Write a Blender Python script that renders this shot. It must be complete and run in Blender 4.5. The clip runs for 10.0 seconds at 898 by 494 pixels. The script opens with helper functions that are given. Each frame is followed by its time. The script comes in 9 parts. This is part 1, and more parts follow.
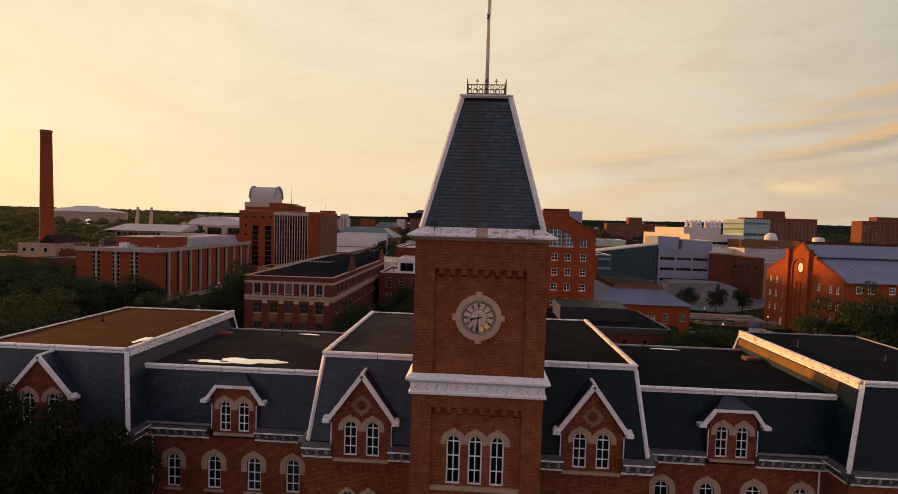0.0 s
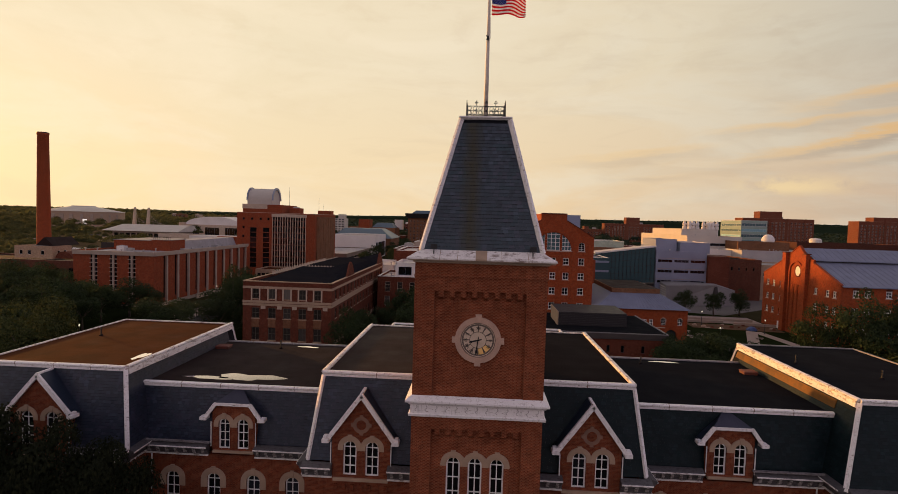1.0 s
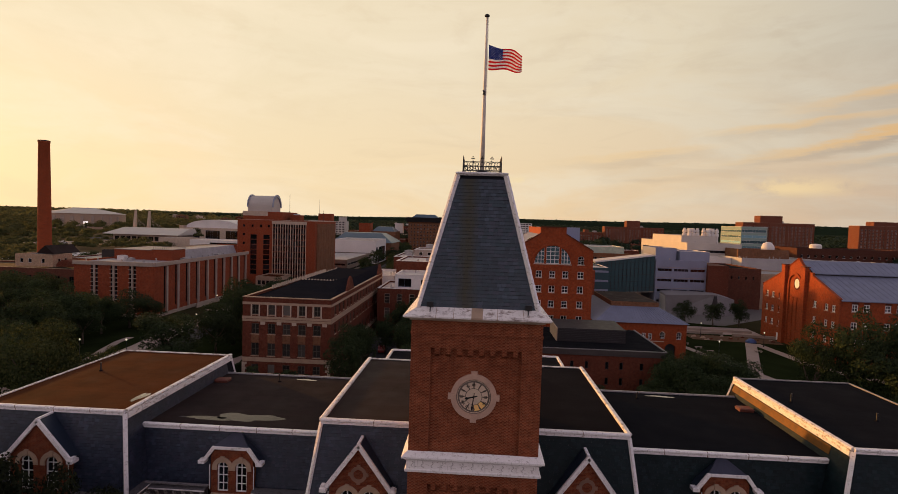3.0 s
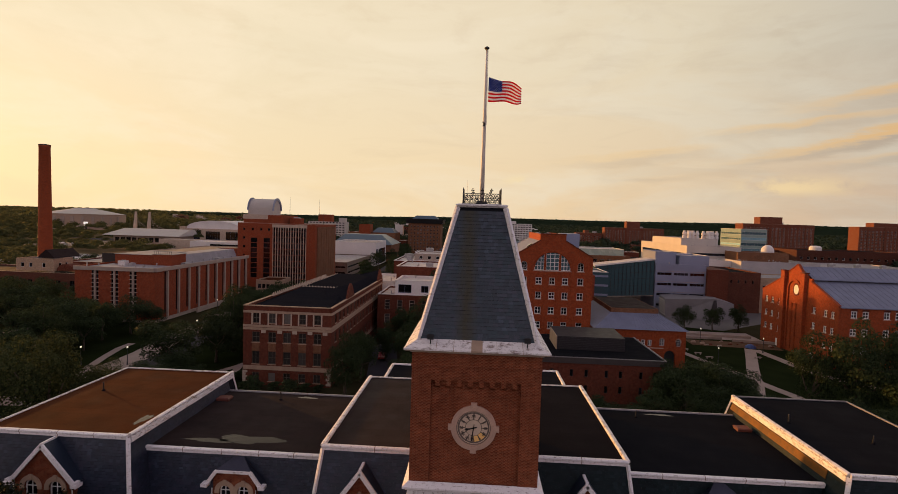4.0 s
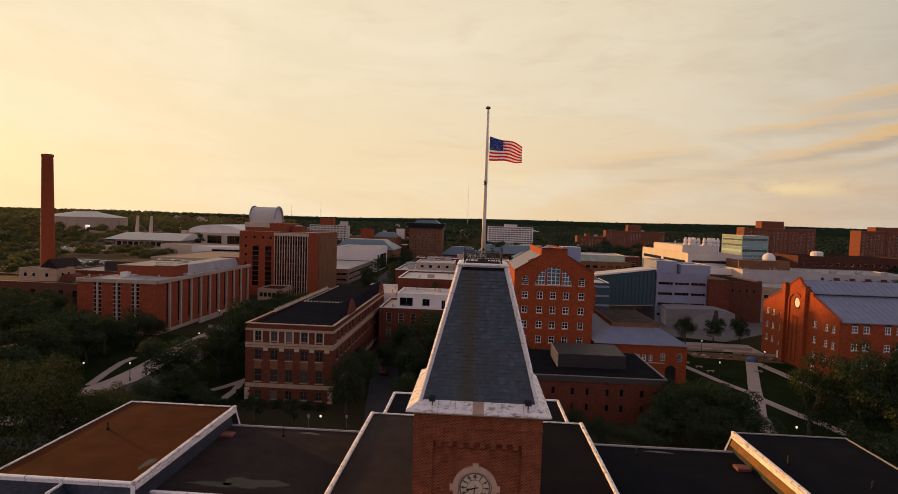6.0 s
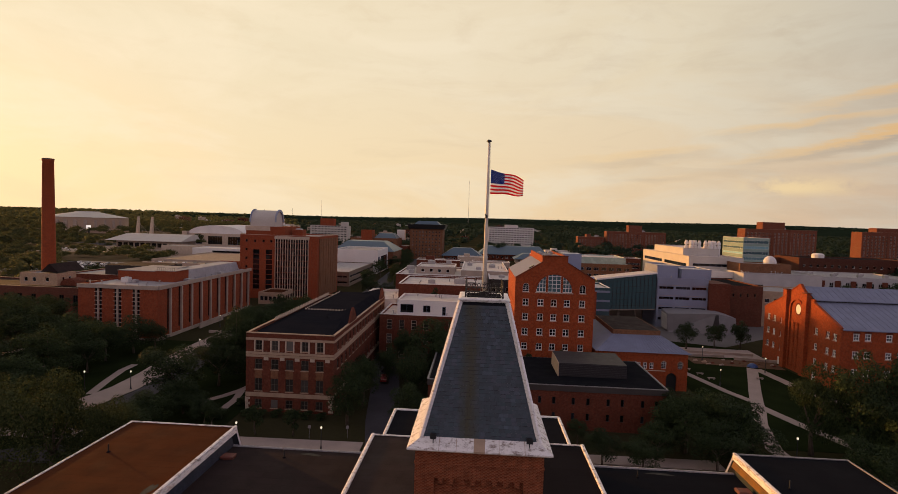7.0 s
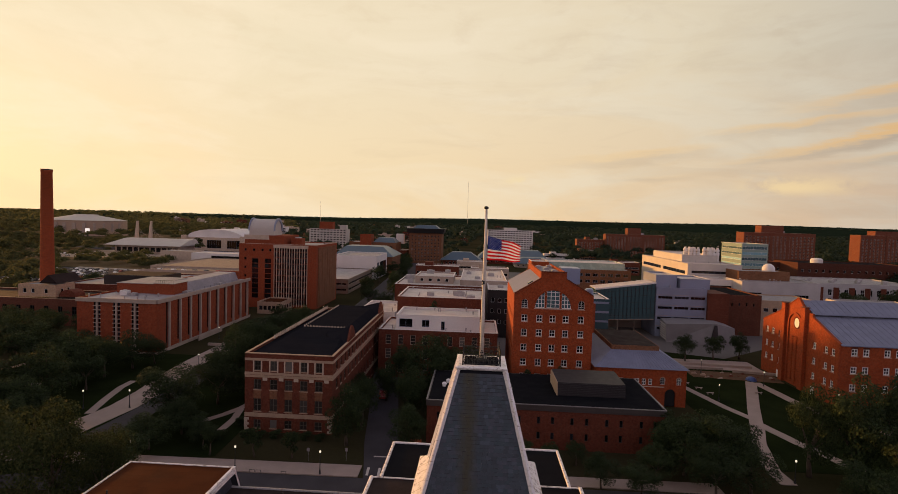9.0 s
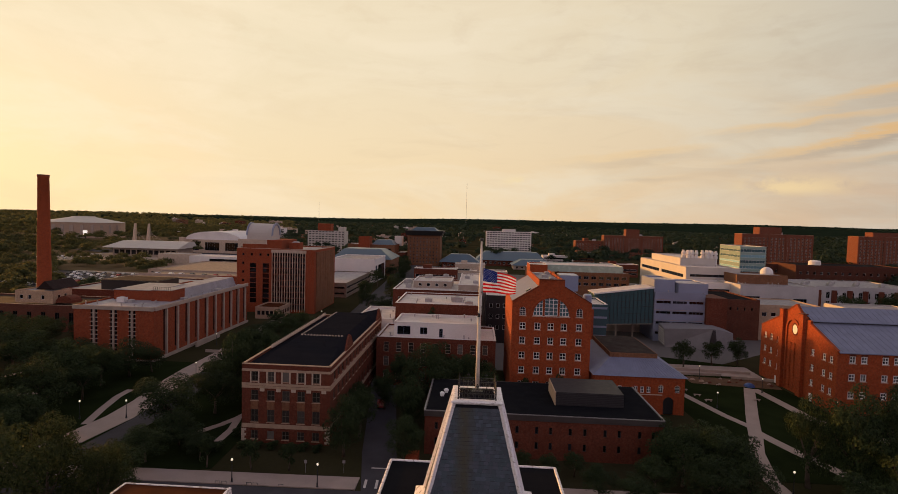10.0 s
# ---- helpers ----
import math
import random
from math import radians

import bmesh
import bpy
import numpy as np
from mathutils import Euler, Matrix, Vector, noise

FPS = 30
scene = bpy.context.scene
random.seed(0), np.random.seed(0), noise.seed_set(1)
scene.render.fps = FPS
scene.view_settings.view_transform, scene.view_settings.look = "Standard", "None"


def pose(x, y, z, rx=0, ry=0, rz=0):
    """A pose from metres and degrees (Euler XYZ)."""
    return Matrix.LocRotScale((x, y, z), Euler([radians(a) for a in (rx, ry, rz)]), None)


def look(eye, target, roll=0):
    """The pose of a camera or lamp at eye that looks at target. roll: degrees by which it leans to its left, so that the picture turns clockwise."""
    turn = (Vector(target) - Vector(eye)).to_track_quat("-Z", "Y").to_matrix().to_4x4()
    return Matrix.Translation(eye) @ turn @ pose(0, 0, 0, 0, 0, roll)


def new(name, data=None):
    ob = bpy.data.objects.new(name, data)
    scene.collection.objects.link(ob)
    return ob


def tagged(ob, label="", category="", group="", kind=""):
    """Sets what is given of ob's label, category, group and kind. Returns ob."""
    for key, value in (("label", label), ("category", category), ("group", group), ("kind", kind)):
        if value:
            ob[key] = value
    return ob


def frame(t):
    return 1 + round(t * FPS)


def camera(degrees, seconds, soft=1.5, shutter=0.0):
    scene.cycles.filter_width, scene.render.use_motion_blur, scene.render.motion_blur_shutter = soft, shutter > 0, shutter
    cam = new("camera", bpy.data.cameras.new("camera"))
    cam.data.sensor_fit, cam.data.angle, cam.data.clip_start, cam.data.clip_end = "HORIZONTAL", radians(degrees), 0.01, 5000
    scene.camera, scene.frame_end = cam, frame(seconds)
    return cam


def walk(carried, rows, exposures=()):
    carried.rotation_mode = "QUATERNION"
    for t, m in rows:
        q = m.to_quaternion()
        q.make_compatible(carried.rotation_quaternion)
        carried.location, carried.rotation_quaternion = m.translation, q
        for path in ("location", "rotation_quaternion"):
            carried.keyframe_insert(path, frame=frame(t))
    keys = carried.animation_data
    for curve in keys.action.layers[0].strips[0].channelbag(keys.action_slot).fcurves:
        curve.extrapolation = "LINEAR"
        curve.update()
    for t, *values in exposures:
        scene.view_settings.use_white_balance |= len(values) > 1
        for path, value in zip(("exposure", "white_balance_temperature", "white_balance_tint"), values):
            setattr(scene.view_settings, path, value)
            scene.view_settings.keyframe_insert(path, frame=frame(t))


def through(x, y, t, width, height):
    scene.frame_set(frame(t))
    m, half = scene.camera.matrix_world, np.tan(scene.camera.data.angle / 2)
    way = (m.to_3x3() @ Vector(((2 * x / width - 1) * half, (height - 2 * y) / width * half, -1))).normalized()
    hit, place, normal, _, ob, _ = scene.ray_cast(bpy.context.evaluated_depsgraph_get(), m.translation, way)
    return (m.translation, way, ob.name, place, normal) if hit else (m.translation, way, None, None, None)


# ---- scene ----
cam = camera(81.5, 10.0, soft=0.6)
PATH = [
    (0, (-0.195, -30.36, 26.81), (-0.306, -28.366, 26.714), 1.7),
    (0.5, (-0.335, -30.404, 27.426), (-0.445, -28.41, 27.328), 1.7),
    (1, (-0.316, -30.363, 28.041), (-0.419, -28.368, 27.942), 1.7),
    (1.5, (-0.197, -30.347, 28.72), (-0.299, -28.352, 28.621), 1.7),
    (2, (-0.141, -30.317, 29.464), (-0.247, -28.322, 29.366), 1.8),
    (2.5, (-0.149, -30.372, 30.195), (-0.254, -28.377, 30.1), 1.8),
    (4, (-0.223, -30.695, 32.837), (-0.328, -28.7, 32.739), 1.8),
    (4.5, (-0.242, -30.785, 33.605), (-0.35, -28.791, 33.508), 1.8),
    (5, (-0.296, -30.827, 34.35), (-0.405, -28.832, 34.256), 1.8),
    (5.5, (-0.311, -30.933, 35.17), (-0.42, -28.938, 35.077), 1.8),
    (7, (-0.433, -30.673, 38.16), (-0.545, -28.678, 38.062), 1.8),
    (7.5, (-0.48, -30.685, 38.996), (-0.591, -28.691, 38.9), 1.8),
    (8, (-0.503, -30.79, 39.922), (-0.614, -28.796, 39.829), 1.7),
    (8.5, (-0.514, -30.671, 40.955), (-0.624, -28.676, 40.859), 1.8),
    (9, (-0.443, -30.555, 42.022), (-0.552, -28.561, 41.925), 1.7),
    (9.5, (-0.366, -30.441, 42.972), (-0.473, -28.446, 42.875), 1.6),
    (10, (-0.309, -30.193, 43.872), (-0.413, -28.198, 43.776), 1.6),
]
walk(cam, [(t, look(eye, target, roll)) for t, eye, target, roll in PATH])

from mathutils.geometry import tessellate_polygon

# ---- world, sun ----
SUN_TO = Vector((-0.84, 0.53, 0.085)).normalized()      # towards the low sun
world = bpy.data.worlds.new("dusk_sky")
scene.world = world
world.use_nodes = True
wt = world.node_tree
wt.nodes.clear()


def wn(kind, operation=None, use_clamp=None, data_type=None, sky_type=None):
    n = wt.nodes.new(kind)
    if operation:
        n.operation = operation
    if use_clamp is not None:
        n.use_clamp = use_clamp
    if data_type:
        n.data_type = data_type
    if sky_type:
        n.sky_type = sky_type
    return n


def wmath(op, a, b=None, clamp=False):
    n = wn("ShaderNodeMath", operation=op, use_clamp=clamp)
    for i, v in enumerate((a, b)):
        if v is None:
            continue
        if isinstance(v, (int, float)):
            n.inputs[i].default_value = v
        else:
            wt.links.new(v, n.inputs[i])
    return n.outputs[0]


def wmix(fac, a, b):
    n = wn("ShaderNodeMix", data_type="RGBA")
    for i, v in ((0, fac), (6, a), (7, b)):
        if isinstance(v, tuple):
            n.inputs[i].default_value = (*v, 1)
        elif isinstance(v, (int, float)):
            n.inputs[i].default_value = v
        else:
            wt.links.new(v, n.inputs[i])
    return n.outputs[2]


def wramp(fac, stops):
    n = wn("ShaderNodeValToRGB")
    cr = n.color_ramp
    while len(cr.elements) < len(stops):
        cr.elements.new(0.5)
    for e, (p, c) in zip(cr.elements, stops):
        e.position, e.color = p, (*c, 1)
    wt.links.new(fac, n.inputs[0])
    return n.outputs[0]


coord = wn("ShaderNodeTexCoord").outputs["Generated"]
sep = wn("ShaderNodeSeparateXYZ")
wt.links.new(coord, sep.inputs[0])
dot = wn("ShaderNodeVectorMath", operation="DOT_PRODUCT")
wt.links.new(coord, dot.inputs[0])
dot.inputs[1].default_value = SUN_TO
sunward = wmath("MULTIPLY_ADD", dot.outputs["Value"], 0.5)
sunward.node.inputs[2].default_value = 0.5
up = wmath("MAXIMUM", sep.outputs[2], 0.0)
# thin high overcast: colour by the angle from the sun; a low band, a middle veil, and a dimmer zenith
low = wramp(sunward, [(0.0, (0.82, 0.69, 0.88)), (0.28, (0.72, 0.59, 0.68)), (0.44, (0.67, 0.50, 0.355)), (0.62, (0.84, 0.64, 0.41)), (0.78, (0.96, 0.74, 0.44)),
                      (0.92, (1.02, 0.82, 0.50)), (1.0, (1.26, 0.92, 0.50))])
high = wramp(sunward, [(0.0, (0.66, 0.61, 0.82)), (0.28, (0.60, 0.54, 0.66)), (0.44, (0.57, 0.54, 0.455)), (0.62, (0.82, 0.725, 0.53)), (0.78, (0.91, 0.80, 0.58)),
                       (0.92, (0.96, 0.84, 0.59)), (1.0, (1.02, 0.88, 0.60))])
veil = wmix(wmath("MULTIPLY", up, 3.6, clamp=True), low, high)
# cloud streaks and puffs, laid out by bearing and height
bearing = wmath("ARCTAN2", sep.outputs[0], sep.outputs[1])
height = wmath("ARCSINE", sep.outputs[2])


def wnoise(u, v, w, scale, detail=5, rough=0.55, distort=0.4):
    c = wn("ShaderNodeCombineXYZ")
    for i, k in enumerate((u, v, w)):
        if isinstance(k, (int, float)):
            c.inputs[i].default_value = k
        else:
            wt.links.new(k, c.inputs[i])
    nz = wn("ShaderNodeTexNoise")
    nz.inputs["Scale"].default_value, nz.inputs["Detail"].default_value, nz.inputs["Roughness"].default_value = scale, detail, rough
    nz.inputs["Distortion"].default_value = distort
    wt.links.new(c.outputs[0], nz.inputs["Vector"])
    return nz.outputs[0]


def wband(x, lo, mid, hi, top=1.0):
    """Rises from lo to mid and falls to hi."""
    a = wn("ShaderNodeMapRange")
    b = wn("ShaderNodeMapRange")
    for n, p, q in ((a, lo, mid), (b, hi, mid)):
        n.interpolation_type = "SMOOTHSTEP"
        wt.links.new(x, n.inputs[0])
        n.inputs[1].default_value, n.inputs[2].default_value, n.inputs[3].default_value, n.inputs[4].default_value = min(p, q), max(p, q), (0.0 if p < q else 1.0), (1.0 if p < q else 0.0)
    return wmath("MULTIPLY", wmath("MULTIPLY", a.outputs[0], b.outputs[0]), top)


sheet = wnoise(wmath("MULTIPLY", bearing, 1.6), wmath("MULTIPLY", height, 5.0), 9.3, 1.5, 7, 0.6, 0.9)
wisp = wnoise(wmath("MULTIPLY", bearing, 3.0), wmath("MULTIPLY", height, 13.0), 4.1, 1.6, 8, 0.62, 0.8)
mottle = wnoise(wmath("MULTIPLY", bearing, 6.0), wmath("MULTIPLY", height, 14.0), 1.3, 1.5, 6, 0.6, 0.5)
puff = wnoise(wmath("MULTIPLY", bearing, 9.0), wmath("MULTIPLY", height, 15.0), 7.7, 1.3, 7, 0.6, 0.3)
pale = wramp(sunward, [(0.0, (0.12, 0.13, 0.18)), (0.28, (0.3, 0.32, 0.38)), (0.44, (0.66, 0.64, 0.54)), (0.75, (0.95, 0.86, 0.66)), (1.0, (1.10, 0.94, 0.66))])
dusk = wramp(sunward, [(0.0, (0.08, 0.09, 0.13)), (0.28, (0.2, 0.2, 0.25)), (0.44, (0.45, 0.37, 0.29)), (0.75, (0.70, 0.57, 0.40)), (1.0, (0.92, 0.74, 0.46))])
gold = wramp(sunward, [(0.0, (0.12, 0.11, 0.13)), (0.28, (0.18, 0.15, 0.14)), (0.44, (0.78, 0.50, 0.23)), (0.75, (0.98, 0.74, 0.40)), (1.0, (1.3, 0.94, 0.46))])
cream = wramp(sunward, [(0.0, (0.2, 0.19, 0.2)), (0.3, (0.4, 0.35, 0.3)), (0.44, (0.88, 0.68, 0.40)), (0.75, (1.0, 0.82, 0.46)), (1.0, (1.2, 0.95, 0.5))])
veil = wmix(wmath("MULTIPLY", wmath("MULTIPLY", wmath("SUBTRACT", sheet, 0.46), 6.0, clamp=True), 0.55), veil, pale)
veil = wmix(wmath("MULTIPLY", wmath("MULTIPLY", wmath("SUBTRACT", wisp, 0.5), 6.0, clamp=True), 0.2), veil, dusk)
veil = wmix(wmath("MULTIPLY", wmath("MULTIPLY", wmath("MULTIPLY", wmath("SUBTRACT", mottle, 0.52), 7.0, clamp=True), wband(height, 0.12, 0.34, 0.9)), 0.2), veil, dusk)
edge_a = wnoise(wmath("MULTIPLY", bearing, 5.0), wmath("MULTIPLY", height, 26.0), 5.2, 1.6, 7, 0.62, 0.5)
edge_b = wnoise(wmath("MULTIPLY", bearing, 9.0), wmath("MULTIPLY", height, 60.0), 8.4, 1.5, 6, 0.6, 0.3)


def streak_cloud(base, b0, h0, rise, thick, left, mid, right, lit, shade):
    """A slanting streak: golden along its upper side, dusky beneath, with ragged ends."""
    line = wmath("ADD", wmath("MULTIPLY", wmath("SUBTRACT", bearing, b0), rise), h0)
    off = wmath("DIVIDE", wmath("SUBTRACT", height, line), thick)
    off = wmath("ADD", off, wmath("MULTIPLY", wmath("SUBTRACT", edge_a, 0.5), 3.4))
    off = wmath("ADD", off, wmath("MULTIPLY", wmath("SUBTRACT", edge_b, 0.5), 1.4))
    span = wband(bearing, left, mid, right)
    base = wmix(wmath("MULTIPLY", wmath("MULTIPLY", wband(off, -1.9, -0.5, 0.9), span), shade, clamp=True), base, dusk)
    return wmix(wmath("MULTIPLY", wmath("MULTIPLY", wband(off, -0.5, 0.5, 1.5), span), lit, clamp=True), base, gold)


for b0, h0, rise, thick, left, mid, right, lit, shade in ((0.154, 0.113, 0.09, 0.009, 0.08, 0.30, 0.46, 0.45, 0.42), (0.406, 0.104, 0.178, 0.012, 0.34, 0.66, 1.3, 0.9, 0.75), (0.514, 0.186, 0.12, 0.015, 0.44, 0.72, 1.4, 0.9, 0.5),
                                                          (0.416, 0.162, 0.05, 0.009, 0.34, 0.52, 0.80, 0.6, 0.35), (0.586, 0.104, 0.14, 0.007, 0.50, 0.68, 1.1, 0.4, 0.5), (0.30, 0.088, 0.04, 0.005, 0.2, 0.30, 0.42, 0.1, 0.3)):
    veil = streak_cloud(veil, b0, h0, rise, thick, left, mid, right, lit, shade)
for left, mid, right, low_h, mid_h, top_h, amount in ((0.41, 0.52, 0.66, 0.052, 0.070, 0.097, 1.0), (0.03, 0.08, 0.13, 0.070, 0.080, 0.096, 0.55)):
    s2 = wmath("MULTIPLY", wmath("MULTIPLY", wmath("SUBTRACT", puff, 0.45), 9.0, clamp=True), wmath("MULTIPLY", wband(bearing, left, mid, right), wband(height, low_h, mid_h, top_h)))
    veil = wmix(wmath("MULTIPLY", s2, amount, clamp=True), veil, cream)
behind = wn("ShaderNodeMapRange")
behind.interpolation_type = "SMOOTHSTEP"
wt.links.new(sep.outputs[1], behind.inputs[0])
for i, k in enumerate((-0.55, 0.12, 0.75, 0.0)):
    behind.inputs[i + 1].default_value = k
veil = wmix(behind.outputs[0], veil, (0.73, 0.61, 0.66))
top_dim = wn("ShaderNodeMapRange")
wt.links.new(up, top_dim.inputs[0])
for i, k in enumerate((0.48, 0.90, 0.0, 1.0)):
    top_dim.inputs[i + 1].default_value = k
veil = wmix(top_dim.outputs[0], veil, (0.26, 0.25, 0.35))
nishita = wn("ShaderNodeTexSky", sky_type="NISHITA")
nishita.sun_disc = False
nishita.sun_elevation = math.asin(SUN_TO.z)
nishita.sun_rotation = math.atan2(SUN_TO.x, SUN_TO.y)
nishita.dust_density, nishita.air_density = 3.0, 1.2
bg_sky = wn("ShaderNodeBackground")
bg_sky.inputs[1].default_value = 0.06
wt.links.new(nishita.outputs[0], bg_sky.inputs[0])
bg_cloud = wn("ShaderNodeBackground")
bg_cloud.inputs[1].default_value = 1.0
warmth = wn("ShaderNodeVectorMath", operation="MULTIPLY")
warmth.inputs[1].default_value = (1.006, 0.972, 0.965)
wt.links.new(veil, warmth.inputs[0])
wt.links.new(warmth.outputs[0], bg_cloud.inputs[0])
mixer = wn("ShaderNodeMixShader")
mixer.inputs[0].default_value = 0.92
wt.links.new(bg_sky.outputs[0], mixer.inputs[1])
wt.links.new(bg_cloud.outputs[0], mixer.inputs[2])
wout = wn("ShaderNodeOutputWorld")
wt.links.new(mixer.outputs[0], wout.inputs[0])

sun = new("sun", bpy.data.lights.new("sun", "SUN"))
sun.data.energy, sun.data.angle, sun.data.color = 5.0, radians(2.2), (1.0, 0.45, 0.11)
sun.matrix_world = look(SUN_TO * 400, (0, 0, 0))


# ---- materials ----
def nd(nt, kind, links=(), operation=None, data_type=None, blend_type=None):
    n = nt.nodes.new(kind)
    if operation:
        n.operation = operation
    if data_type:
        n.data_type = data_type
    if blend_type:
        n.blend_type = blend_type
    for i, v in links:
        if hasattr(v, "is_linked"):
            nt.links.new(v, n.inputs[i])
        else:
            n.inputs[i].default_value = v
    return n


def principled(name, rough, metal=0.0, spec=0.5):
    m = bpy.data.materials.new(name)
    m.use_nodes = True
    nt = m.node_tree
    p = nt.nodes["Principled BSDF"]
    p.inputs["Roughness"].default_value, p.inputs["Metallic"].default_value = rough, metal
    p.inputs["Specular IOR Level"].default_value = spec
    return m, nt, p


def noise_of(nt, vec, scale, detail=4.0, rough=0.55):
    return nd(nt, "ShaderNodeTexNoise", [("Vector", vec), ("Scale", scale), ("Detail", detail), ("Roughness", rough)]).outputs[0]


def ramp_of(nt, fac, stops):
    n = nd(nt, "ShaderNodeValToRGB", [(0, fac)])
    while len(n.color_ramp.elements) < len(stops):
        n.color_ramp.elements.new(0.5)
    for e, (p, c) in zip(n.color_ramp.elements, stops):
        e.position, e.color = p, (*c, 1)
    return n.outputs[0]


def mix_of(nt, fac, a, b, blend="MIX"):
    n = nd(nt, "ShaderNodeMix", data_type="RGBA", blend_type=blend)
    for i, v in ((0, fac), (6, a), (7, b)):
        if isinstance(v, tuple):
            n.inputs[i].default_value = (*v, 1)
        elif isinstance(v, (int, float)):
            n.inputs[i].default_value = v
        else:
            nt.links.new(v, n.inputs[i])
    return n.outputs[2]


def bump_of(nt, p, height, strength, dist=0.02):
    b = nd(nt, "ShaderNodeBump", [("Height", height), ("Strength", strength), ("Distance", dist)])
    nt.links.new(b.outputs[0], p.inputs["Normal"])


def scaled(c, k):
    return tuple(min(1.0, v * k) for v in c)


def plain(name, color, rough=0.6, big=0.5, small=14.0, amount=0.22, metal=0.0, bump=0.15, tint=None, spec=0.5):
    """Weathered one-colour surface: stains metres wide, and grain."""
    m, nt, p = principled(name, rough, metal, spec)
    vec = nd(nt, "ShaderNodeTexCoord").outputs["Object"]
    a, b = noise_of(nt, vec, big, 5), noise_of(nt, vec, small, 3)
    c1 = ramp_of(nt, a, [(0.3, scaled(color, 1 - amount)), (0.7, tint or scaled(color, 1 + amount))])
    c2 = mix_of(nt, 0.25, c1, ramp_of(nt, b, [(0.3, scaled(color, 0.65)), (0.7, scaled(color, 1.3))]))
    nt.links.new(c2, p.inputs["Base Color"])
    r = nd(nt, "ShaderNodeMapRange", [(0, a), (1, 0.2), (2, 0.8), (3, max(0.02, rough - 0.12)), (4, min(1, rough + 0.12))])
    nt.links.new(r.outputs[0], p.inputs["Roughness"])
    if bump:
        bump_of(nt, p, b, bump, 0.01)
    return m


def wall_uv(nt):
    """Metres along the wall and up it, for walls that face any way."""
    vec = nd(nt, "ShaderNodeTexCoord").outputs["Object"]
    s = nd(nt, "ShaderNodeSeparateXYZ", [(0, vec)])
    g = nd(nt, "ShaderNodeNewGeometry").outputs["Normal"]
    t = nd(nt, "ShaderNodeSeparateXYZ", [(0, g)])
    side = nd(nt, "ShaderNodeMath", [(0, nd(nt, "ShaderNodeMath", [(0, t.outputs[0])], operation="ABSOLUTE").outputs[0]), (1, 0.7)], operation="GREATER_THAN").outputs[0]
    u = nd(nt, "ShaderNodeMix", [(0, side), (2, s.outputs[0]), (3, s.outputs[1])], data_type="FLOAT").outputs[0]
    c = nd(nt, "ShaderNodeCombineXYZ", [(0, u), (1, s.outputs[2])])
    return c.outputs[0], vec


def brick(name, c1, c2, mortar, rough=0.85, course=0.0762, length=0.215, soot=0.35, bump=0.5, header=0.5, mortar_w=0.007, dots=None):
    m, nt, p = principled(name, rough, 0.0, 0.15)
    uv, vec = wall_uv(nt)
    br = nd(nt, "ShaderNodeTexBrick", [("Vector", uv), ("Color1", (*c1, 1)), ("Color2", (*c2, 1)), ("Mortar", (*mortar, 1)), ("Scale", 1.0),
                                       ("Mortar Size", mortar_w), ("Mortar Smooth", 0.25), ("Bias", 0.0), ("Brick Width", length), ("Row Height", course)])
    br.offset, br.squash, br.squash_frequency = 0.5, header, 2
    face = br.outputs[0]
    if dots:        # pale headers, staggered from course to course
        s = nd(nt, "ShaderNodeSeparateXYZ", [(0, uv)])
        row = nd(nt, "ShaderNodeMath", [(0, s.outputs[1]), (1, course)], operation="DIVIDE").outputs[0]
        odd = nd(nt, "ShaderNodeMath", [(0, nd(nt, "ShaderNodeMath", [(0, row)], operation="FLOOR").outputs[0]), (1, 0.5)], operation="MULTIPLY").outputs[0]
        u = nd(nt, "ShaderNodeMath", [(0, s.outputs[0]), (1, 1 / 0.23), (2, odd)], operation="MULTIPLY_ADD").outputs[0]
        du = nd(nt, "ShaderNodeMath", [(0, nd(nt, "ShaderNodeMath", [(0, u)], operation="FRACT").outputs[0]), (1, 0.42)], operation="LESS_THAN").outputs[0]
        dv = nd(nt, "ShaderNodeMath", [(0, nd(nt, "ShaderNodeMath", [(0, row)], operation="FRACT").outputs[0]), (1, 0.62)], operation="LESS_THAN").outputs[0]
        on = nd(nt, "ShaderNodeMath", [(0, nd(nt, "ShaderNodeMath", [(0, du), (1, dv)], operation="MULTIPLY").outputs[0]), (1, 0.72)], operation="MULTIPLY").outputs[0]
        face = mix_of(nt, on, face, dots)
    big = noise_of(nt, vec, 0.35, 5)
    patch = noise_of(nt, vec, 2.3, 4)
    tone = nd(nt, "ShaderNodeMapRange", [(0, patch), (1, 0.3), (2, 0.7), (3, 0.72), (4, 1.22)]).outputs[0]
    col = mix_of(nt, 1.0, face, nd(nt, "ShaderNodeCombineColor", [(0, tone), (1, tone), (2, tone)]).outputs[0], "MULTIPLY")
    col = mix_of(nt, ramp_of(nt, big, [(0.35, (soot, soot, soot)), (0.65, (0.0, 0.0, 0.0))]), col, scaled(c1, 0.45))
    nt.links.new(col, p.inputs["Base Color"])
    bump_of(nt, p, br.outputs[1], -bump, 0.012)
    return m


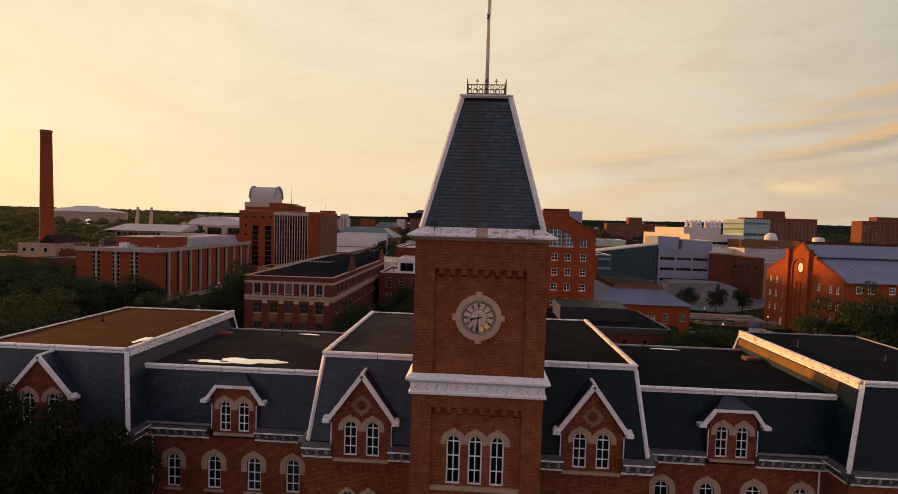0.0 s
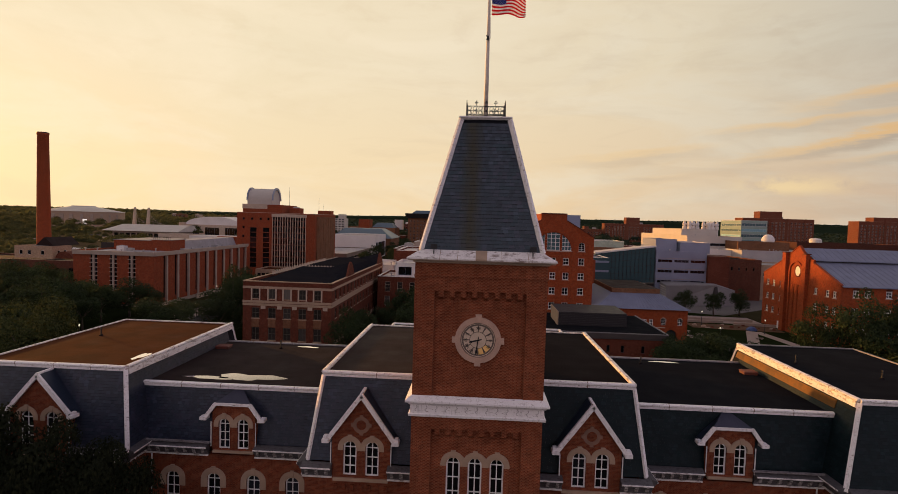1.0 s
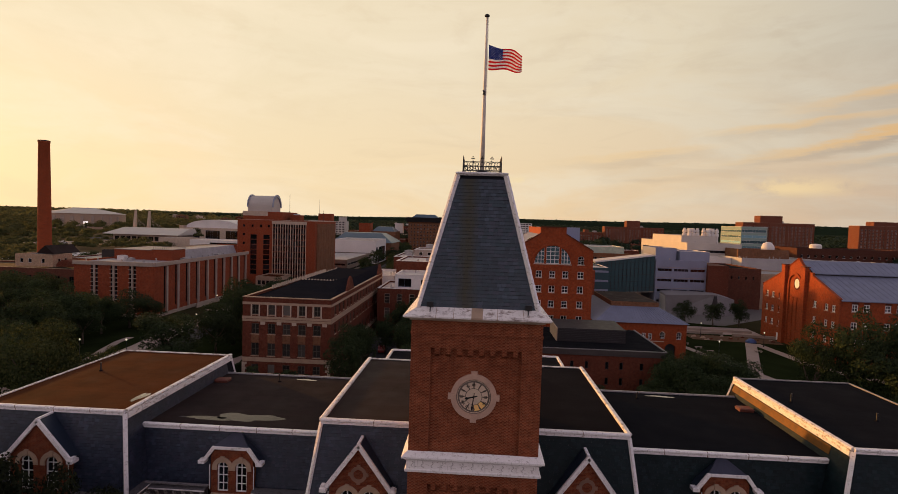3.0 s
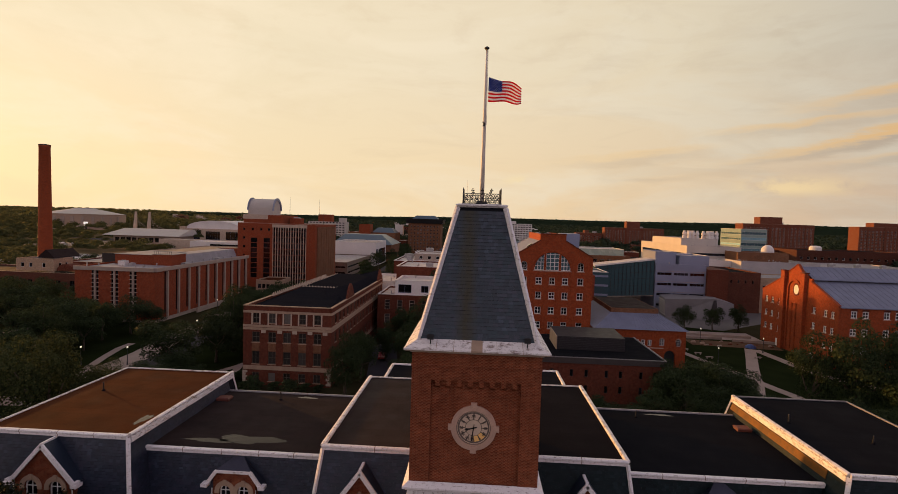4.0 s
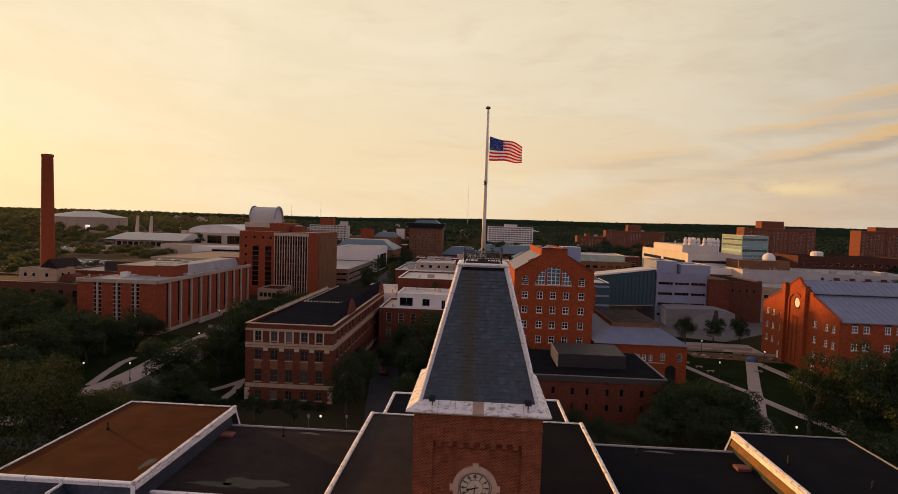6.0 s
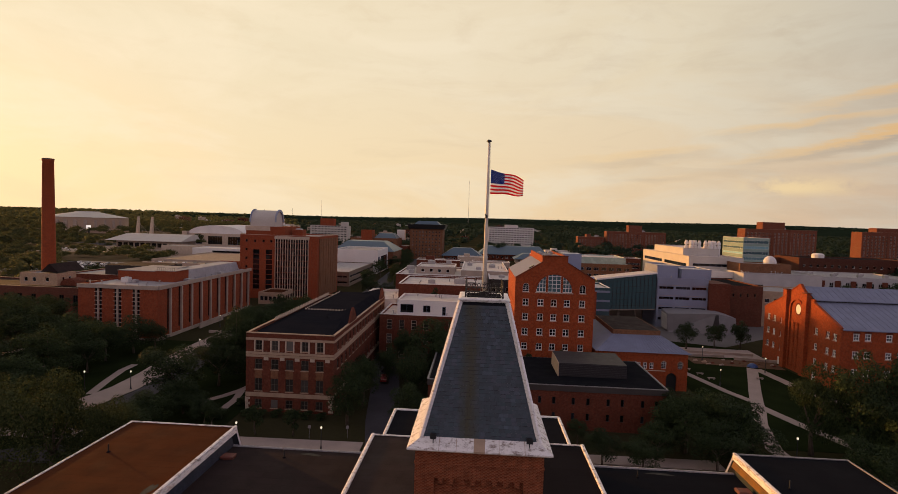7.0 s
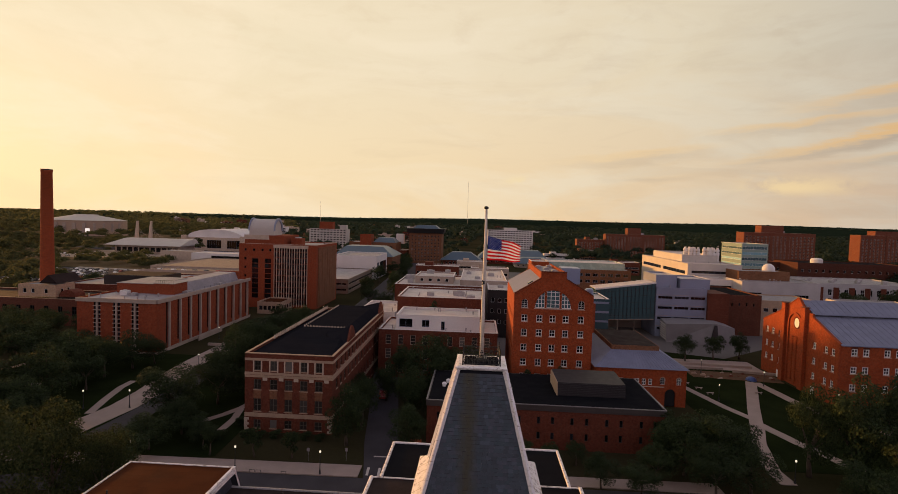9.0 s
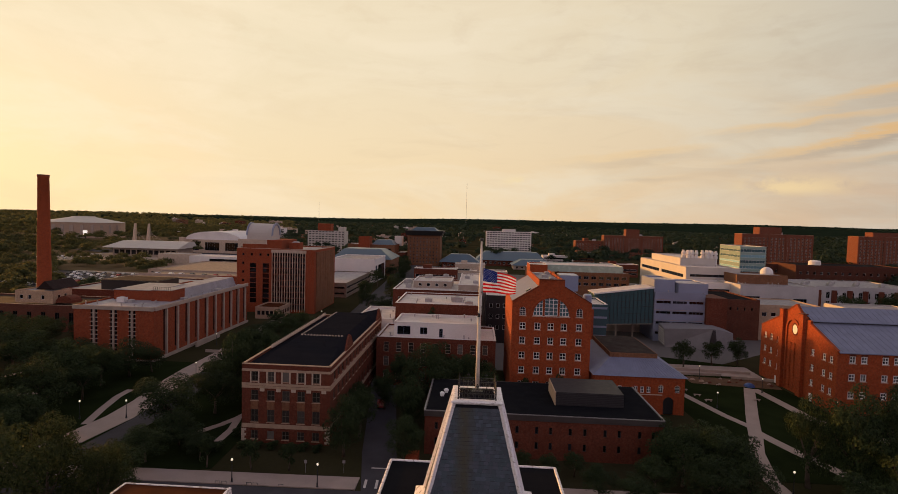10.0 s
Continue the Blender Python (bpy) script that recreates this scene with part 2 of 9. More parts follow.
def slate_mat(name, c1, c2, stain=False, spec=0.35):
    m, nt, p = principled(name, 0.4, 0.0, spec)
    vec = nd(nt, "ShaderNodeNewGeometry").outputs["Position"]
    isl = nd(nt, "ShaderNodeNewGeometry").outputs["Random Per Island"]
    rnd = nd(nt, "ShaderNodeObjectInfo").outputs["Random"]
    both = nd(nt, "ShaderNodeMath", [(0, nd(nt, "ShaderNodeMath", [(0, isl), (1, rnd)], operation="ADD").outputs[0]), (1, 1.0)], operation="FRACT").outputs[0]
    base = ramp_of(nt, both, [(0.0, scaled(c1, 0.75)), (0.3, c2), (0.5, (c1[0] * 0.9, c1[1] * 1.3, c1[2] * 1.2)), (0.68, scaled(c1, 1.1)), (0.84, (c2[0] * 1.35, c2[1] * 0.95, c2[2] * 1.0)), (1.0, scaled(c2, 1.5))])
    base = mix_of(nt, ramp_of(nt, noise_of(nt, vec, 0.8, 5), [(0.35, (0.5, 0.5, 0.5)), (0.62, (0, 0, 0))]), base, scaled(c1, 0.6))
    base = mix_of(nt, 0.3, base, ramp_of(nt, noise_of(nt, vec, 30, 3), [(0.3, scaled(c1, 0.6)), (0.7, scaled(c2, 1.4))]))
    if stain:   # run-off stain below the pole, brown-green, widening downwards
        s = nd(nt, "ShaderNodeSeparateXYZ", [(0, vec)])
        wob = noise_of(nt, nd(nt, "ShaderNodeMapping", [(0, vec), ("Scale", (3, 3, 0.35))]).outputs[0], 1.3, 4)
        x = nd(nt, "ShaderNodeMath", [(0, s.outputs[0]), (1, nd(nt, "ShaderNodeMath", [(0, wob), (1, 0.5), (2, 0.40)], operation="MULTIPLY_ADD").outputs[0])], operation="ADD").outputs[0]
        d = nd(nt, "ShaderNodeMath", [(0, x)], operation="ABSOLUTE").outputs[0]
        f = nd(nt, "ShaderNodeMapRange", [(0, d), (1, 0.08), (2, 0.62), (3, 1.0), (4, 0.0)]).outputs[0]
        f = nd(nt, "ShaderNodeMath", [(0, f), (1, nd(nt, "ShaderNodeMapRange", [(0, noise_of(nt, vec, 2.2, 5)), (1, 0.3), (2, 0.7), (3, 0.7), (4, 1.1)]).outputs[0])], operation="MULTIPLY").outputs[0]
        f = nd(nt, "ShaderNodeMath", [(0, f), (1, 1.0)], operation="MINIMUM").outputs[0]
        base = mix_of(nt, f, base, (0.040, 0.036, 0.016))
    nt.links.new(base, p.inputs["Base Color"])
    rr = nd(nt, "ShaderNodeMapRange", [(0, both), (1, 0.0), (2, 1.0), (3, 0.30), (4, 0.50)])
    nt.links.new(rr.outputs[0], p.inputs["Roughness"])
    bump_of(nt, p, noise_of(nt, vec, 18, 3), 0.25, 0.01)
    return m


def peeling(name, paint, under, rough=0.5, cover=0.5, scale=5.0):
    """Old paint on sheet metal, flaked off in patches, with rust runs."""
    m, nt, p = principled(name, rough)
    vec = nd(nt, "ShaderNodeTexCoord").outputs["Object"]
    n1 = noise_of(nt, nd(nt, "ShaderNodeMapping", [(0, vec), ("Scale", (1.0, 1.0, 3.0))]).outputs[0], scale, 9, 0.7)
    n2 = noise_of(nt, nd(nt, "ShaderNodeMapping", [(0, vec), ("Scale", (6, 6, 0.8))]).outputs[0], 1.6, 5)
    f = ramp_of(nt, n1, [(cover - 0.05, (0, 0, 0)), (cover + 0.02, (0.55, 0.55, 0.55)), (cover + 0.06, (1, 1, 1))])
    col = mix_of(nt, f, paint, under)
    col = mix_of(nt, ramp_of(nt, n2, [(0.56, (0, 0, 0)), (0.75, (0.45, 0.45, 0.45))]), col, scaled(under, 0.55))
    nt.links.new(col, p.inputs["Base Color"])
    bump_of(nt, p, n1, 0.2, 0.01)
    return m


def glass_mat(name, tint=(0.012, 0.014, 0.017), rough=0.06):
    m, nt, p = principled(name, rough, 0.0, 0.4)
    vec = nd(nt, "ShaderNodeTexCoord").outputs["Object"]
    rnd = nd(nt, "ShaderNodeObjectInfo").outputs["Random"]
    c = ramp_of(nt, rnd, [(0.0, scaled(tint, 0.6)), (0.6, tint), (0.85, scaled(tint, 2.2)), (1.0, scaled(tint, 4.0))])
    nt.links.new(c, p.inputs["Base Color"])
    bump_of(nt, p, noise_of(nt, vec, 1.1, 2), 0.05, 0.02)
    return m


def leaf_mat(name, dark, mid, light, through=0.25):
    m, nt, p = principled(name, 0.7, 0.0, 0.12)
    isl = nd(nt, "ShaderNodeNewGeometry").outputs["Random Per Island"]
    rnd = nd(nt, "ShaderNodeObjectInfo").outputs["Random"]
    base = ramp_of(nt, isl, [(0.0, dark), (0.55, mid), (1.0, light)])
    base = mix_of(nt, nd(nt, "ShaderNodeMath", [(0, rnd), (1, 0.45)], operation="MULTIPLY").outputs[0], base, scaled(dark, 0.8))
    nt.links.new(base, p.inputs["Base Color"])
    tr = nd(nt, "ShaderNodeBsdfTranslucent", [(0, base)])
    mx = nd(nt, "ShaderNodeMixShader", [(0, through), (1, p.outputs[0]), (2, tr.outputs[0])])
    nt.links.new(mx.outputs[0], nt.nodes["Material Output"].inputs[0])
    return m


def deck_mat(name, color, patch, rough=0.55, spec=0.5):
    """Built-up roof: seams a metre apart, patches and drying marks."""
    m, nt, p = principled(name, rough, 0.0, spec)
    vec = nd(nt, "ShaderNodeTexCoord").outputs["Object"]
    br = nd(nt, "ShaderNodeTexBrick", [("Vector", vec), ("Color1", (*color, 1)), ("Color2", (*scaled(color, 1.22), 1)), ("Mortar", (*scaled(color, 0.6), 1)), ("Scale", 1.0),
                                       ("Mortar Size", 0.012), ("Brick Width", 6.0), ("Row Height", 1.0)])
    col = mix_of(nt, ramp_of(nt, noise_of(nt, vec, 0.28, 6, 0.6), [(0.42, (0, 0, 0)), (0.66, (0.8, 0.8, 0.8))]), br.outputs[0], patch)
    col = mix_of(nt, 0.3, col, ramp_of(nt, noise_of(nt, vec, 25, 3), [(0.3, scaled(color, 0.6)), (0.7, scaled(color, 1.5))]))
    nt.links.new(col, p.inputs["Base Color"])
    r = nd(nt, "ShaderNodeMapRange", [(0, noise_of(nt, vec, 0.5, 4)), (1, 0.3), (2, 0.7), (3, rough - 0.12), (4, rough + 0.2)])
    nt.links.new(r.outputs[0], p.inputs["Roughness"])
    bump_of(nt, p, noise_of(nt, vec, 12, 3), 0.2, 0.01)
    return m


def glow(name, color, strength):
    m = bpy.data.materials.new(name)
    m.use_nodes = True
    p = m.node_tree.nodes["Principled BSDF"]
    p.inputs["Base Color"].default_value = (*color, 1)
    p.inputs["Emission Color"].default_value = (*color, 1)
    p.inputs["Emission Strength"].default_value = strength
    return m


BRICK = brick("old_red_brick", (0.122, 0.026, 0.0125), (0.225, 0.053, 0.0215), (0.25, 0.105, 0.056), mortar_w=0.009)
BRICK_H = brick("old_red_brick_with_pale_headers", (0.142, 0.031, 0.0140), (0.235, 0.054, 0.0215), (0.27, 0.11, 0.058), mortar_w=0.009, dots=(0.34, 0.125, 0.060))
BRICK_D = brick("dark_red_brick", (0.104, 0.0265, 0.0150), (0.150, 0.0385, 0.0210), (0.16, 0.07, 0.045), soot=0.25)
BRICK_O = brick("orange_brick", (0.27, 0.047, 0.014), (0.34, 0.065, 0.020), (0.28, 0.09, 0.04), soot=0.15)
BRICK_B = brick("modern_red_brick", (0.225, 0.045, 0.0175), (0.285, 0.060, 0.024), (0.22, 0.078, 0.04), soot=0.15)
BRICK_K = brick("sooty_far_brick", (0.070, 0.024, 0.016), (0.100, 0.034, 0.021), (0.10, 0.05, 0.036), soot=0.2)
BRICK_T = brick("tan_brick", (0.40, 0.26, 0.17), (0.46, 0.31, 0.2), (0.45, 0.34, 0.25), soot=0.15)
STONE = plain("sandstone", (0.38, 0.265, 0.185), 0.8, 1.2, 20, 0.2)
STONE_D = plain("sooty_sandstone", (0.22, 0.125, 0.085), 0.85, 1.6, 20, 0.3)
STONE_C = plain("pink_sandstone", (0.50, 0.325, 0.245), 0.8, 1.2, 20, 0.18)
STONE_L = plain("limestone", (0.46, 0.36, 0.28), 0.8, 0.6, 12, 0.18)
CONCRETE = plain("concrete", (0.35, 0.275, 0.225), 0.85, 0.4, 9, 0.18)
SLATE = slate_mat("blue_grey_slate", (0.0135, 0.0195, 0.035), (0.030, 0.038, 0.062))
# Darker and tealer than SLATE; laid on the roofs' east half.
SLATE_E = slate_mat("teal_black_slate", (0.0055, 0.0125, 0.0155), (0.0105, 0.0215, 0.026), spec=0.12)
SLATE_T = slate_mat("stained_slate", (0.025, 0.037, 0.052), (0.045, 0.063, 0.086), stain=True)
WHITE_OLD = peeling("flaking_white_paint", (0.84, 0.80, 0.80), (0.36, 0.295, 0.27), 0.45, 0.60, 4.0)
WHITE_WORN = peeling("worn_white_flashing", (0.80, 0.75, 0.73), (0.30, 0.235, 0.205), 0.45, 0.56, 2.2)
WHITE = plain("white_paint", (0.80, 0.78, 0.77), 0.45, 0.9, 20, 0.08)
# Dark metal, darkened further: shade between the brackets is put into its colour.
CORNICE_M = peeling("shade_dark_cornice_metal", (0.082, 0.076, 0.080), (0.04, 0.035, 0.036), 0.6, 0.55, 5.0)
BRACKET = peeling("shabby_white_bracket", (0.42, 0.38, 0.37), (0.10, 0.085, 0.08), 0.5, 0.50, 4.0)
SCROLL = plain("grey_painted_scroll", (0.46, 0.42, 0.42), 0.5, 2.0, 20, 0.1)
SILVER = peeling("painted_metal_cornice", (0.25, 0.23, 0.24), (0.10, 0.085, 0.085), 0.45, 0.56, 6.0)
GLASS = glass_mat("dark_window_glass", (0.006, 0.007, 0.009))
GLASS_B = glass_mat("window_glass_with_blinds", (0.040, 0.036, 0.033), 0.2)
GLASS_C = glass_mat("curtain_wall_glass", (0.085, 0.155, 0.180), 0.08)
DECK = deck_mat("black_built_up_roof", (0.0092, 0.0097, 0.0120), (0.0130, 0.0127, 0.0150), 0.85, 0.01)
DECK_S = deck_mat("dark_slate_roof", (0.014, 0.0145, 0.018), (0.020, 0.019, 0.022), 0.9, 0.0)
# DECK_P, DECK_B and DECK_Q: low-angle sheen is partly put into the brown.
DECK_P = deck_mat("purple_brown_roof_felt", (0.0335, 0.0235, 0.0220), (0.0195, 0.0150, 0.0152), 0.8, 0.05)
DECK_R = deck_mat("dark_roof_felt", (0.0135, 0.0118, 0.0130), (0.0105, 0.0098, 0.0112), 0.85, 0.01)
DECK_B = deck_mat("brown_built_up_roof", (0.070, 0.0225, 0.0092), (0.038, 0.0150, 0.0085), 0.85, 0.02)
DECK_Q = deck_mat("sheen_brown_roof_felt", (0.0290, 0.0205, 0.0195), (0.0180, 0.0142, 0.0148), 0.85, 0.03)
DECK_L = deck_mat("pale_roof_membrane", (0.50, 0.44, 0.41), (0.40, 0.34, 0.31), 0.6)
DECK_T = deck_mat("tan_roof_deck", (0.26, 0.19, 0.135), (0.19, 0.14, 0.10), 0.75, 0.2)
GLASS_F = glass_mat("distant_window_glass", (0.035, 0.032, 0.034), 0.15)
DECK_G = deck_mat("grey_roof_gravel", (0.20, 0.185, 0.195), (0.26, 0.235, 0.235), 0.6)
METAL_R = plain("standing_seam_metal", (0.19, 0.205, 0.285), 0.6, 0.4, 8, 0.16, 0.0, spec=0.12)
BLACK = plain("black_ironwork", (0.014, 0.014, 0.016), 0.45, 2.0, 30, 0.2)
PANEL = plain("pale_metal_panel", (0.24, 0.265, 0.37), 0.4, 0.15, 4, 0.1, 0.3)
PALE = plain("pale_grey_concrete", (0.40, 0.375, 0.385), 0.75, 0.2, 4, 0.14)
DARK_C = plain("brown_stained_concrete", (0.17, 0.125, 0.095), 0.85, 0.3, 6, 0.2)
CREAM = plain("cream_panel", (0.47, 0.425, 0.385), 0.6, 0.15, 4, 0.1)
WHITE_W = plain("white_concrete", (0.66, 0.62, 0.60), 0.7, 0.1, 3, 0.1)
TEAL = plain("blue_green_roof", (0.065, 0.105, 0.14), 0.45, 0.1, 3, 0.15)
GRASS = plain("mown_grass", (0.014, 0.021, 0.008), 0.95, 0.12, 9, 0.3, tint=(0.021, 0.028, 0.010), spec=0.0)
LAND = plain("rough_ground", (0.034, 0.034, 0.016), 0.95, 0.02, 1.5, 0.35, tint=(0.062, 0.052, 0.028), spec=0.0)
ASPHALT = plain("asphalt", (0.058, 0.054, 0.060), 0.9, 0.2, 12, 0.25, spec=0.1)
PATHS = plain("concrete_path", (0.34, 0.27, 0.235), 0.9, 0.25, 7, 0.15, spec=0.15)
BARK = plain("bark", (0.085, 0.062, 0.045), 0.95, 2.0, 14, 0.35, bump=0.6)
LEAF = leaf_mat("summer_leaves", (0.016, 0.028, 0.012), (0.034, 0.053, 0.020), (0.066, 0.088, 0.032))
# Lighter, warmer copy of LEAF: evening light on the crowns is in the colour.
LEAF_W = leaf_mat("warm_leaves", (0.022, 0.034, 0.011), (0.050, 0.064, 0.020), (0.105, 0.108, 0.034))
# Lighter copy of LEAF_F: sunlit western haze is put into the leaf colour.
LEAF_G = leaf_mat("sun_haze_leaves", (0.068, 0.080, 0.034), (0.105, 0.112, 0.046), (0.16, 0.150, 0.060), 0.6)
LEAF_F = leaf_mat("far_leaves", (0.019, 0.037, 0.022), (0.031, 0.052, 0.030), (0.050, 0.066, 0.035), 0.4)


def water_mat(name):
    """A thin film of rain: dark seen from above, a mirror at a grazing view."""
    m, nt, p = principled(name, 0.6, 0.0, 0.1)
    p.inputs["Base Color"].default_value = (0.020, 0.017, 0.017, 1)
    lw = nd(nt, "ShaderNodeLayerWeight", [(0, 0.5)]).outputs["Facing"]
    f = ramp_of(nt, lw, [(0.60, (0.012, 0.012, 0.012)), (0.67, (0.10, 0.10, 0.10)), (0.703, (0.20, 0.20, 0.20)), (0.75, (0.92, 0.92, 0.92))])
    gl = nd(nt, "ShaderNodeBsdfGlossy", [(0, (1, 0.94, 0.97, 1)), ("Roughness", 0.04)])
    mx = nd(nt, "ShaderNodeMixShader", [(0, f), (1, p.outputs[0]), (2, gl.outputs[0])])
    nt.links.new(mx.outputs[0], nt.nodes["Material Output"].inputs[0])
    return m


WATER = water_mat("standing_water")
LAMP_ON = glow("lit_lamp_globe", (1.0, 0.86, 0.62), 0.8)


# ---- mesh tools ----
class Shape:
    """Collects the faces of one mesh, in metres of the world."""

    def __init__(self):
        self.v, self.f, self.m = [], [], []

    def face(self, pts, mat=0):
        n = len(self.v)
        self.v += [tuple(p) for p in pts]
        self.f.append(tuple(range(n, n + len(pts))))
        self.m.append(mat)
        return self

    def hull(self, bottom, top, mat=0):
        """A prism between two rings of points."""
        n, k = len(self.v), len(bottom)
        self.v += [tuple(p) for p in bottom] + [tuple(p) for p in top]
        self.f += [tuple(range(n + k - 1, n - 1, -1)), tuple(range(n + k, n + 2 * k))]
        self.f += [(n + i, n + (i + 1) % k, n + k + (i + 1) % k, n + k + i) for i in range(k)]
        self.m += [mat] * (k + 2)
        return self

    def box(self, x0, y0, z0, x1, y1, z1, mat=0):
        return self.hull([(x0, y0, z0), (x1, y0, z0), (x1, y1, z0), (x0, y1, z0)], [(x0, y0, z1), (x1, y0, z1), (x1, y1, z1), (x0, y1, z1)], mat)

    def along(self, profile, a, b, mat=0):
        """Profile points (out, up) drawn from a to b; out is the left hand of the way."""
        a, b = Vector(a), Vector(b)
        d = (b - a).normalized()
        out = Vector((d.y, -d.x, 0)).normalized()
        ring = [[p + out * o + Vector((0, 0, u)) for o, u in profile] for p in (a, b)]
        return self.hull(ring[0], ring[1], mat)

    def bar(self, a, b, w, d=None, mat=0, up=(0, 0, 1)):
        a, b = Vector(a), Vector(b)
        t = (b - a).normalized()
        u = Vector(up)
        if abs(t.dot(u)) > 0.95:
            u = Vector((0, 1, 0))
        s = t.cross(u).normalized()
        u = s.cross(t)
        h, k = w / 2, (d or w) / 2
        c = [s * h + u * k, -s * h + u * k, -s * h - u * k, s * h - u * k]
        return self.hull([a + q for q in c], [b + q for q in c], mat)

    def tube(self, pts, radii, n=8, mat=0):
        """A round rod through points, with a radius at each."""
        base = len(self.v)
        pts = [Vector(p) for p in pts]
        for i, p in enumerate(pts):
            t = (pts[min(i + 1, len(pts) - 1)] - pts[max(i - 1, 0)]).normalized()
            s = t.cross(Vector((0.31, 0.95, 0.05))).normalized() if abs(t.z) > 0.5 else t.cross(Vector((0, 0, 1))).normalized()
            u = t.cross(s)
            for k in range(n):
                a = 2 * math.pi * k / n
                self.v.append(tuple(p + (s * math.cos(a) + u * math.sin(a)) * radii[i]))
        for i in range(len(pts) - 1):
            for k in range(n):
                self.f.append((base + i * n + k, base + i * n + (k + 1) % n, base + (i + 1) * n + (k + 1) % n, base + (i + 1) * n + k))
                self.m.append(mat)
        self.f += [tuple(base + k for k in range(n))[::-1], tuple(base + (len(pts) - 1) * n + k for k in range(n))]
        self.m += [mat] * 2
        return self

    def lathe(self, profile, at=(0, 0, 0), n=16, mat=0):
        """Points (radius, height) turned round the upright axis at a place."""
        return self.tube([(at[0], at[1], at[2] + z) for r, z in profile], [max(r, 0.002) for r, z in profile], n, mat)

    def holed(self, outer, holes, to3, depth, mat=0, back=True):
        """A wall: flat outline with openings, given thickness. to3(u, z, d) gives the place."""
        rings = [[(u, z) for u, z in outer]] + [[(u, z) for u, z in h] for h in holes]
        flat = [p for r in rings for p in r]
        tris = tessellate_polygon([[Vector((u, z, 0)) for u, z in r] for r in rings])
        for d in ((0, depth) if back else (0,)):
            n = len(self.v)
            self.v += [tuple(to3(u, z, d)) for u, z in flat]
            self.f += [tuple(n + i for i in (t if d == 0 else t[::-1])) for t in tris]
            self.m += [mat] * len(tris)
        for r in rings:
            k = len(r)
            n = len(self.v)
            self.v += [tuple(to3(u, z, 0)) for u, z in r] + [tuple(to3(u, z, depth)) for u, z in r]
            self.f += [(n + i, n + (i + 1) % k, n + k + (i + 1) % k, n + k + i) for i in range(k)]
            self.m += [mat] * k
        return self

    def mesh(self, name, mats, smooth=False):
        me = bpy.data.meshes.new(name)
        me.from_pydata(self.v, [], self.f)
        for mt in mats:
            me.materials.append(mt)
        if len(mats) > 1:
            me.polygons.foreach_set("material_index", self.m)
        if smooth:
            me.polygons.foreach_set("use_smooth", [True] * len(me.polygons))
        me.update()
        return me


def fix_normals(me):
    bm = bmesh.new()
    bm.from_mesh(me)
    bmesh.ops.recalc_face_normals(bm, faces=bm.faces)
    bm.to_mesh(me)
    bm.free()


def thing(name, at, label, category, group="", kind=""):
    ob = new(name)
    ob.location = at
    ob.empty_display_size = 0.3
    return tagged(ob, label, category, group, kind)


def part(name, shape, mats, parent=None, label="", smooth=False, kind="", fix=True):
    me = shape.mesh(name, mats if isinstance(mats, (list, tuple)) else [mats], smooth)
    if fix:
        fix_normals(me)
    ob = new(name, me)
    hang(ob, parent)
    return tagged(ob, label, kind=kind)


def hang(ob, parent):
    """Puts a part whose mesh is in metres of the world under its thing."""
    if parent is not None:
        ob.parent = parent
        top = parent
        while top.parent is not None:
            top = top.parent
        ob.matrix_parent_inverse = Matrix.Translation(-Vector(top.location)) if parent is top else Matrix()


def shared(name, me, parent, at, rz=0.0, label=""):
    """One more object on a mesh already made, at a place of the world."""
    ob = new(name, me)
    hang(ob, parent)
    ob.location = at
    ob.rotation_euler = (0, 0, rz)
    return tagged(ob, label)


def whole(name, shape, mats, label, category, group="", kind="", smooth=False, fix=True):
    return tagged(part(name, shape, mats, None, "", smooth, fix=fix), label, category, group, kind)


# ---- shared pieces: arched sash windows, slates, cornices ----
def arch_ring(w, h, n=10, rise=1.0, z0=0.0):
    """Outline of an opening w wide and h high in all, round-headed; rise 1 is a half circle."""
    r = w / 2
    spring = h - r * rise
    pts = [(-r, z0), (r, z0)]
    for i in range(n + 1):
        a = math.pi * i / n
        pts.append((r * math.cos(a), z0 + spring + r * rise * math.sin(a)))
    return pts


def grow(ring, k, w, h, rise):
    """The same outline drawn in by k."""
    return [(u, z + k) for u, z in arch_ring(w - 2 * k, h - 2 * k, 10, rise)]


def face_y(u, z, d):
    return (u, d, z)


WINDOWS = {}


def sash_meshes(w, h, rise):
    key = (w, h, rise)
    if key not in WINDOWS:
        fr = Shape()
        fr.holed(arch_ring(w, h, 10, rise), [grow(None, 0.085, w, h, rise)], face_y, 0.09)
        spring = h - w / 2 * rise
        fr.box(-0.03, 0.015, 0.05, 0.03, 0.07, h - 0.05)
        for k in (0.25, 0.5, 0.75):
            fr.box(-w / 2 + 0.06, 0.012, spring * k * 1.33 - 0.028 if k < 0.75 else spring - 0.028, w / 2 - 0.06, 0.074, (spring * k * 1.33 if k < 0.75 else spring) + 0.028)
        fm = fr.mesh("window_frame", [WHITE])
        fix_normals(fm)
        gl = Shape()
        gl.holed(grow(None, 0.03, w, h, rise), [], face_y, 0.012)
        gm = gl.mesh("pane", [GLASS])
        fix_normals(gm)
        gm.transform(Matrix.Translation((0, 0.05, 0)))
        WINDOWS[key] = (fm, gm)
    return WINDOWS[key]


HOODS = {}


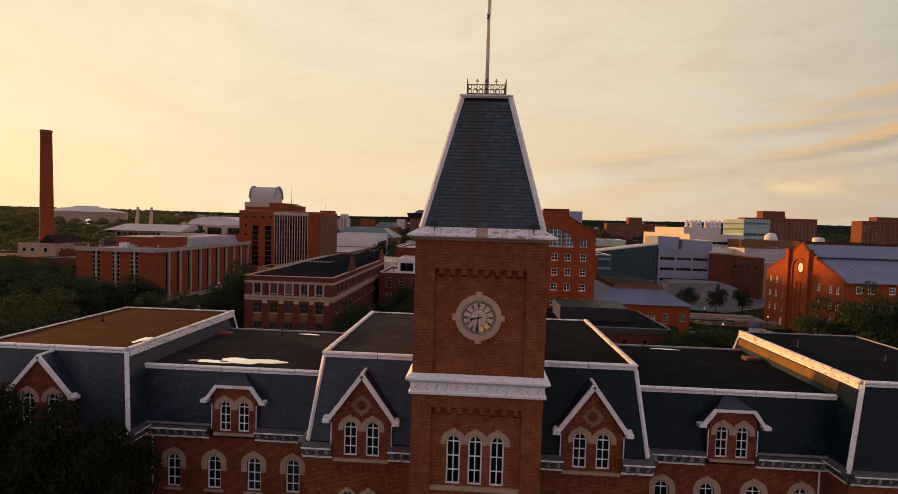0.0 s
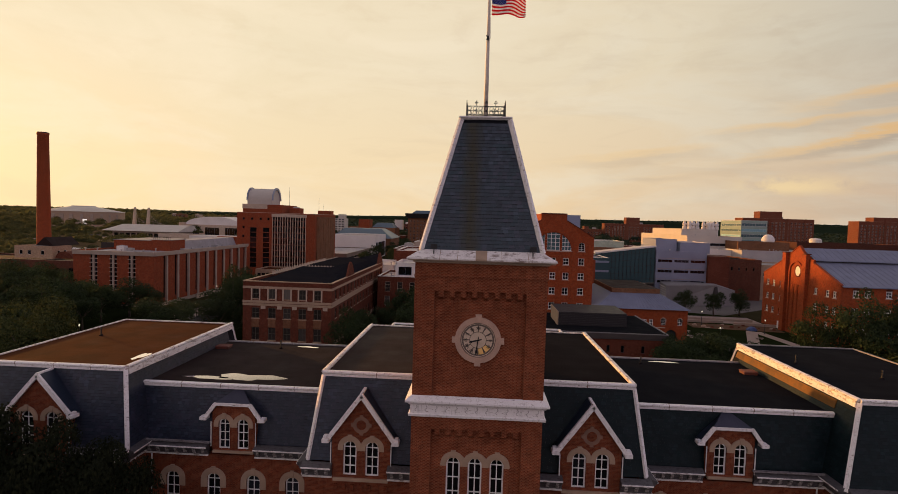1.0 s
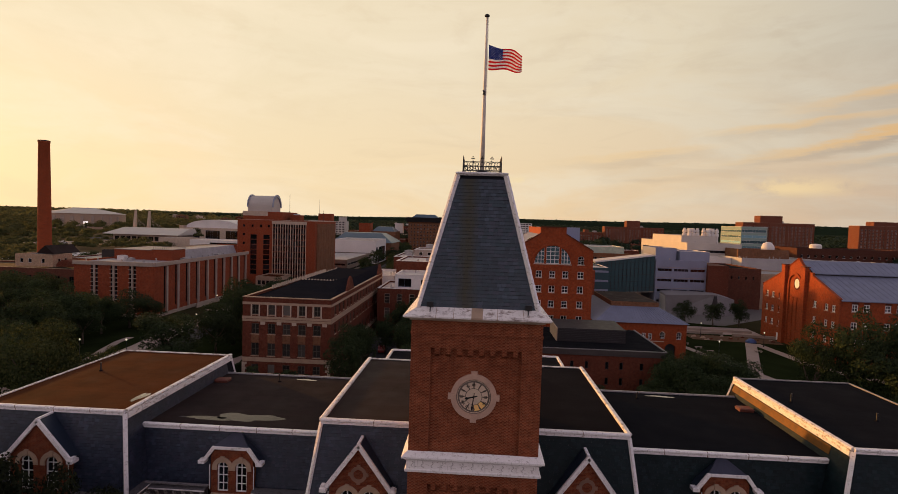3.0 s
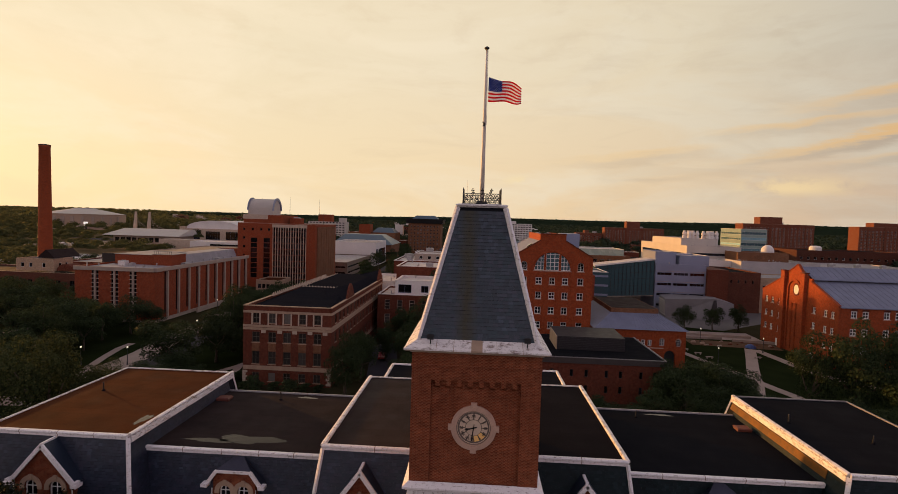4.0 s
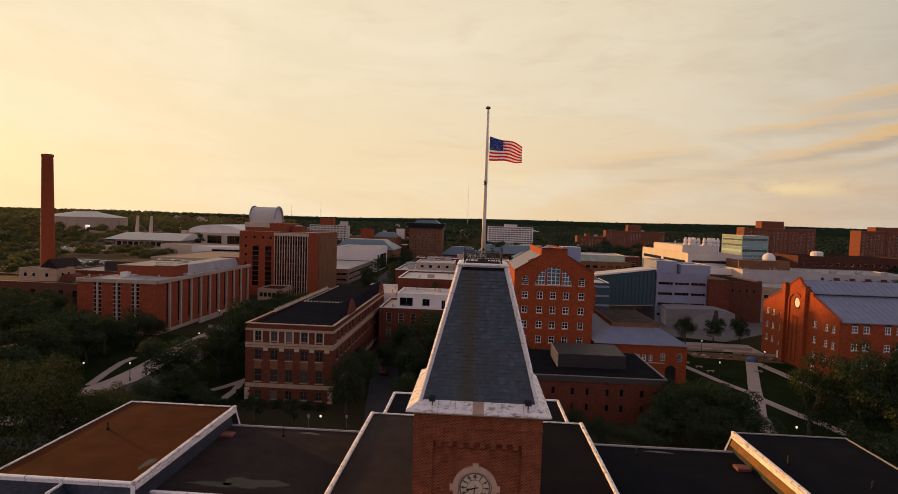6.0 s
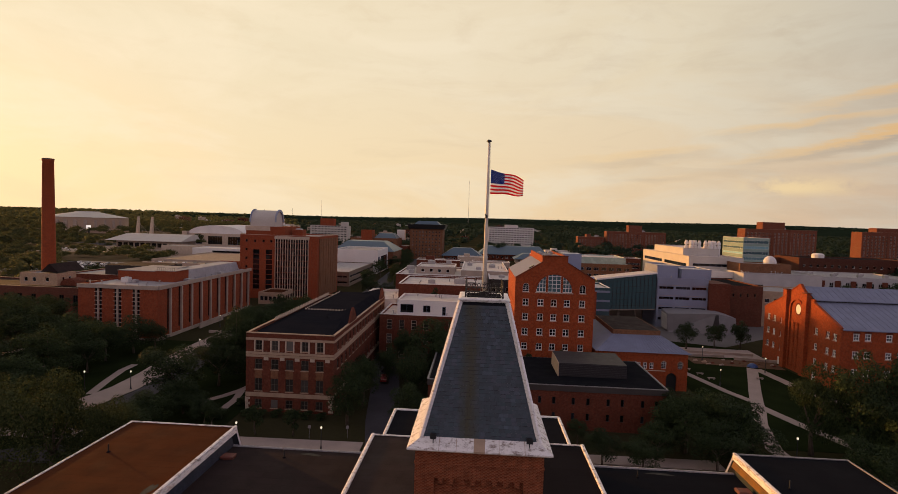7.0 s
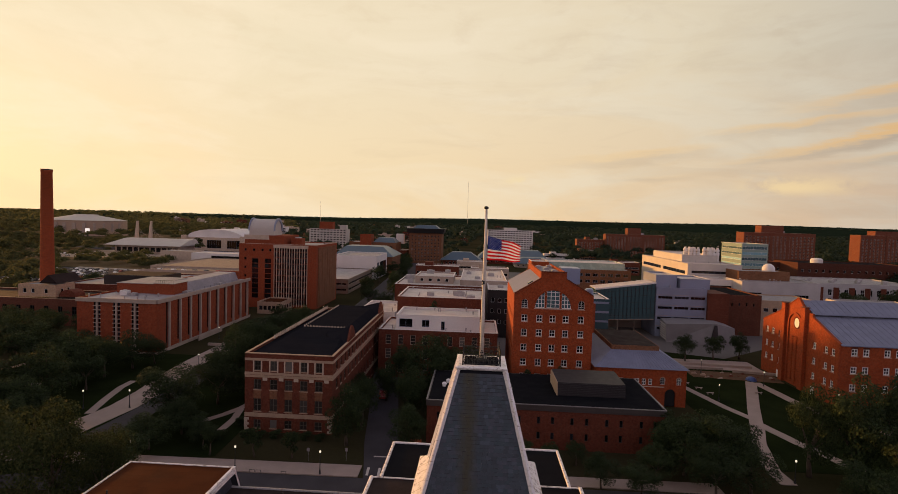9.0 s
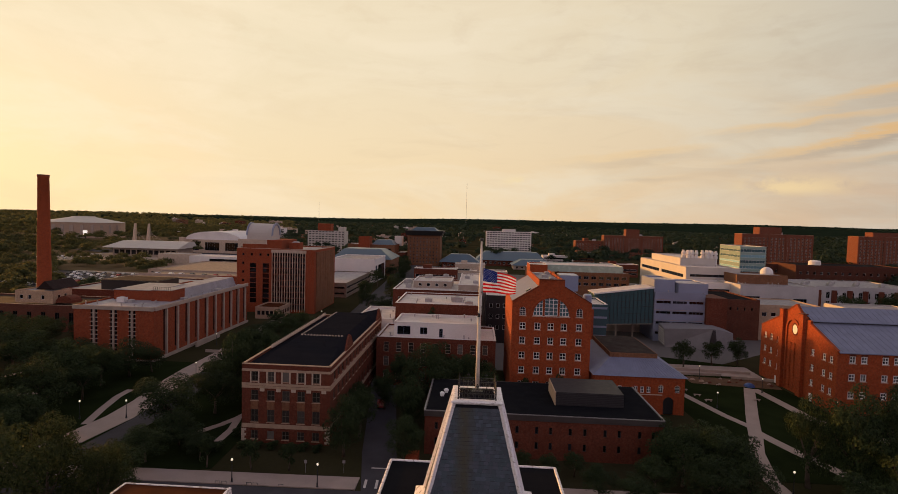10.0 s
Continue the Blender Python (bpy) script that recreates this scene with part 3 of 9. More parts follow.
def hood_mesh(w, h, rise, band, leg, key_w=0.26):
    k = (w, h, rise, band)
    if k not in HOODS:
        s = Shape()
        r = w / 2
        spring = h - r * rise
        inner = [(r * math.cos(math.pi * i / 12), spring + r * rise * math.sin(math.pi * i / 12)) for i in range(13)]
        outer = [((r + band) * math.cos(math.pi * i / 12), spring + (r * rise + band) * math.sin(math.pi * i / 12)) for i in range(13)]
        inner = [(r, spring - leg)] + inner + [(-r, spring - leg)]
        outer = [(r + band, spring - leg)] + outer + [(-r - band, spring - leg)]
        q = inner + outer[::-1]
        s.hull([(u, -0.05, z) for u, z in q], [(u, 0.1, z) for u, z in q])
        me = s.mesh("stone_hood", [STONE])
        fix_normals(me)
        s = Shape()
        t = spring + r * rise
        s.hull([(-key_w * 0.36, -0.085, t - 0.02), (key_w * 0.36, -0.085, t - 0.02), (key_w * 0.5, -0.085, t + band + 0.07), (-key_w * 0.5, -0.085, t + band + 0.07)],
               [(-key_w * 0.36, 0.05, t - 0.02), (key_w * 0.36, 0.05, t - 0.02), (key_w * 0.5, 0.05, t + band + 0.07), (-key_w * 0.5, 0.05, t + band + 0.07)])
        kb = s.mesh("keystone", [STONE])
        fix_normals(kb)
        HOODS[k] = (me, kb)
    return HOODS[k]


def sash(parent, x, y, z, w, h, rise=1.0, band=0.2, leg=0.3, deep=0.12, proud=0.0):
    """A white arched sash window in its opening, with a stone hood on the wall's face at y."""
    fm, gm = sash_meshes(w, h, rise)
    if parent.parent is None:
        win = shared("window", fm, parent, (x, y + deep, z))
        pane = new("pane", gm)
        pane.parent = win
    else:
        win = shared("window_frame", fm, parent, (x, y + deep, z))
        pane = shared("pane", gm, parent, (x, y + deep, z))
    if band:
        me, kb = hood_mesh(w, h, rise, band, leg)
        hood = shared("stone_hood", me, parent, (x, y - proud, z))
        if parent.parent is None:
            k = new("keystone", kb)
            k.parent = hood
        else:
            shared("keystone", kb, parent, (x, y - proud, z))
    return win


def slates(o, u, v, left, right, high, mat, parent, first=0.0, expo=0.2, width=0.26, skip=None, name="slating"):
    """Courses of slates on a slope: o is its foot, u runs along it, v up it; left(v), right(v) bound each course."""
    u, v = Vector(u).normalized(), Vector(v).normalized()
    n = u.cross(v).normalized()
    rng = random.Random(int(abs(o[0]) * 97 + abs(o[1]) * 13 + high * 31))
    s = Shape()
    rows = int(high / expo)
    o = Vector(o)
    for r in range(rows):
        v0, v1 = first + r * expo + 0.009, first + (r + 1) * expo - 0.002
        a, b = left(v0 + expo / 2), right(v0 + expo / 2)
        x = a - rng.random() * width
        while x < b:
            x0, x1 = max(a, x + 0.001), min(b, x + width * rng.uniform(0.9, 1.1) - 0.001)
            nxt = x1 + 0.002
            if x1 - x0 > 0.03 and not (skip and skip((x0 + x1) / 2, v0)):
                t = 0.016 + rng.random() * 0.008
                d = rng.uniform(-0.006, 0.006)
                p = [o + u * x0 + v * (v0 + d) + n * t, o + u * x1 + v * (v0 + d) + n * t, o + u * x1 + v * v1 + n * 0.003, o + u * x0 + v * v1 + n * 0.003]
                q = [p[0] - n * 0.014, p[1] - n * 0.014]
                k = len(s.v)
                s.v += [tuple(w) for w in (*p, *q)]
                s.f += [(k, k + 1, k + 2, k + 3), (k + 4, k + 5, k + 1, k), (k, k + 3, k + 4), (k + 1, k + 5, k + 2)]
                s.m += [0] * 4
            x = nxt
    return part(name, s, mat, parent, kind="stuff", fix=False)


CROWN = [(0.0, 0.0), (0.14, 0.0), (0.14, 0.10), (0.20, 0.14), (0.20, 0.30), (0.30, 0.36), (0.42, 0.56), (0.50, 0.58), (0.50, 0.70), (0.40, 0.76), (0.10, 0.86), (0.0, 0.86)]


def cornice(parent, a, b, mat=None, brackets=True, name="cornice"):
    """Bracketed metal cornice with its foot at a, drawn to b; it stands out to the right of the way."""
    s = Shape().along(CROWN, a, b)
    ob = part(name, s, mat or CORNICE_M, parent)
    part("cornice_lip", Shape().along([(0.46, 0.62), (0.535, 0.62), (0.535, 0.685), (0.515, 0.70), (0.46, 0.695)], a, b), WHITE_WORN, ob)
    part("frieze_bead", Shape().along([(0.13, -0.02), (0.23, 0.0), (0.23, 0.06), (0.13, 0.08)], a, b), WHITE_WORN, ob)
    if brackets:
        a, b = Vector(a), Vector(b)
        d = b - a
        ln = d.length
        d.normalize()
        out = Vector((d.y, -d.x, 0))
        k = max(2, int(ln / 0.55))
        for i in range(k):
            p = a + d * (ln * (i + 0.5) / k)
            g = Shape()
            prof = [(0.13, 0.12), (0.30, 0.20), (0.40, 0.40), (0.42, 0.53), (0.13, 0.53)]
            g.hull([p - d * 0.09 + out * o + Vector((0, 0, z)) for o, z in prof], [p + d * 0.09 + out * o + Vector((0, 0, z)) for o, z in prof])
            part("bracket", g, BRACKET, ob)
    return ob


# ---- ground under everything ----
s = Shape()
ring = [(4700 * math.cos(2 * math.pi * i / 64), 4700 * math.sin(2 * math.pi * i / 64), 0) for i in range(64)]
s.face(ring)
whole("ground", s, LAND, "dark rough grassland reaching the wooded horizon", "ground", kind="structure")

UNDERLAY = plain("roofing_felt", (0.010, 0.011, 0.015), 0.9, 1.0, 20, 0.2, spec=0.1)
# ---- the clock tower ----
tower = thing("clock_tower", (0, 0, 0), "red brick clock tower with a steep slate roof and white trim", "clock tower")
TH, TP = 3.24, 3.42          # half widths: panels, pilasters
holes = [[(x + u, 12.84 + z) for u, z in arch_ring(0.74, 2.68)] for x in (-1.16, 0.0, 1.16)]
s = Shape().holed([(-TH, 0), (TH, 0), (TH, 25.9), (-TH, 25.9)], holes, lambda u, z, d: (u, -TH + d, z), 0.45)
part("front_wall", s, BRICK_H, tower)
for q in ((-TH, -TH + 0.45, -TH + 0.45, TH), (TH - 0.45, -TH + 0.45, TH, TH), (-TH + 0.45, TH - 0.45, TH - 0.45, TH)):
    part("side_wall", Shape().box(q[0], q[1], 0, q[2], q[3], 25.9), BRICK_H, tower)
for rz in range(4):
    turn = Matrix.Rotation(radians(90 * rz), 4, "Z")
    for zlo, zhi, band in ((0.0, 17.75, 17.08), (18.8, 25.86, 24.40)):
        s = Shape()
        for sx in (-1, 1):
            s.box(min(sx * 2.38, sx * TP), -TP - 0.02, zlo, max(sx * 2.38, sx * TP), -TH + 0.003, band)
        s.box(-TP, -TP - 0.02, band, TP, -TH + 0.003, zhi)
        ob = part("pilaster_frame", s, BRICK_H, tower)
        ob.data.transform(turn)
        for i in range(8):
            x = -2.05 + i * 4.1 / 7
            s = Shape()
            s.hull([(x - 0.13, -TP - 0.02, band), (x + 0.13, -TP - 0.02, band), (x + 0.13, -TP - 0.02, band - 0.30), (x - 0.13, -TP - 0.02, band - 0.30)],
                   [(x - 0.13, -TH, band), (x + 0.13, -TH, band), (x + 0.13, -TH, band - 0.46), (x - 0.13, -TH, band - 0.46)])
            ob = part("corbel", s, BRICK_H, tower)
            ob.data.transform(turn)
    s = Shape()
    s.box(-TP - 0.03, -TP - 0.06, 25.17, TP + 0.03, -TP - 0.02, 25.23)
    for i in range(46):
        x = -TP + (i + 0.5) * 2 * TP / 46
        s.box(x - 0.045, -TP - 0.055, 25.10, x + 0.045, -TP - 0.02, 25.17)
    ob = part("dentil_course", s, BRICK_H, tower)
    ob.data.transform(turn)
    # belt: sill, frieze with scrolls, lower mould
    prof = [(0.0, 0.0), (0.16, 0.02), (0.18, 0.14), (0.10, 0.18), (0.08, 0.62), (0.16, 0.66), (0.22, 0.74), (0.34, 0.80), (0.34, 0.90), (0.06, 1.10), (0.0, 1.12)]
    s = Shape()
    e = 0.0
    ringpts = []
    for o, z in prof:
        ringpts.append((o, z))
    lo = [(-TP - o, -TP - o, 17.74 + z) for o, z in ringpts]
    hi = [(TP + o, -TP - o, 17.74 + z) for o, z in ringpts]
    s.hull(lo, hi)
    ob = part("belt_cornice", s, WHITE_OLD, tower)
    ob.data.transform(turn)
    belt = ob
    for i in range(13):
        x = -3.18 + i * 6.36 / 12
        g = Shape()
        path = [(x + 0.05 * math.sin(t * 2.3) * (1 if t < 1.5 else 1.3), -TP - 0.11, 18.32 - 0.105 * t) for t in [k * 0.4 for k in range(8)]]
        g.tube(path, [0.028, 0.026, 0.02, 0.018, 0.018, 0.022, 0.026, 0.018], 6)
        ob = part("scroll", g, SCROLL, belt)
        ob.data.transform(turn)
    # eave cornice and sloped flashing
    for nm, prof, mt in (("eave_cornice", [(0.0, 0.0), (0.10, 0.02), (0.12, 0.10), (0.36, 0.14), (0.40, 0.20), (0.0, 0.20)], STONE_L),
                         ("flashing", [(0.0, 0.20), (0.43, 0.20), (0.43, 0.28), (-0.26, 0.68), (-0.5, 0.68), (-0.5, 0.20)], WHITE_WORN)):
        s = Shape().hull([(-TP - o, -TP - o, 25.86 + z) for o, z in prof], [(TP + o, -TP - o, 25.86 + z) for o, z in prof])
        ob = part(nm, s, mt, tower)
        ob.data.transform(turn)
        if nm == "flashing" and rz == 0:
            g = Shape().hull([(-0.31, -TP - 0.436, 26.055), (0.28, -TP - 0.436, 26.055), (0.28, -TP - 0.436, 26.146), (-0.31, -TP - 0.436, 26.146)],
                             [(-0.31, -TP + 0.262, 26.45), (0.28, -TP + 0.262, 26.45), (0.28, -TP + 0.262, 26.547), (-0.31, -TP + 0.262, 26.547)])
            part("repair_panel", g, STONE, ob, "bare brown repair panel")
        if nm == "flashing":
            for i in range(1, 6):
                x = -3.4 + i * 6.8 / 6 + (0.12 if i % 2 else -0.1)
                g = Shape().hull([(x - 0.012, -TP - 0.435, 26.06), (x + 0.012, -TP - 0.435, 26.06), (x + 0.012, -TP - 0.435, 26.145), (x - 0.012, -TP - 0.435, 26.145)],
                                 [(x - 0.012, -TP + 0.26, 26.46), (x + 0.012, -TP + 0.26, 26.46), (x + 0.012, -TP + 0.26, 26.548), (x - 0.012, -TP + 0.26, 26.548)])
                q = part("seam", g, STONE, ob)
                q.data.transform(turn)
RB, RT, ZB, ZT = 3.14, 1.30, 26.50, 33.66
s = Shape().hull([(-RB, -RB, ZB), (RB, -RB, ZB), (RB, RB, ZB), (-RB, RB, ZB)], [(-RT, -RT, ZT), (RT, -RT, ZT), (RT, RT, ZT), (-RT, RT, ZT)])
roof = part("tower_roof", s, UNDERLAY, tower)
slope = Vector((0, RB - RT, ZT - ZB))
SL = slope.length
for rz in range(4):
    turn = Matrix.Rotation(radians(90 * rz), 4, "Z")
    lim = lambda v: RB - (RB - RT) * v / SL - 0.02
    if rz == 0:
        lo = 15 * 0.2        # the lowest fifteen courses of the front are laid singly, further down in the file
        slates((0, -RB, ZB), (1, 0, 0), slope, lambda v: -lim(v), lim, SL - lo, SLATE_T, roof, first=lo)
    else:
        ob = slates((0, -RB, ZB), (1, 0, 0), slope, lambda v: -lim(v), lim, SL, SLATE_T, roof)
        ob.data.transform(turn)
    s = Shape()
    a, b = Vector((-RB - 0.02, -RB - 0.02, ZB - 0.02)), Vector((-RT - 0.02, -RT - 0.02, ZT))
    s.bar(a, b, 0.30, 0.16, up=(1, -1, 0))
    for k in range(1, 7):
        p = a.lerp(b, k / 7)
        s.bar(p - (b - a).normalized() * 0.02, p + (b - a).normalized() * 0.02, 0.33, 0.19, up=(1, -1, 0))
    ob = part("hip_cap", s, WHITE_OLD, tower)
    ob.data.transform(turn)
    s = Shape().hull([(-RT - o, -RT - o, ZT + z) for o, z in ((-0.3, 0), (0.06, 0), (0.10, 0.06), (0.16, 0.10), (0.16, 0.17), (0.0, 0.21), (-0.3, 0.21))],
                     [(RT + o, -RT - o, ZT + z) for o, z in ((-0.3, 0), (0.06, 0), (0.10, 0.06), (0.16, 0.10), (0.16, 0.17), (0.0, 0.21), (-0.3, 0.21))])
    ob = part("top_mould", s, WHITE_OLD, tower)
    ob.data.transform(turn)
part("roof_top", Shape().box(-1.05, -1.05, ZT, 1.05, 1.05, ZT + 0.2), DECK, tower)
# iron cresting
ZC, CH = ZT + 0.2, 1.07
crest = thing("iron_cresting", (0, 0, ZC), "black wrought-iron roof cresting with scrolls and crosses", "railing")
for rz in range(4):
    turn = Matrix.Rotation(radians(90 * rz), 4, "Z")
    s = Shape().tube([(-CH, -CH, ZC), (-CH, -CH, ZC + 0.92)], [0.035, 0.022], 6)
    s.lathe([(0.05, 0), (0.05, 0.06), (0.035, 0.08)], (-CH, -CH, ZC), 8)
    ob = part("post", s, BLACK, crest)
    ob.data.transform(turn)
    for z in (0.10, 0.34, 0.60):
        ob = part("rail", Shape().bar((-CH, -CH, ZC + z), (CH, -CH, ZC + z), 0.03), BLACK, crest)
        ob.data.transform(turn)
    for i in range(7):
        x = -CH + (i + 0.5) * 2 * CH / 7
        s = Shape()
        for r, zc in ((0.115, 0.22), (0.10, 0.47)):
            s.tube([(x + r * math.cos(a), -CH, ZC + zc + r * math.sin(a)) for a in [2 * math.pi * k / 12 for k in range(13)]], [0.017] * 13, 5)
        s.tube([(x + 0.14, -CH, ZC + 0.1), (x + 0.02, -CH, ZC + 0.34), (x + 0.14, -CH, ZC + 0.58)], [0.014] * 3, 5)
        ob = part("scrollwork", s, BLACK, crest)
        ob.data.transform(turn)
    for x in (-0.53, 0.0, 0.53):
        s = Shape().bar((x, -CH, ZC + 0.6), (x, -CH, ZC + 0.86), 0.028)
        for dx, dz in ((-0.06, 0.78), (0.06, 0.78), (0, 0.87)):
            s.lathe([(0.0, -0.04), (0.036, -0.02), (0.036, 0.02), (0.0, 0.04)], (x + dx, -CH, ZC + dz), 6)
        s.bar((x - 0.06, -CH, ZC + 0.78), (x + 0.06, -CH, ZC + 0.78), 0.022)
        ob = part("cross_finial", s, BLACK, crest)
        ob.data.transform(turn)
# flagpole and flag
pole = thing("flagpole", (0, 0, ZC), "tall pale painted flagpole standing on the tower roof", "flagpole")
POLE = plain("aged_pole_paint", (0.66, 0.58, 0.50), 0.5, 1.2, 14, 0.25)
part("pole_shaft", Shape().tube([(0, 0, ZC), (0, 0, 36.5), (0, 0, 39.5), (0, 0, 42.85)], [0.13, 0.115, 0.085, 0.05], 14), POLE, pole, smooth=True)
part("truck", Shape().lathe([(0.06, 0), (0.15, 0.04), (0.15, 0.10), (0.07, 0.16), (0.0, 0.17)], (0, 0, 42.82), 12), BLACK, pole, "dark mushroom cap")
part("base_block", Shape().box(-0.32, -0.32, ZC, 0.32, 0.32, ZC + 0.22), BLACK, pole)
part("cleat", Shape().box(-0.07, -0.17, 38.42, 0.05, -0.07, 38.62).tube([(-0.1, -0.13, 38.4), (-0.04, -0.14, 38.5), (-0.1, -0.13, 38.66)], [0.03] * 3, 6), BLACK, pole)
part("halyard", Shape().tube([(0.12, -0.05, 38.5), (0.10, -0.04, 40.5), (0.07, -0.03, 42.8)], [0.012] * 3, 5), POLE, pole)


def cloth_mat(name, color):
    """Thin woven cloth: light comes through it."""
    m, nt, p = principled(name, 0.85, 0.0, 0.2)
    vec = nd(nt, "ShaderNodeTexCoord").outputs["Object"]
    c = ramp_of(nt, noise_of(nt, vec, 9, 4), [(0.3, scaled(color, 0.88)), (0.7, scaled(color, 1.1))])
    nt.links.new(c, p.inputs["Base Color"])
    tr = nd(nt, "ShaderNodeBsdfTranslucent", [(0, c)])
    mx = nd(nt, "ShaderNodeMixShader", [(0, 0.22), (1, p.outputs[0]), (2, tr.outputs[0])])
    nt.links.new(mx.outputs[0], nt.nodes["Material Output"].inputs[0])
    return m


RED, BLUE, CLOTH = cloth_mat("flag_red", (0.66, 0.012, 0.02)), cloth_mat("flag_blue", (0.02, 0.04, 0.24)), cloth_mat("flag_white", (0.90, 0.86, 0.86))
flag = thing("flag", (0.16, 0, 41.2), "striped red and white flag with a blue canton, flying at half-mast", "flag")


def flag_at(a, b):
    """Place on the cloth: a along it, b down it, both 0 to 1."""
    x = 2.05 * a * (1 - 0.06 * a)
    y = 0.26 * math.sin(a * 7.5 + b * 1.2) * (0.25 + a) * 0.7
    z = -1.42 * b * (1 - 0.12 * a) - 0.50 * a * (1 - 0.55 * b) - 0.07 * math.sin(a * 7 + b * 2.5) * a
    return (0.16 + x, y, 41.26 + z)


s = Shape()
NA, NB = 40, 26
for i in range(NA):
    for j in range(NB):
        q = [flag_at((i + p) / NA, (j + r) / NB) for p, r in ((0, 0), (0, 1), (1, 1), (1, 0))]
        stripe = j // 2
        s.face(q, 2 if stripe < 7 and i < NA * 0.4 else stripe % 2)
part("cloth", s, [RED, CLOTH, BLUE], flag, smooth=True, fix=False)
s = Shape()
for r in range(9):
    for c in range(6 if r % 2 == 0 else 5):
        a, b = 0.4 * ((c * 2 + 1 + r % 2) / 12), (r + 1) / 10 * 7 / 13
        for side in (-0.008, 0.008):
            p = Vector(flag_at(a, b)) + Vector((0, side, 0))
            s.face([p + Vector((0.03 * math.sin(k * 2.513), 0, 0.03 * math.cos(k * 2.513))) for k in range(5)])
part("stars", s, CLOTH, flag, kind="stuff", fix=False)

# clock
clock = thing("tower_clock", (0, -TH, 21.86), "round tower clock with Roman numerals in a stone ring", "clock")
CX, CZ = -0.05, 21.86


def disc(r0, r1, y0, y1, n=48, a0=0.0, a1=2 * math.pi):
    """A flat ring facing the front, from y0 (front) to y1."""
    g = Shape()
    full = abs(a1 - a0 - 2 * math.pi) < 1e-6
    for i in range(n):
        p, q = a0 + (a1 - a0) * i / n, a0 + (a1 - a0) * (i + 1) / n
        pts = [(r0, p), (r1, p), (r1, q), (r0, q)]
        f = [(CX + r * math.sin(a), y0, CZ + r * math.cos(a)) for r, a in pts]
        b = [(x, y1, z) for x, y, z in f]
        g.face(f).face([f[1], b[1], b[2], f[2]]).face([f[0], f[3], b[3], b[0]])
    return g


part("stone_ring", disc(0.92, 1.21, -TH - 0.12, -TH + 0.02, 40), STONE_C, clock, "pale stone surround with four key blocks")
for k in range(4):
    a = math.pi / 2 * k
    d, e = Vector((math.sin(a), 0, math.cos(a))), Vector((math.cos(a), 0, -math.sin(a)))
    c = Vector((CX, 0, CZ))
    pts = [c + d * 0.98 - e * 0.14, c + d * 0.98 + e * 0.14, c + d * 1.36 + e * 0.165, c + d * 1.36 - e * 0.165]
    part("key_block", Shape().hull([p + Vector((0, -TH - 0.15, 0)) for p in pts], [p + Vector((0, -TH + 0.02, 0)) for p in pts]), STONE_C, clock)
FACE_D = plain("dial_ring", (0.165, 0.125, 0.105), 0.5, 3, 30, 0.15)
NUMERAL = plain("faded_numeral_paint", (0.075, 0.055, 0.045), 0.6, 3, 30, 0.1)
FACE_L = glow("lit_dial_glass", (0.78, 0.46, 0.16), 0.07)
FACE_C = plain("dial_centre", (0.62, 0.48, 0.36), 0.5, 3, 30, 0.08)
part("dial_backing", disc(0.001, 0.93, -TH - 0.03, -TH, 40), FACE_D, clock)
for k in range(12):
    a = math.pi / 6 * k
    part("dial_pane", disc(0.45, 0.76, -TH - 0.045, -TH - 0.02, 5, a + 0.055, a + math.pi / 6 - 0.055), FACE_L if k in (4, 5) else FACE_C, clock)
part("dial_centre", disc(0.001, 0.42, -TH - 0.055, -TH - 0.02, 40), FACE_C, clock)
part("minute_track", disc(0.85, 0.875, -TH - 0.05, -TH - 0.02, 40), FACE_C, clock)
for k, roman in enumerate(("XII", "I", "II", "III", "IIII", "V", "VI", "VII", "VIII", "IX", "X", "XI")):
    cu = bpy.data.curves.new("numeral", "FONT")
    cu.body, cu.size, cu.align_x, cu.align_y, cu.extrude = roman, 0.20, "CENTER", "CENTER", 0.012
    cu.materials.append(NUMERAL)
    ob = new("numeral", cu)
    a = math.pi / 6 * k
    ob.parent = clock
    ob.location = (CX + 0.63 * math.sin(a), -0.075, 0.63 * math.cos(a))
    ob.rotation_euler = (math.pi / 2, a, 0)
for nm, ang, ln, w in (("hour_hand", 8.52 / 12, 0.50, 0.075), ("minute_hand", 31.3 / 60, 0.80, 0.055)):
    a = 2 * math.pi * ang
    d, e = Vector((math.sin(a), 0, math.cos(a))), Vector((math.cos(a), 0, -math.sin(a)))
    c = Vector((CX, -TH - 0.09, CZ))
    s = Shape()
    pts = [c - d * 0.2 - e * w * 0.35, c - d * 0.2 + e * w * 0.35, c + d * ln * 0.62 + e * w * 0.5, c + d * ln * 0.72 + e * w, c + d * ln, c + d * ln * 0.72 - e * w, c + d * ln * 0.62 - e * w * 0.5]
    s.hull([p + Vector((0, -0.012, 0)) for p in pts], [p + Vector((0, 0.012, 0)) for p in pts])
    part(nm, s, BLACK, clock)

# tower windows and sill
for x in (-1.16, 0.0, 1.16):
    sash(tower, x, -TH, 12.84, 0.74, 2.68, 1.0, 0.31, 0.10, 0.14, 0.006 if x == 0 else 0.0)
part("stone_sill", Shape().box(-2.36, -TH - 0.14, 12.58, 2.36, -TH + 0.3, 12.80), STONE, tower)
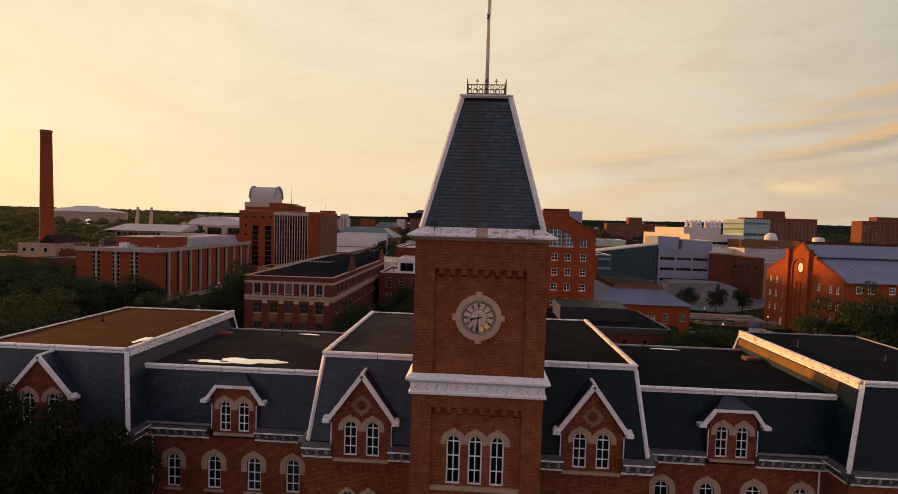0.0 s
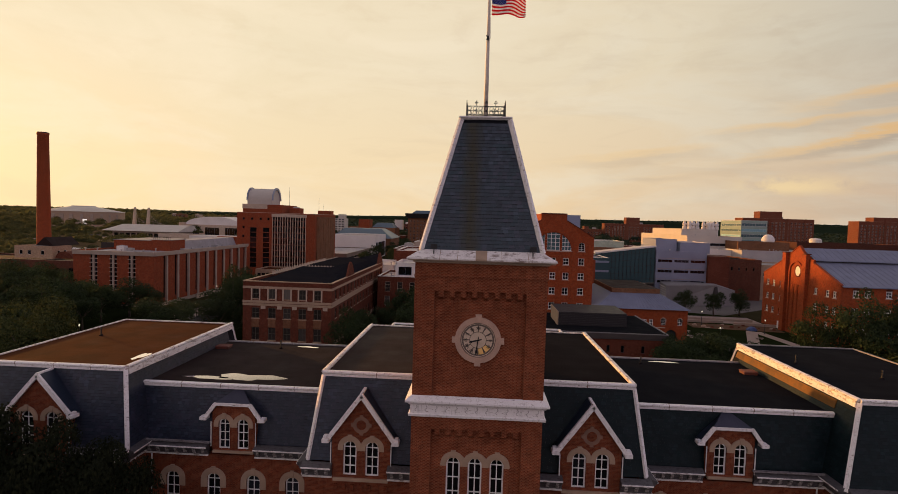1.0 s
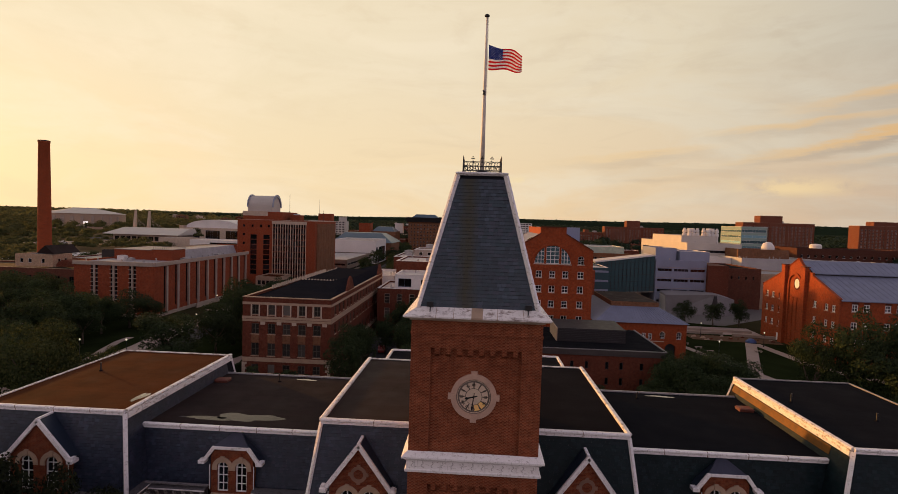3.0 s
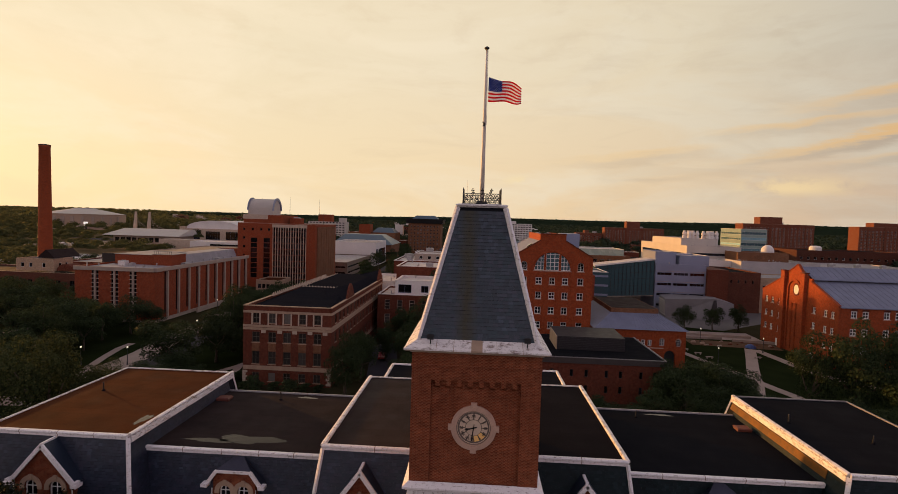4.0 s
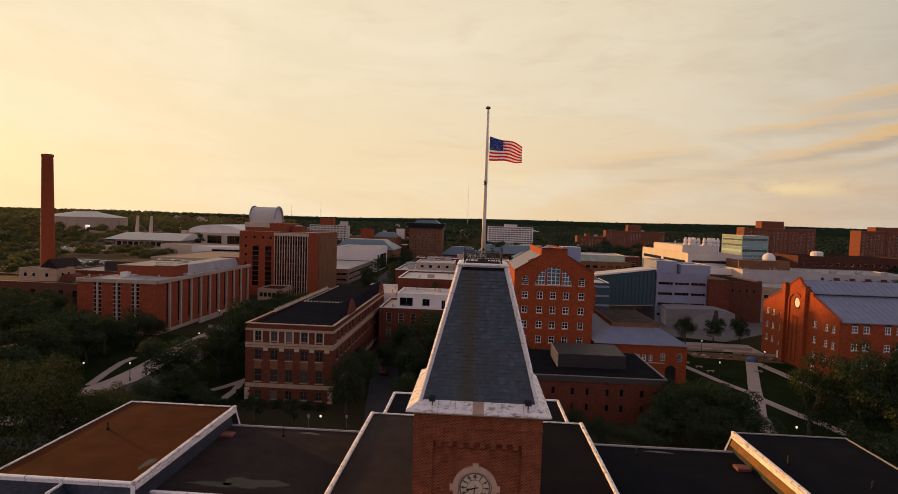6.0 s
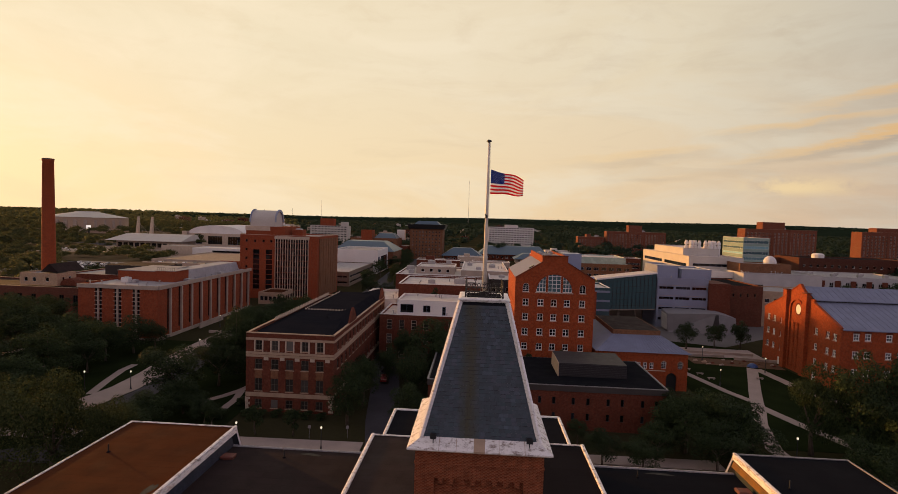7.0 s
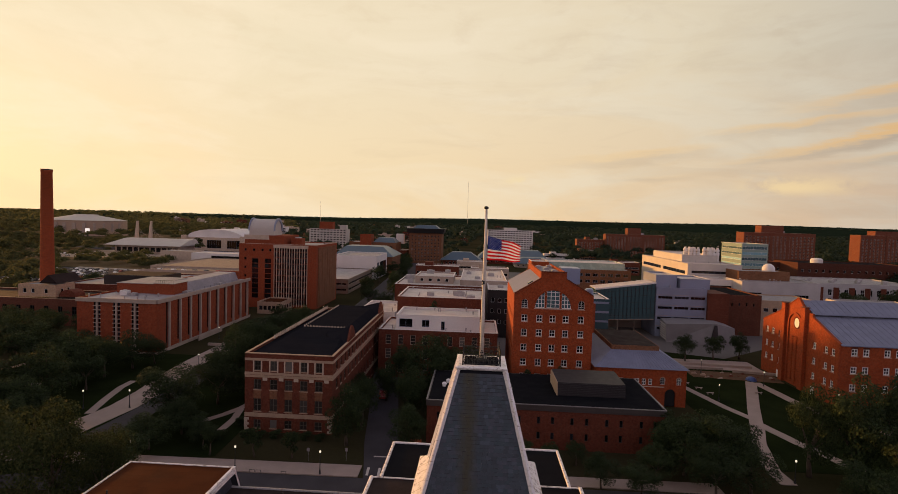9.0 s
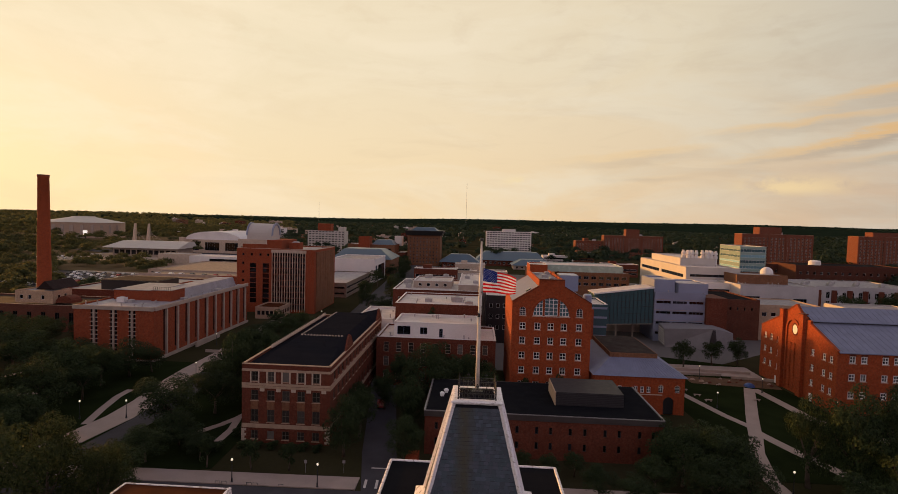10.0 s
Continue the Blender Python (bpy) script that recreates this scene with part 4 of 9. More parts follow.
# floodlights on the tower's eave
for i, x in enumerate((-2.48, 2.62)):
    fl = thing("floodlight", (x, -3.3, 26.42), "small black floodlight clamped on the tower eave", "floodlight", "eave floodlights")
    part("housing", Shape().hull([(x - 0.17, -3.62, 26.60), (x + 0.17, -3.62, 26.60), (x + 0.17, -3.62, 26.86), (x - 0.17, -3.62, 26.86)],
                                 [(x - 0.14, -3.36, 26.62), (x + 0.14, -3.36, 26.62), (x + 0.14, -3.36, 26.84), (x - 0.14, -3.36, 26.84)]), BLACK, fl)
    part("bracket", Shape().tube([(x, -3.5, 26.26), (x, -3.5, 26.66)], [0.03, 0.03], 6).box(x - 0.07, -3.57, 26.26, x + 0.07, -3.43, 26.30), BLACK, fl)

# ---- the hall ----
hall = thing("brick_hall", (0, 8, 0), "Victorian red brick hall with slate mansard roofs and white trim", "building")
for sx in (-1, 1):
    # pavilion, recess and wing: front walls with openings
    pav = [[(sx * x + u, 8.1 + z) for u, z in arch_ring(0.85, 2.5)] for x in (6.25, 7.5)]
    x0, x1 = sorted((sx * 3.3, sx * 10.1))
    part("wall", Shape().holed([(x0, 0), (x1, 0), (x1, 12.7), (x0, 12.7)], pav, lambda u, z, d: (u, -0.4 + d, z), 0.45), BRICK, hall)
    for x in (6.25, 7.5):
        sash(hall, sx * x, -0.4, 8.1, 0.85, 2.5, 1.0, 0.18, 0.3)
    mids = (12.2, 15.05, 18.0, 20.95) if sx > 0 else (12.2, 14.88, 17.65, 20.5)
    x0, x1 = sorted((sx * 10.1, sx * 22.4))
    mh = [[(sx * x + u, 8.15 + z) for u, z in arch_ring(0.94, 2.3, 10, 0.9)] for x in mids]
    part("wall", Shape().holed([(x0, 0), (x1, 0), (x1, 11.75), (x0, 11.75)], mh, lambda u, z, d: (u, 3.45 + d, z), 0.45), BRICK, hall)
    for x in mids:
        sash(hall, sx * x, 3.45, 8.15, 0.94, 2.3, 0.9, 0.40, 0.55)
        part("stone_sill", Shape().box(sx * x - 0.66, 3.33, 7.98, sx * x + 0.66, 3.6, 8.12), STONE, hall)
    xi, xo = sx * 22.4, sx * 34.5
    part("wall", Shape().box(min(xi, xo), 1.45, 0, max(xi, xo), 1.9, 11.9), BRICK, hall)
    part("wall", Shape().box(min(xi, xi + sx * 0.45), 1.9, 0, max(xi, xi + sx * 0.45), 3.9, 11.9), BRICK, hall)
    part("wall", Shape().box(min(xo, xo - sx * 0.45), 1.9, 0, max(xo, xo - sx * 0.45), 17.9, 11.9), BRICK, hall)
    part("wall", Shape().box(min(xi, xo), 17.9, 0, max(xi, xo), 18.3, 11.9), BRICK, hall)
    part("wall", Shape().box(min(sx * 9.9, sx * 22.4), 16.6, 0, max(sx * 9.9, sx * 22.4), 17.0, 12.4), BRICK, hall)
    xa, xb = sorted((sx * 9.65, sx * 10.1))
    part("wall", Shape().box(xa, 0.05, 0, xb, 3.45, 12.7), BRICK, hall)
    part("wall", Shape().box(xa, 15.7, 0, xb, 29.1, 12.6), BRICK, hall)
part("wall", Shape().box(-10.1, 28.7, 0, 10.1, 29.1, 12.6), BRICK, hall)

# Tan for an added strip: low sun on the east wing's slates, as colour.
SUN_GOLD = plain("sun_gold_tan", (0.15, 0.062, 0.010), 0.55, 1.6, 12, 0.45, 0.0, spec=0.2)
# mansard slopes
PB, PTZ, PBZ = 10.02, 18.46, 13.45       # pavilion: foot half width, top and foot heights
s = Shape().hull([(-PB, -0.12, PBZ), (PB, -0.12, PBZ), (PB, 16.5, PBZ), (-PB, 16.5, PBZ)], [(-9.40, 0.92, PTZ), (9.40, 0.92, PTZ), (9.40, 15.6, PTZ), (-9.40, 15.6, PTZ)])
pav_roof = part("pavilion_roof", s, UNDERLAY, hall)
v = Vector((0, 1.04, PTZ - PBZ))
half = lambda q: PB - (PB - 9.40) * q / v.length - 0.05
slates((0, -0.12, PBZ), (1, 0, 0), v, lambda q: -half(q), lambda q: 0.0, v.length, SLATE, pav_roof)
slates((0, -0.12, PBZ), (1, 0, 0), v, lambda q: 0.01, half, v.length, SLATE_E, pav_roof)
# One deck coloured in two halves: browner west, darker east.
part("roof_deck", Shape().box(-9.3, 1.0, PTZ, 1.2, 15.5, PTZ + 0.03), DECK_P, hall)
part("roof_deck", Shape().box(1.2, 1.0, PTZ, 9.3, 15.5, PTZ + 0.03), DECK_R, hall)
s = Shape().hull([(-9.85, 16.0, 12.6), (9.85, 16.0, 12.6), (9.85, 29.1, 12.6), (-9.85, 29.1, 12.6)], [(-9.40, 15.3, 16.0), (9.40, 15.3, 16.0), (9.40, 28.75, 16.0), (-9.40, 28.75, 16.0)])
part("rear_roof", s, SLATE, hall)
part("roof_deck", Shape().box(-9.3, 15.62, 16.0, 9.3, 28.65, 16.03), DECK, hall)
for sx in (-1, 1):
    lo, hi = sorted((sx * 9.6, sx * 23.2))
    s = Shape().hull([(lo, 3.62, 12.3), (hi, 3.62, 12.3), (hi, 17.0, 12.3), (lo, 17.0, 12.3)], [(lo, 4.22, 16.22), (hi, 4.22, 16.22), (hi, 16.6, 16.22), (lo, 16.6, 16.22)])
    mr = part("recess_roof", s, UNDERLAY, hall)
    v = Vector((0, 0.6, 3.92))
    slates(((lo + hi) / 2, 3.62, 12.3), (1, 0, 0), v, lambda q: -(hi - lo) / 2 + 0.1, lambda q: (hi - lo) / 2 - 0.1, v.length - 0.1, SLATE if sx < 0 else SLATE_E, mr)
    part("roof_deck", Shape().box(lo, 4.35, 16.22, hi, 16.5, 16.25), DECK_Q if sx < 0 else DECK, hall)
    # wing
    xi, xo, ti, to = sx * 22.35, sx * 34.6, (23.6 if sx > 0 else -23.2), sx * 33.55
    a, b, c, d = sorted((xi, xo)) + sorted((ti, to))
    s = Shape().hull([(a, 1.45, 12.5), (b, 1.45, 12.5), (b, 18.5, 12.5), (a, 18.5, 12.5)], [(c, 2.52, 17.66), (d, 2.52, 17.66), (d, 17.45, 17.66), (c, 17.45, 17.66)])
    wr = part("wing_roof", s, UNDERLAY, hall)
    v = Vector((0, 1.07, 5.16))
    cx = (a + b) / 2
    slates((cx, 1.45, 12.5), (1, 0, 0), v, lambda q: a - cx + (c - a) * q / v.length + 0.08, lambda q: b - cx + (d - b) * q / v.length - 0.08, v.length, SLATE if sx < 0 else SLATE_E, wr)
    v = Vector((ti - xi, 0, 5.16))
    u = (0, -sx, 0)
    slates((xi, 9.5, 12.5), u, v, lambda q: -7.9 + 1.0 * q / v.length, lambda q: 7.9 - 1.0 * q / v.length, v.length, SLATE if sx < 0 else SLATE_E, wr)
    # tan strip above the flat roof: sunlight on the slates is put into colour
    k0, k1 = 4.12 / 5.16, 4.68 / 5.16
    q = [(xi + (ti - xi) * k0, 4.3, 12.5 + 5.16 * k0), (xi + (ti - xi) * k0, 17.3, 12.5 + 5.16 * k0), (xi + (ti - xi) * k1, 17.2, 12.5 + 5.16 * k1), (xi + (ti - xi) * k1, 4.3, 12.5 + 5.16 * k1)]
    if sx > 0:
        part("apron", Shape().hull([(x - sx * 0.005, y, z) for x, y, z in q], [(x - sx * 0.045, y, z) for x, y, z in q]), SUN_GOLD, hall)
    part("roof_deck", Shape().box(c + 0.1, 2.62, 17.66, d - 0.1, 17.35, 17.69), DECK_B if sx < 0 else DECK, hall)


def curb(a, b, mat=WHITE_OLD, h=0.24, out=0.16):
    """White moulded roof kerb from a to b; it stands out to the right of the way."""
    if h < 0.2:
        return part("roof_kerb", Shape().along([(-0.10, -0.02), (0.05, -0.12), (out, 0.0), (out, 0.03), (0.03, 0.07), (-0.10, 0.06)], a, b), mat, hall)
    prof = [(-0.16, -0.02), (0.05, -0.22), (0.10, -0.20), (0.10, -0.06), (out, 0.0), (out, 0.09), (0.05, 0.14), (-0.10, 0.14), (-0.16, 0.06)]
    ob = part("roof_kerb", Shape().along(prof, a, b), mat, hall)
    d = Vector(b) - Vector(a)
    n = int(d.length / 2.3)
    for i in range(1, n):
        p = Vector(a) + d * (i + 0.12 * math.sin(7 * i)) / n
        part("joint", Shape().along([(o + (0.006 if o > 0 else -0.006), z + (0.006 if z > 0 else -0.006)) for o, z in prof], p, p + d.normalized() * 0.035), STONE_D, ob)
    return ob


ZP, ZM, ZW = PTZ + 0.06, 16.28, 17.72
WING = {-1: -23.18, 1: 23.58}      # inner edges of the wings' flat roofs
for sx in (-1, 1):
    # pavilion: front kerb either side of the tower, then the sides and back
    curb((-9.44, 0.90, ZP), (-3.3, 0.90, ZP)) if sx < 0 else curb((3.3, 0.90, ZP), (9.44, 0.90, ZP))
    if sx < 0:
        curb((-9.42, 15.62, ZP), (-9.42, 0.95, ZP), WHITE_WORN)
        curb((-23.2, 4.18, ZM), (-9.8, 4.18, ZM))
        curb((-33.55, 2.50, ZW), (-23.2, 2.50, ZW))
        curb((-23.2, 2.55, ZW), (-23.2, 17.5, ZW), WHITE_WORN)
        curb((-33.55, 17.5, ZW), (-33.55, 2.55, ZW), WHITE_WORN, 0.1, 0.10)
        curb((-23.2, 17.46, ZW), (-33.55, 17.46, ZW), WHITE_WORN, 0.1, 0.10)
        curb((-9.42, 28.75, 16.06), (-9.42, 15.7, 16.06), WHITE_WORN)
        curb((-9.8, 16.6, ZM - 0.05), (-23.2, 16.6, ZM - 0.05), SILVER)
    else:
        curb((9.42, 0.95, ZP), (9.42, 15.62, ZP), WHITE_WORN)
        curb((9.8, 4.18, ZM), (23.2, 4.18, ZM))
        curb((23.6, 2.50, ZW), (33.55, 2.50, ZW))
        curb((23.6, 17.5, ZW), (23.6, 2.55, ZW), WHITE_WORN)
        curb((33.55, 2.55, ZW), (33.55, 17.5, ZW), SILVER, 0.1, 0.10)
        curb((33.55, 17.46, ZW), (23.6, 17.46, ZW), SILVER, 0.1, 0.10)
        curb((9.42, 15.7, 16.06), (9.42, 28.75, 16.06), WHITE_WORN)
        curb((23.2, 16.6, ZM - 0.05), (9.8, 16.6, ZM - 0.05), SILVER)
curb((9.42, 15.6, ZP), (-9.42, 15.6, ZP), WHITE_WORN, 0.1, 0.10)
curb((9.42, 28.75, 16.06), (-9.42, 28.75, 16.06))
for sx in (-1, 1):
    # white board under the kerb on the wing's inner side
    out = -sx
    q = [(WING[sx] + out * o, z) for o, z in ((0.0, -0.06), (0.17, -0.04), (0.22, -0.42), (0.12, -0.46), (0.02, -0.4))]
    part("kerb_board", Shape().hull([(x, 2.6, ZW + z) for x, z in q], [(x, 17.4, ZW + z) for x, z in q]), WHITE_WORN, hall)
    # white hip boards
    for a, b in (((sx * (PB + 0.01), -0.14, PBZ), (sx * 9.43, 0.90, PTZ - 0.1)), ((sx * 22.33, 1.43, 12.5), (WING[sx], 2.50, 17.6)), ((sx * 22.33, 18.5, 12.5), (WING[sx], 17.47, 17.6))):
        part("hip_board", Shape().bar(a, b, 0.26, 0.14, up=(sx if abs(a[0]) < 15 else -sx, -1 if a[1] < 9 else 1, 0)), WHITE_OLD, hall)
    # cornices
    for x0, x1 in ((8.42, 10.2), (3.42, 5.1)):
        lo, hi = sorted((sx * x0, sx * x1))
        cornice(hall, (lo, -0.4, 12.66), (hi, -0.4, 12.66))
    for x0, x1 in ((17.95, 22.3), (10.2, 14.75)):
        lo, hi = sorted((sx * x0, sx * x1))
        cornice(hall, (lo, 3.45, 11.72), (hi, 3.45, 11.72))
    lo, hi = sorted((sx * 22.4, sx * 26.6)) if sx > 0 else sorted((sx * 22.4, sx * 26.1))
    cornice(hall, (lo, 1.45, 11.86), (hi, 1.45, 11.86))
    lo, hi = sorted((sx * 30.9, sx * 34.5))
    cornice(hall, (lo, 1.45, 11.86), (hi, 1.45, 11.86))
    if sx < 0:
        cornice(hall, (-22.4, 1.45, 11.86), (-22.4, 3.4, 11.86), brackets=False)
        cornice(hall, (-10.1, 3.4, 12.66), (-10.1, -0.4, 12.66), brackets=False)
    else:
        cornice(hall, (22.4, 3.4, 11.86), (22.4, 1.45, 11.86), brackets=False)
        cornice(hall, (10.1, -0.4, 12.66), (10.1, 3.4, 12.66), brackets=False)
    # sheet-metal gutters on the cornices
    part("gutter", Shape().along([(-0.05, 0), (0.12, 0.02), (0.14, 0.12), (-0.05, 0.12)], (min(sx * 17.8, sx * 22.2), 3.2, 12.62), (max(sx * 17.8, sx * 22.2), 3.2, 12.62)), SILVER, hall)
    # downpipes
    for x, y, z in ((21.95, 3.38, 11.7), (3.55, -0.48, 12.6)):
        part("downpipe", Shape().tube([(sx * x, y, 0), (sx * x, y, z)], [0.05, 0.05], 8), WHITE, hall)


def gable_dormer(cx, y, half, z0, eave, apex, depth, wins, w, h, zw, name="gable_dormer", roundel=True):
    """Brick dormer with a steep gable, two arched windows and white rake boards."""
    s = Shape()
    wall_half = half - 0.24
    slope_k = (apex - eave) / half
    holes = [[(cx + d + u, zw + z) for u, z in arch_ring(w, h)] for d in wins]
    s.holed([(cx - wall_half, z0), (cx + wall_half, z0), (cx + wall_half, eave + 0.18 * slope_k), (cx, apex - 0.12), (cx - wall_half, eave + 0.18 * slope_k)], holes, lambda u, z, d: (u, y + d, z), 0.4)
    s.box(cx - wall_half, y + 0.4, z0, cx - wall_half + 0.3, y + depth, eave + 0.2).box(cx + wall_half - 0.3, y + 0.4, z0, cx + wall_half, y + depth, eave + 0.2)
    dm = part(name, s, BRICK, hall)
    for d in wins:
        sash(dm, cx + d, y, zw, w, h, 1.0, 0.31, 0.16, 0.12, 0.006 if d > 0 else 0.0)
    part("stone_sill", Shape().box(cx - wall_half + 0.1, y - 0.12, z0 - 0.18, cx + wall_half - 0.1, y + 0.2, z0), STONE, dm)
    if roundel:
        ringz = eave + (apex - eave) * 0.33
        circ = lambda r, n=24: [(cx + r * math.cos(2 * math.pi * k / n), ringz + r * math.sin(2 * math.pi * k / n)) for k in range(n)]
        s = Shape().holed(circ(0.50), [circ(0.30)], lambda u, z, d: (u, y - 0.05 + d, z), 0.1)
        for k in range(4):
            a = k * math.pi / 2
            s.box(cx + 0.50 * math.cos(a) - 0.10, y - 0.06, ringz + 0.50 * math.sin(a) - 0.10, cx + 0.50 * math.cos(a) + 0.10, y + 0.04, ringz + 0.50 * math.sin(a) + 0.10)
        part("stone_roundel", s, STONE_D, dm)
    # roof slopes, slate, with white rakes and a ridge cap
    for sg in (-1, 1):
        e, a = Vector((cx + sg * half, 0, eave)), Vector((cx, 0, apex))
        n = Vector((sg * (apex - eave), 0, half)).normalized() * 0.10
        s = Shape().hull([(e.x, y - 0.12, e.z), (a.x, y - 0.12, a.z), (a.x + n.x, y - 0.12, a.z + n.z), (e.x + n.x, y - 0.12, e.z + n.z)],
                         [(e.x, y + depth, e.z), (a.x, y + depth, a.z), (a.x + n.x, y + depth, a.z + n.z), (e.x + n.x, y + depth, e.z + n.z)])
        part("dormer_slope", s, SLATE, dm)
        s = Shape().bar((e.x + sg * 0.02, y - 0.16, e.z - 0.02), (a.x, y - 0.16, a.z + 0.03), 0.16, 0.26, up=(0, 0, 1))
        part("rake_board", s, WHITE_OLD, dm)
        s = Shape().box(min(e.x - sg * 0.12, e.x + sg * 0.30), y - 0.34, eave - 0.16, max(e.x - sg * 0.12, e.x + sg * 0.30), y + 0.25, eave + 0.06)
        s.box(min(e.x + sg * 0.02, e.x + sg * 0.24), y - 0.26, eave + 0.06, max(e.x + sg * 0.02, e.x + sg * 0.24), y + 0.1, eave + 0.22)
        part("kneeler", s, WHITE_OLD, dm)
        part("valley_pipe", Shape().tube([(cx + sg * (wall_half + 0.06), y - 0.05, eave - 0.2), (cx + sg * (wall_half + 0.06), y - 0.05, z0 + 0.3)], [0.035, 0.035], 6), WHITE, dm)
    part("ridge_cap", Shape().bar((cx, y - 0.22, apex + 0.12), (cx, y + depth * 0.72, apex + 0.12), 0.16, 0.12), WHITE_OLD, dm)
    return dm


for sx in (-1, 1):
    gable_dormer(sx * 6.72, -0.45, 1.98, 12.66, 14.98, 17.66, 1.35, (-0.665, 0.665), 0.80, 2.1, 12.78)
    for i in range(7):
        x = sx * 6.72 - 1.5 + i * 0.5
        part("corbel", Shape().box(x - 0.11, -0.5, 11.9, x + 0.11, -0.4, 12.25), BRICK, hall)
gable_dormer(-28.12, 1.30, 2.2, 12.1, 14.88, 17.38, 1.5, (-0.85, 0.85), 0.9, 2.3, 12.72, roundel=False)


def clipped_dormer(cx, y, name="clipped_dormer"):
    """Brick dormer with a jerkin-head slate roof and two arched windows."""
    hw, z0 = 1.46, 12.15
    s = Shape()
    holes = [[(cx + d + u, 12.24 + z) for u, z in arch_ring(0.78, 2.08)] for d in (-0.64, 0.64)]
    s.holed([(cx - hw, z0), (cx + hw, z0), (cx + hw, 14.72), (cx + 1.1, 15.26), (cx - 1.1, 15.26), (cx - hw, 14.72)], holes, lambda u, z, d: (u, y + d, z), 0.4)
    s.box(cx - hw, y + 0.4, z0, cx - hw + 0.3, y + 1.0, 14.6).box(cx + hw - 0.3, y + 0.4, z0, cx + hw, y + 1.0, 14.6)
    dm = part(name, s, BRICK, hall)
    for d in (-0.64, 0.64):
        sash(dm, cx + d, y, 12.24, 0.78, 2.08, 1.0, 0.32, 0.18, 0.12, 0.006 if d > 0 else 0.0)
    part("stone_sill", Shape().box(cx - hw + 0.06, y - 0.1, 11.98, cx + hw - 0.06, y + 0.2, 12.15), STONE, dm)
    back, top = y + 1.15, 16.15
    el, er, tl, tr = (cx - 1.92, 14.36), (cx + 1.92, 14.36), (cx - 1.18, 15.36), (cx + 1.18, 15.36)
    for sg, e, t in ((-1, el, tl), (1, er, tr)):
        s = Shape().hull([(e[0], y - 0.15, e[1]), (t[0], y - 0.15, t[1]), (cx, back, top), (e[0], back, e[1] + 0.05)],
                         [(e[0], y - 0.15, e[1] + 0.08), (t[0], y - 0.15, t[1] + 0.08), (cx, back, top + 0.08), (e[0], back, e[1] + 0.13)])
        part("dormer_slope", s, SLATE, dm)
        part("rake_board", Shape().bar((e[0], y - 0.18, e[1]), (t[0], y - 0.18, t[1] + 0.02), 0.15, 0.24), WHITE_OLD, dm)
        part("kneeler", Shape().box(e[0] - 0.16 if sg > 0 else e[0] - 0.28, y - 0.34, e[1] - 0.10, e[0] + 0.28 if sg > 0 else e[0] + 0.16, y + 0.2, e[1] + 0.12), WHITE_OLD, dm)
        part("valley_pipe", Shape().tube([(cx + sg * 1.53, y - 0.04, 14.1), (cx + sg * 1.53, y - 0.04, 12.4)], [0.035, 0.035], 6), WHITE, dm)
    s = Shape().hull([(tl[0], y - 0.15, tl[1] + 0.02), (tr[0], y - 0.15, tr[1] + 0.02), (cx, back, top + 0.02)], [(tl[0], y - 0.15, tl[1] + 0.1), (tr[0], y - 0.15, tr[1] + 0.1), (cx, back, top + 0.1)])
    part("dormer_hip", s, SLATE, dm)
    part("front_board", Shape().box(tl[0] - 0.05, y - 0.24, tl[1] - 0.10, tr[0] + 0.05, y - 0.1, tl[1] + 0.08), WHITE_OLD, dm)


clipped_dormer(-16.22, 3.3)
clipped_dormer(16.42, 3.3)

# roof clutter
# Rust red kept dark: the shadow on the hatches is in the colour.
RUST = plain("rusty_red_hatch", (0.13, 0.035, 0.022), 0.7, 2, 20, 0.3)
for x, y, z in ((-22.3, 14.2, 16.25), (22.4, 13.2, 16.25)):
    h = thing("roof_hatch", (x, y, z), "low rust-red metal hatch on the flat roof", "roof hatch", "roof hatches")
    part("frame", Shape().box(x - 0.55, y - 0.42, z, x + 0.55, y + 0.42, z + 0.18), RUST, h)
    part("lid", Shape().hull([(x - 0.6, y - 0.47, z + 0.18), (x + 0.6, y - 0.47, z + 0.18), (x + 0.6, y + 0.47, z + 0.18), (x - 0.6, y + 0.47, z + 0.18)],
                             [(x - 0.5, y - 0.37, z + 0.27), (x + 0.5, y - 0.37, z + 0.27), (x + 0.5, y + 0.37, z + 0.27), (x - 0.5, y + 0.37, z + 0.27)]), RUST, h)
for x, y, z, hgt in ((-31.2, 11.0, 17.69, 0.7), (-17.4, 14.8, 16.25, 0.75), (25.0, 11.4, 17.69, 0.7), (29.0, 8.0, 17.69, 0.6), (14.2, 14.9, 16.25, 0.6)):
    p = thing("vent_pipe", (x, y, z), "thin dark vent pipe rising from the flat roof", "vent pipe", "roof vent pipes")
    part("stack", Shape().tube([(x, y, z), (x, y, z + hgt)], [0.06, 0.055], 8), BLACK, p)
    part("flange", Shape().lathe([(0.16, 0), (0.15, 0.03), (0.07, 0.1)], (x, y, z), 10), DECK, p)


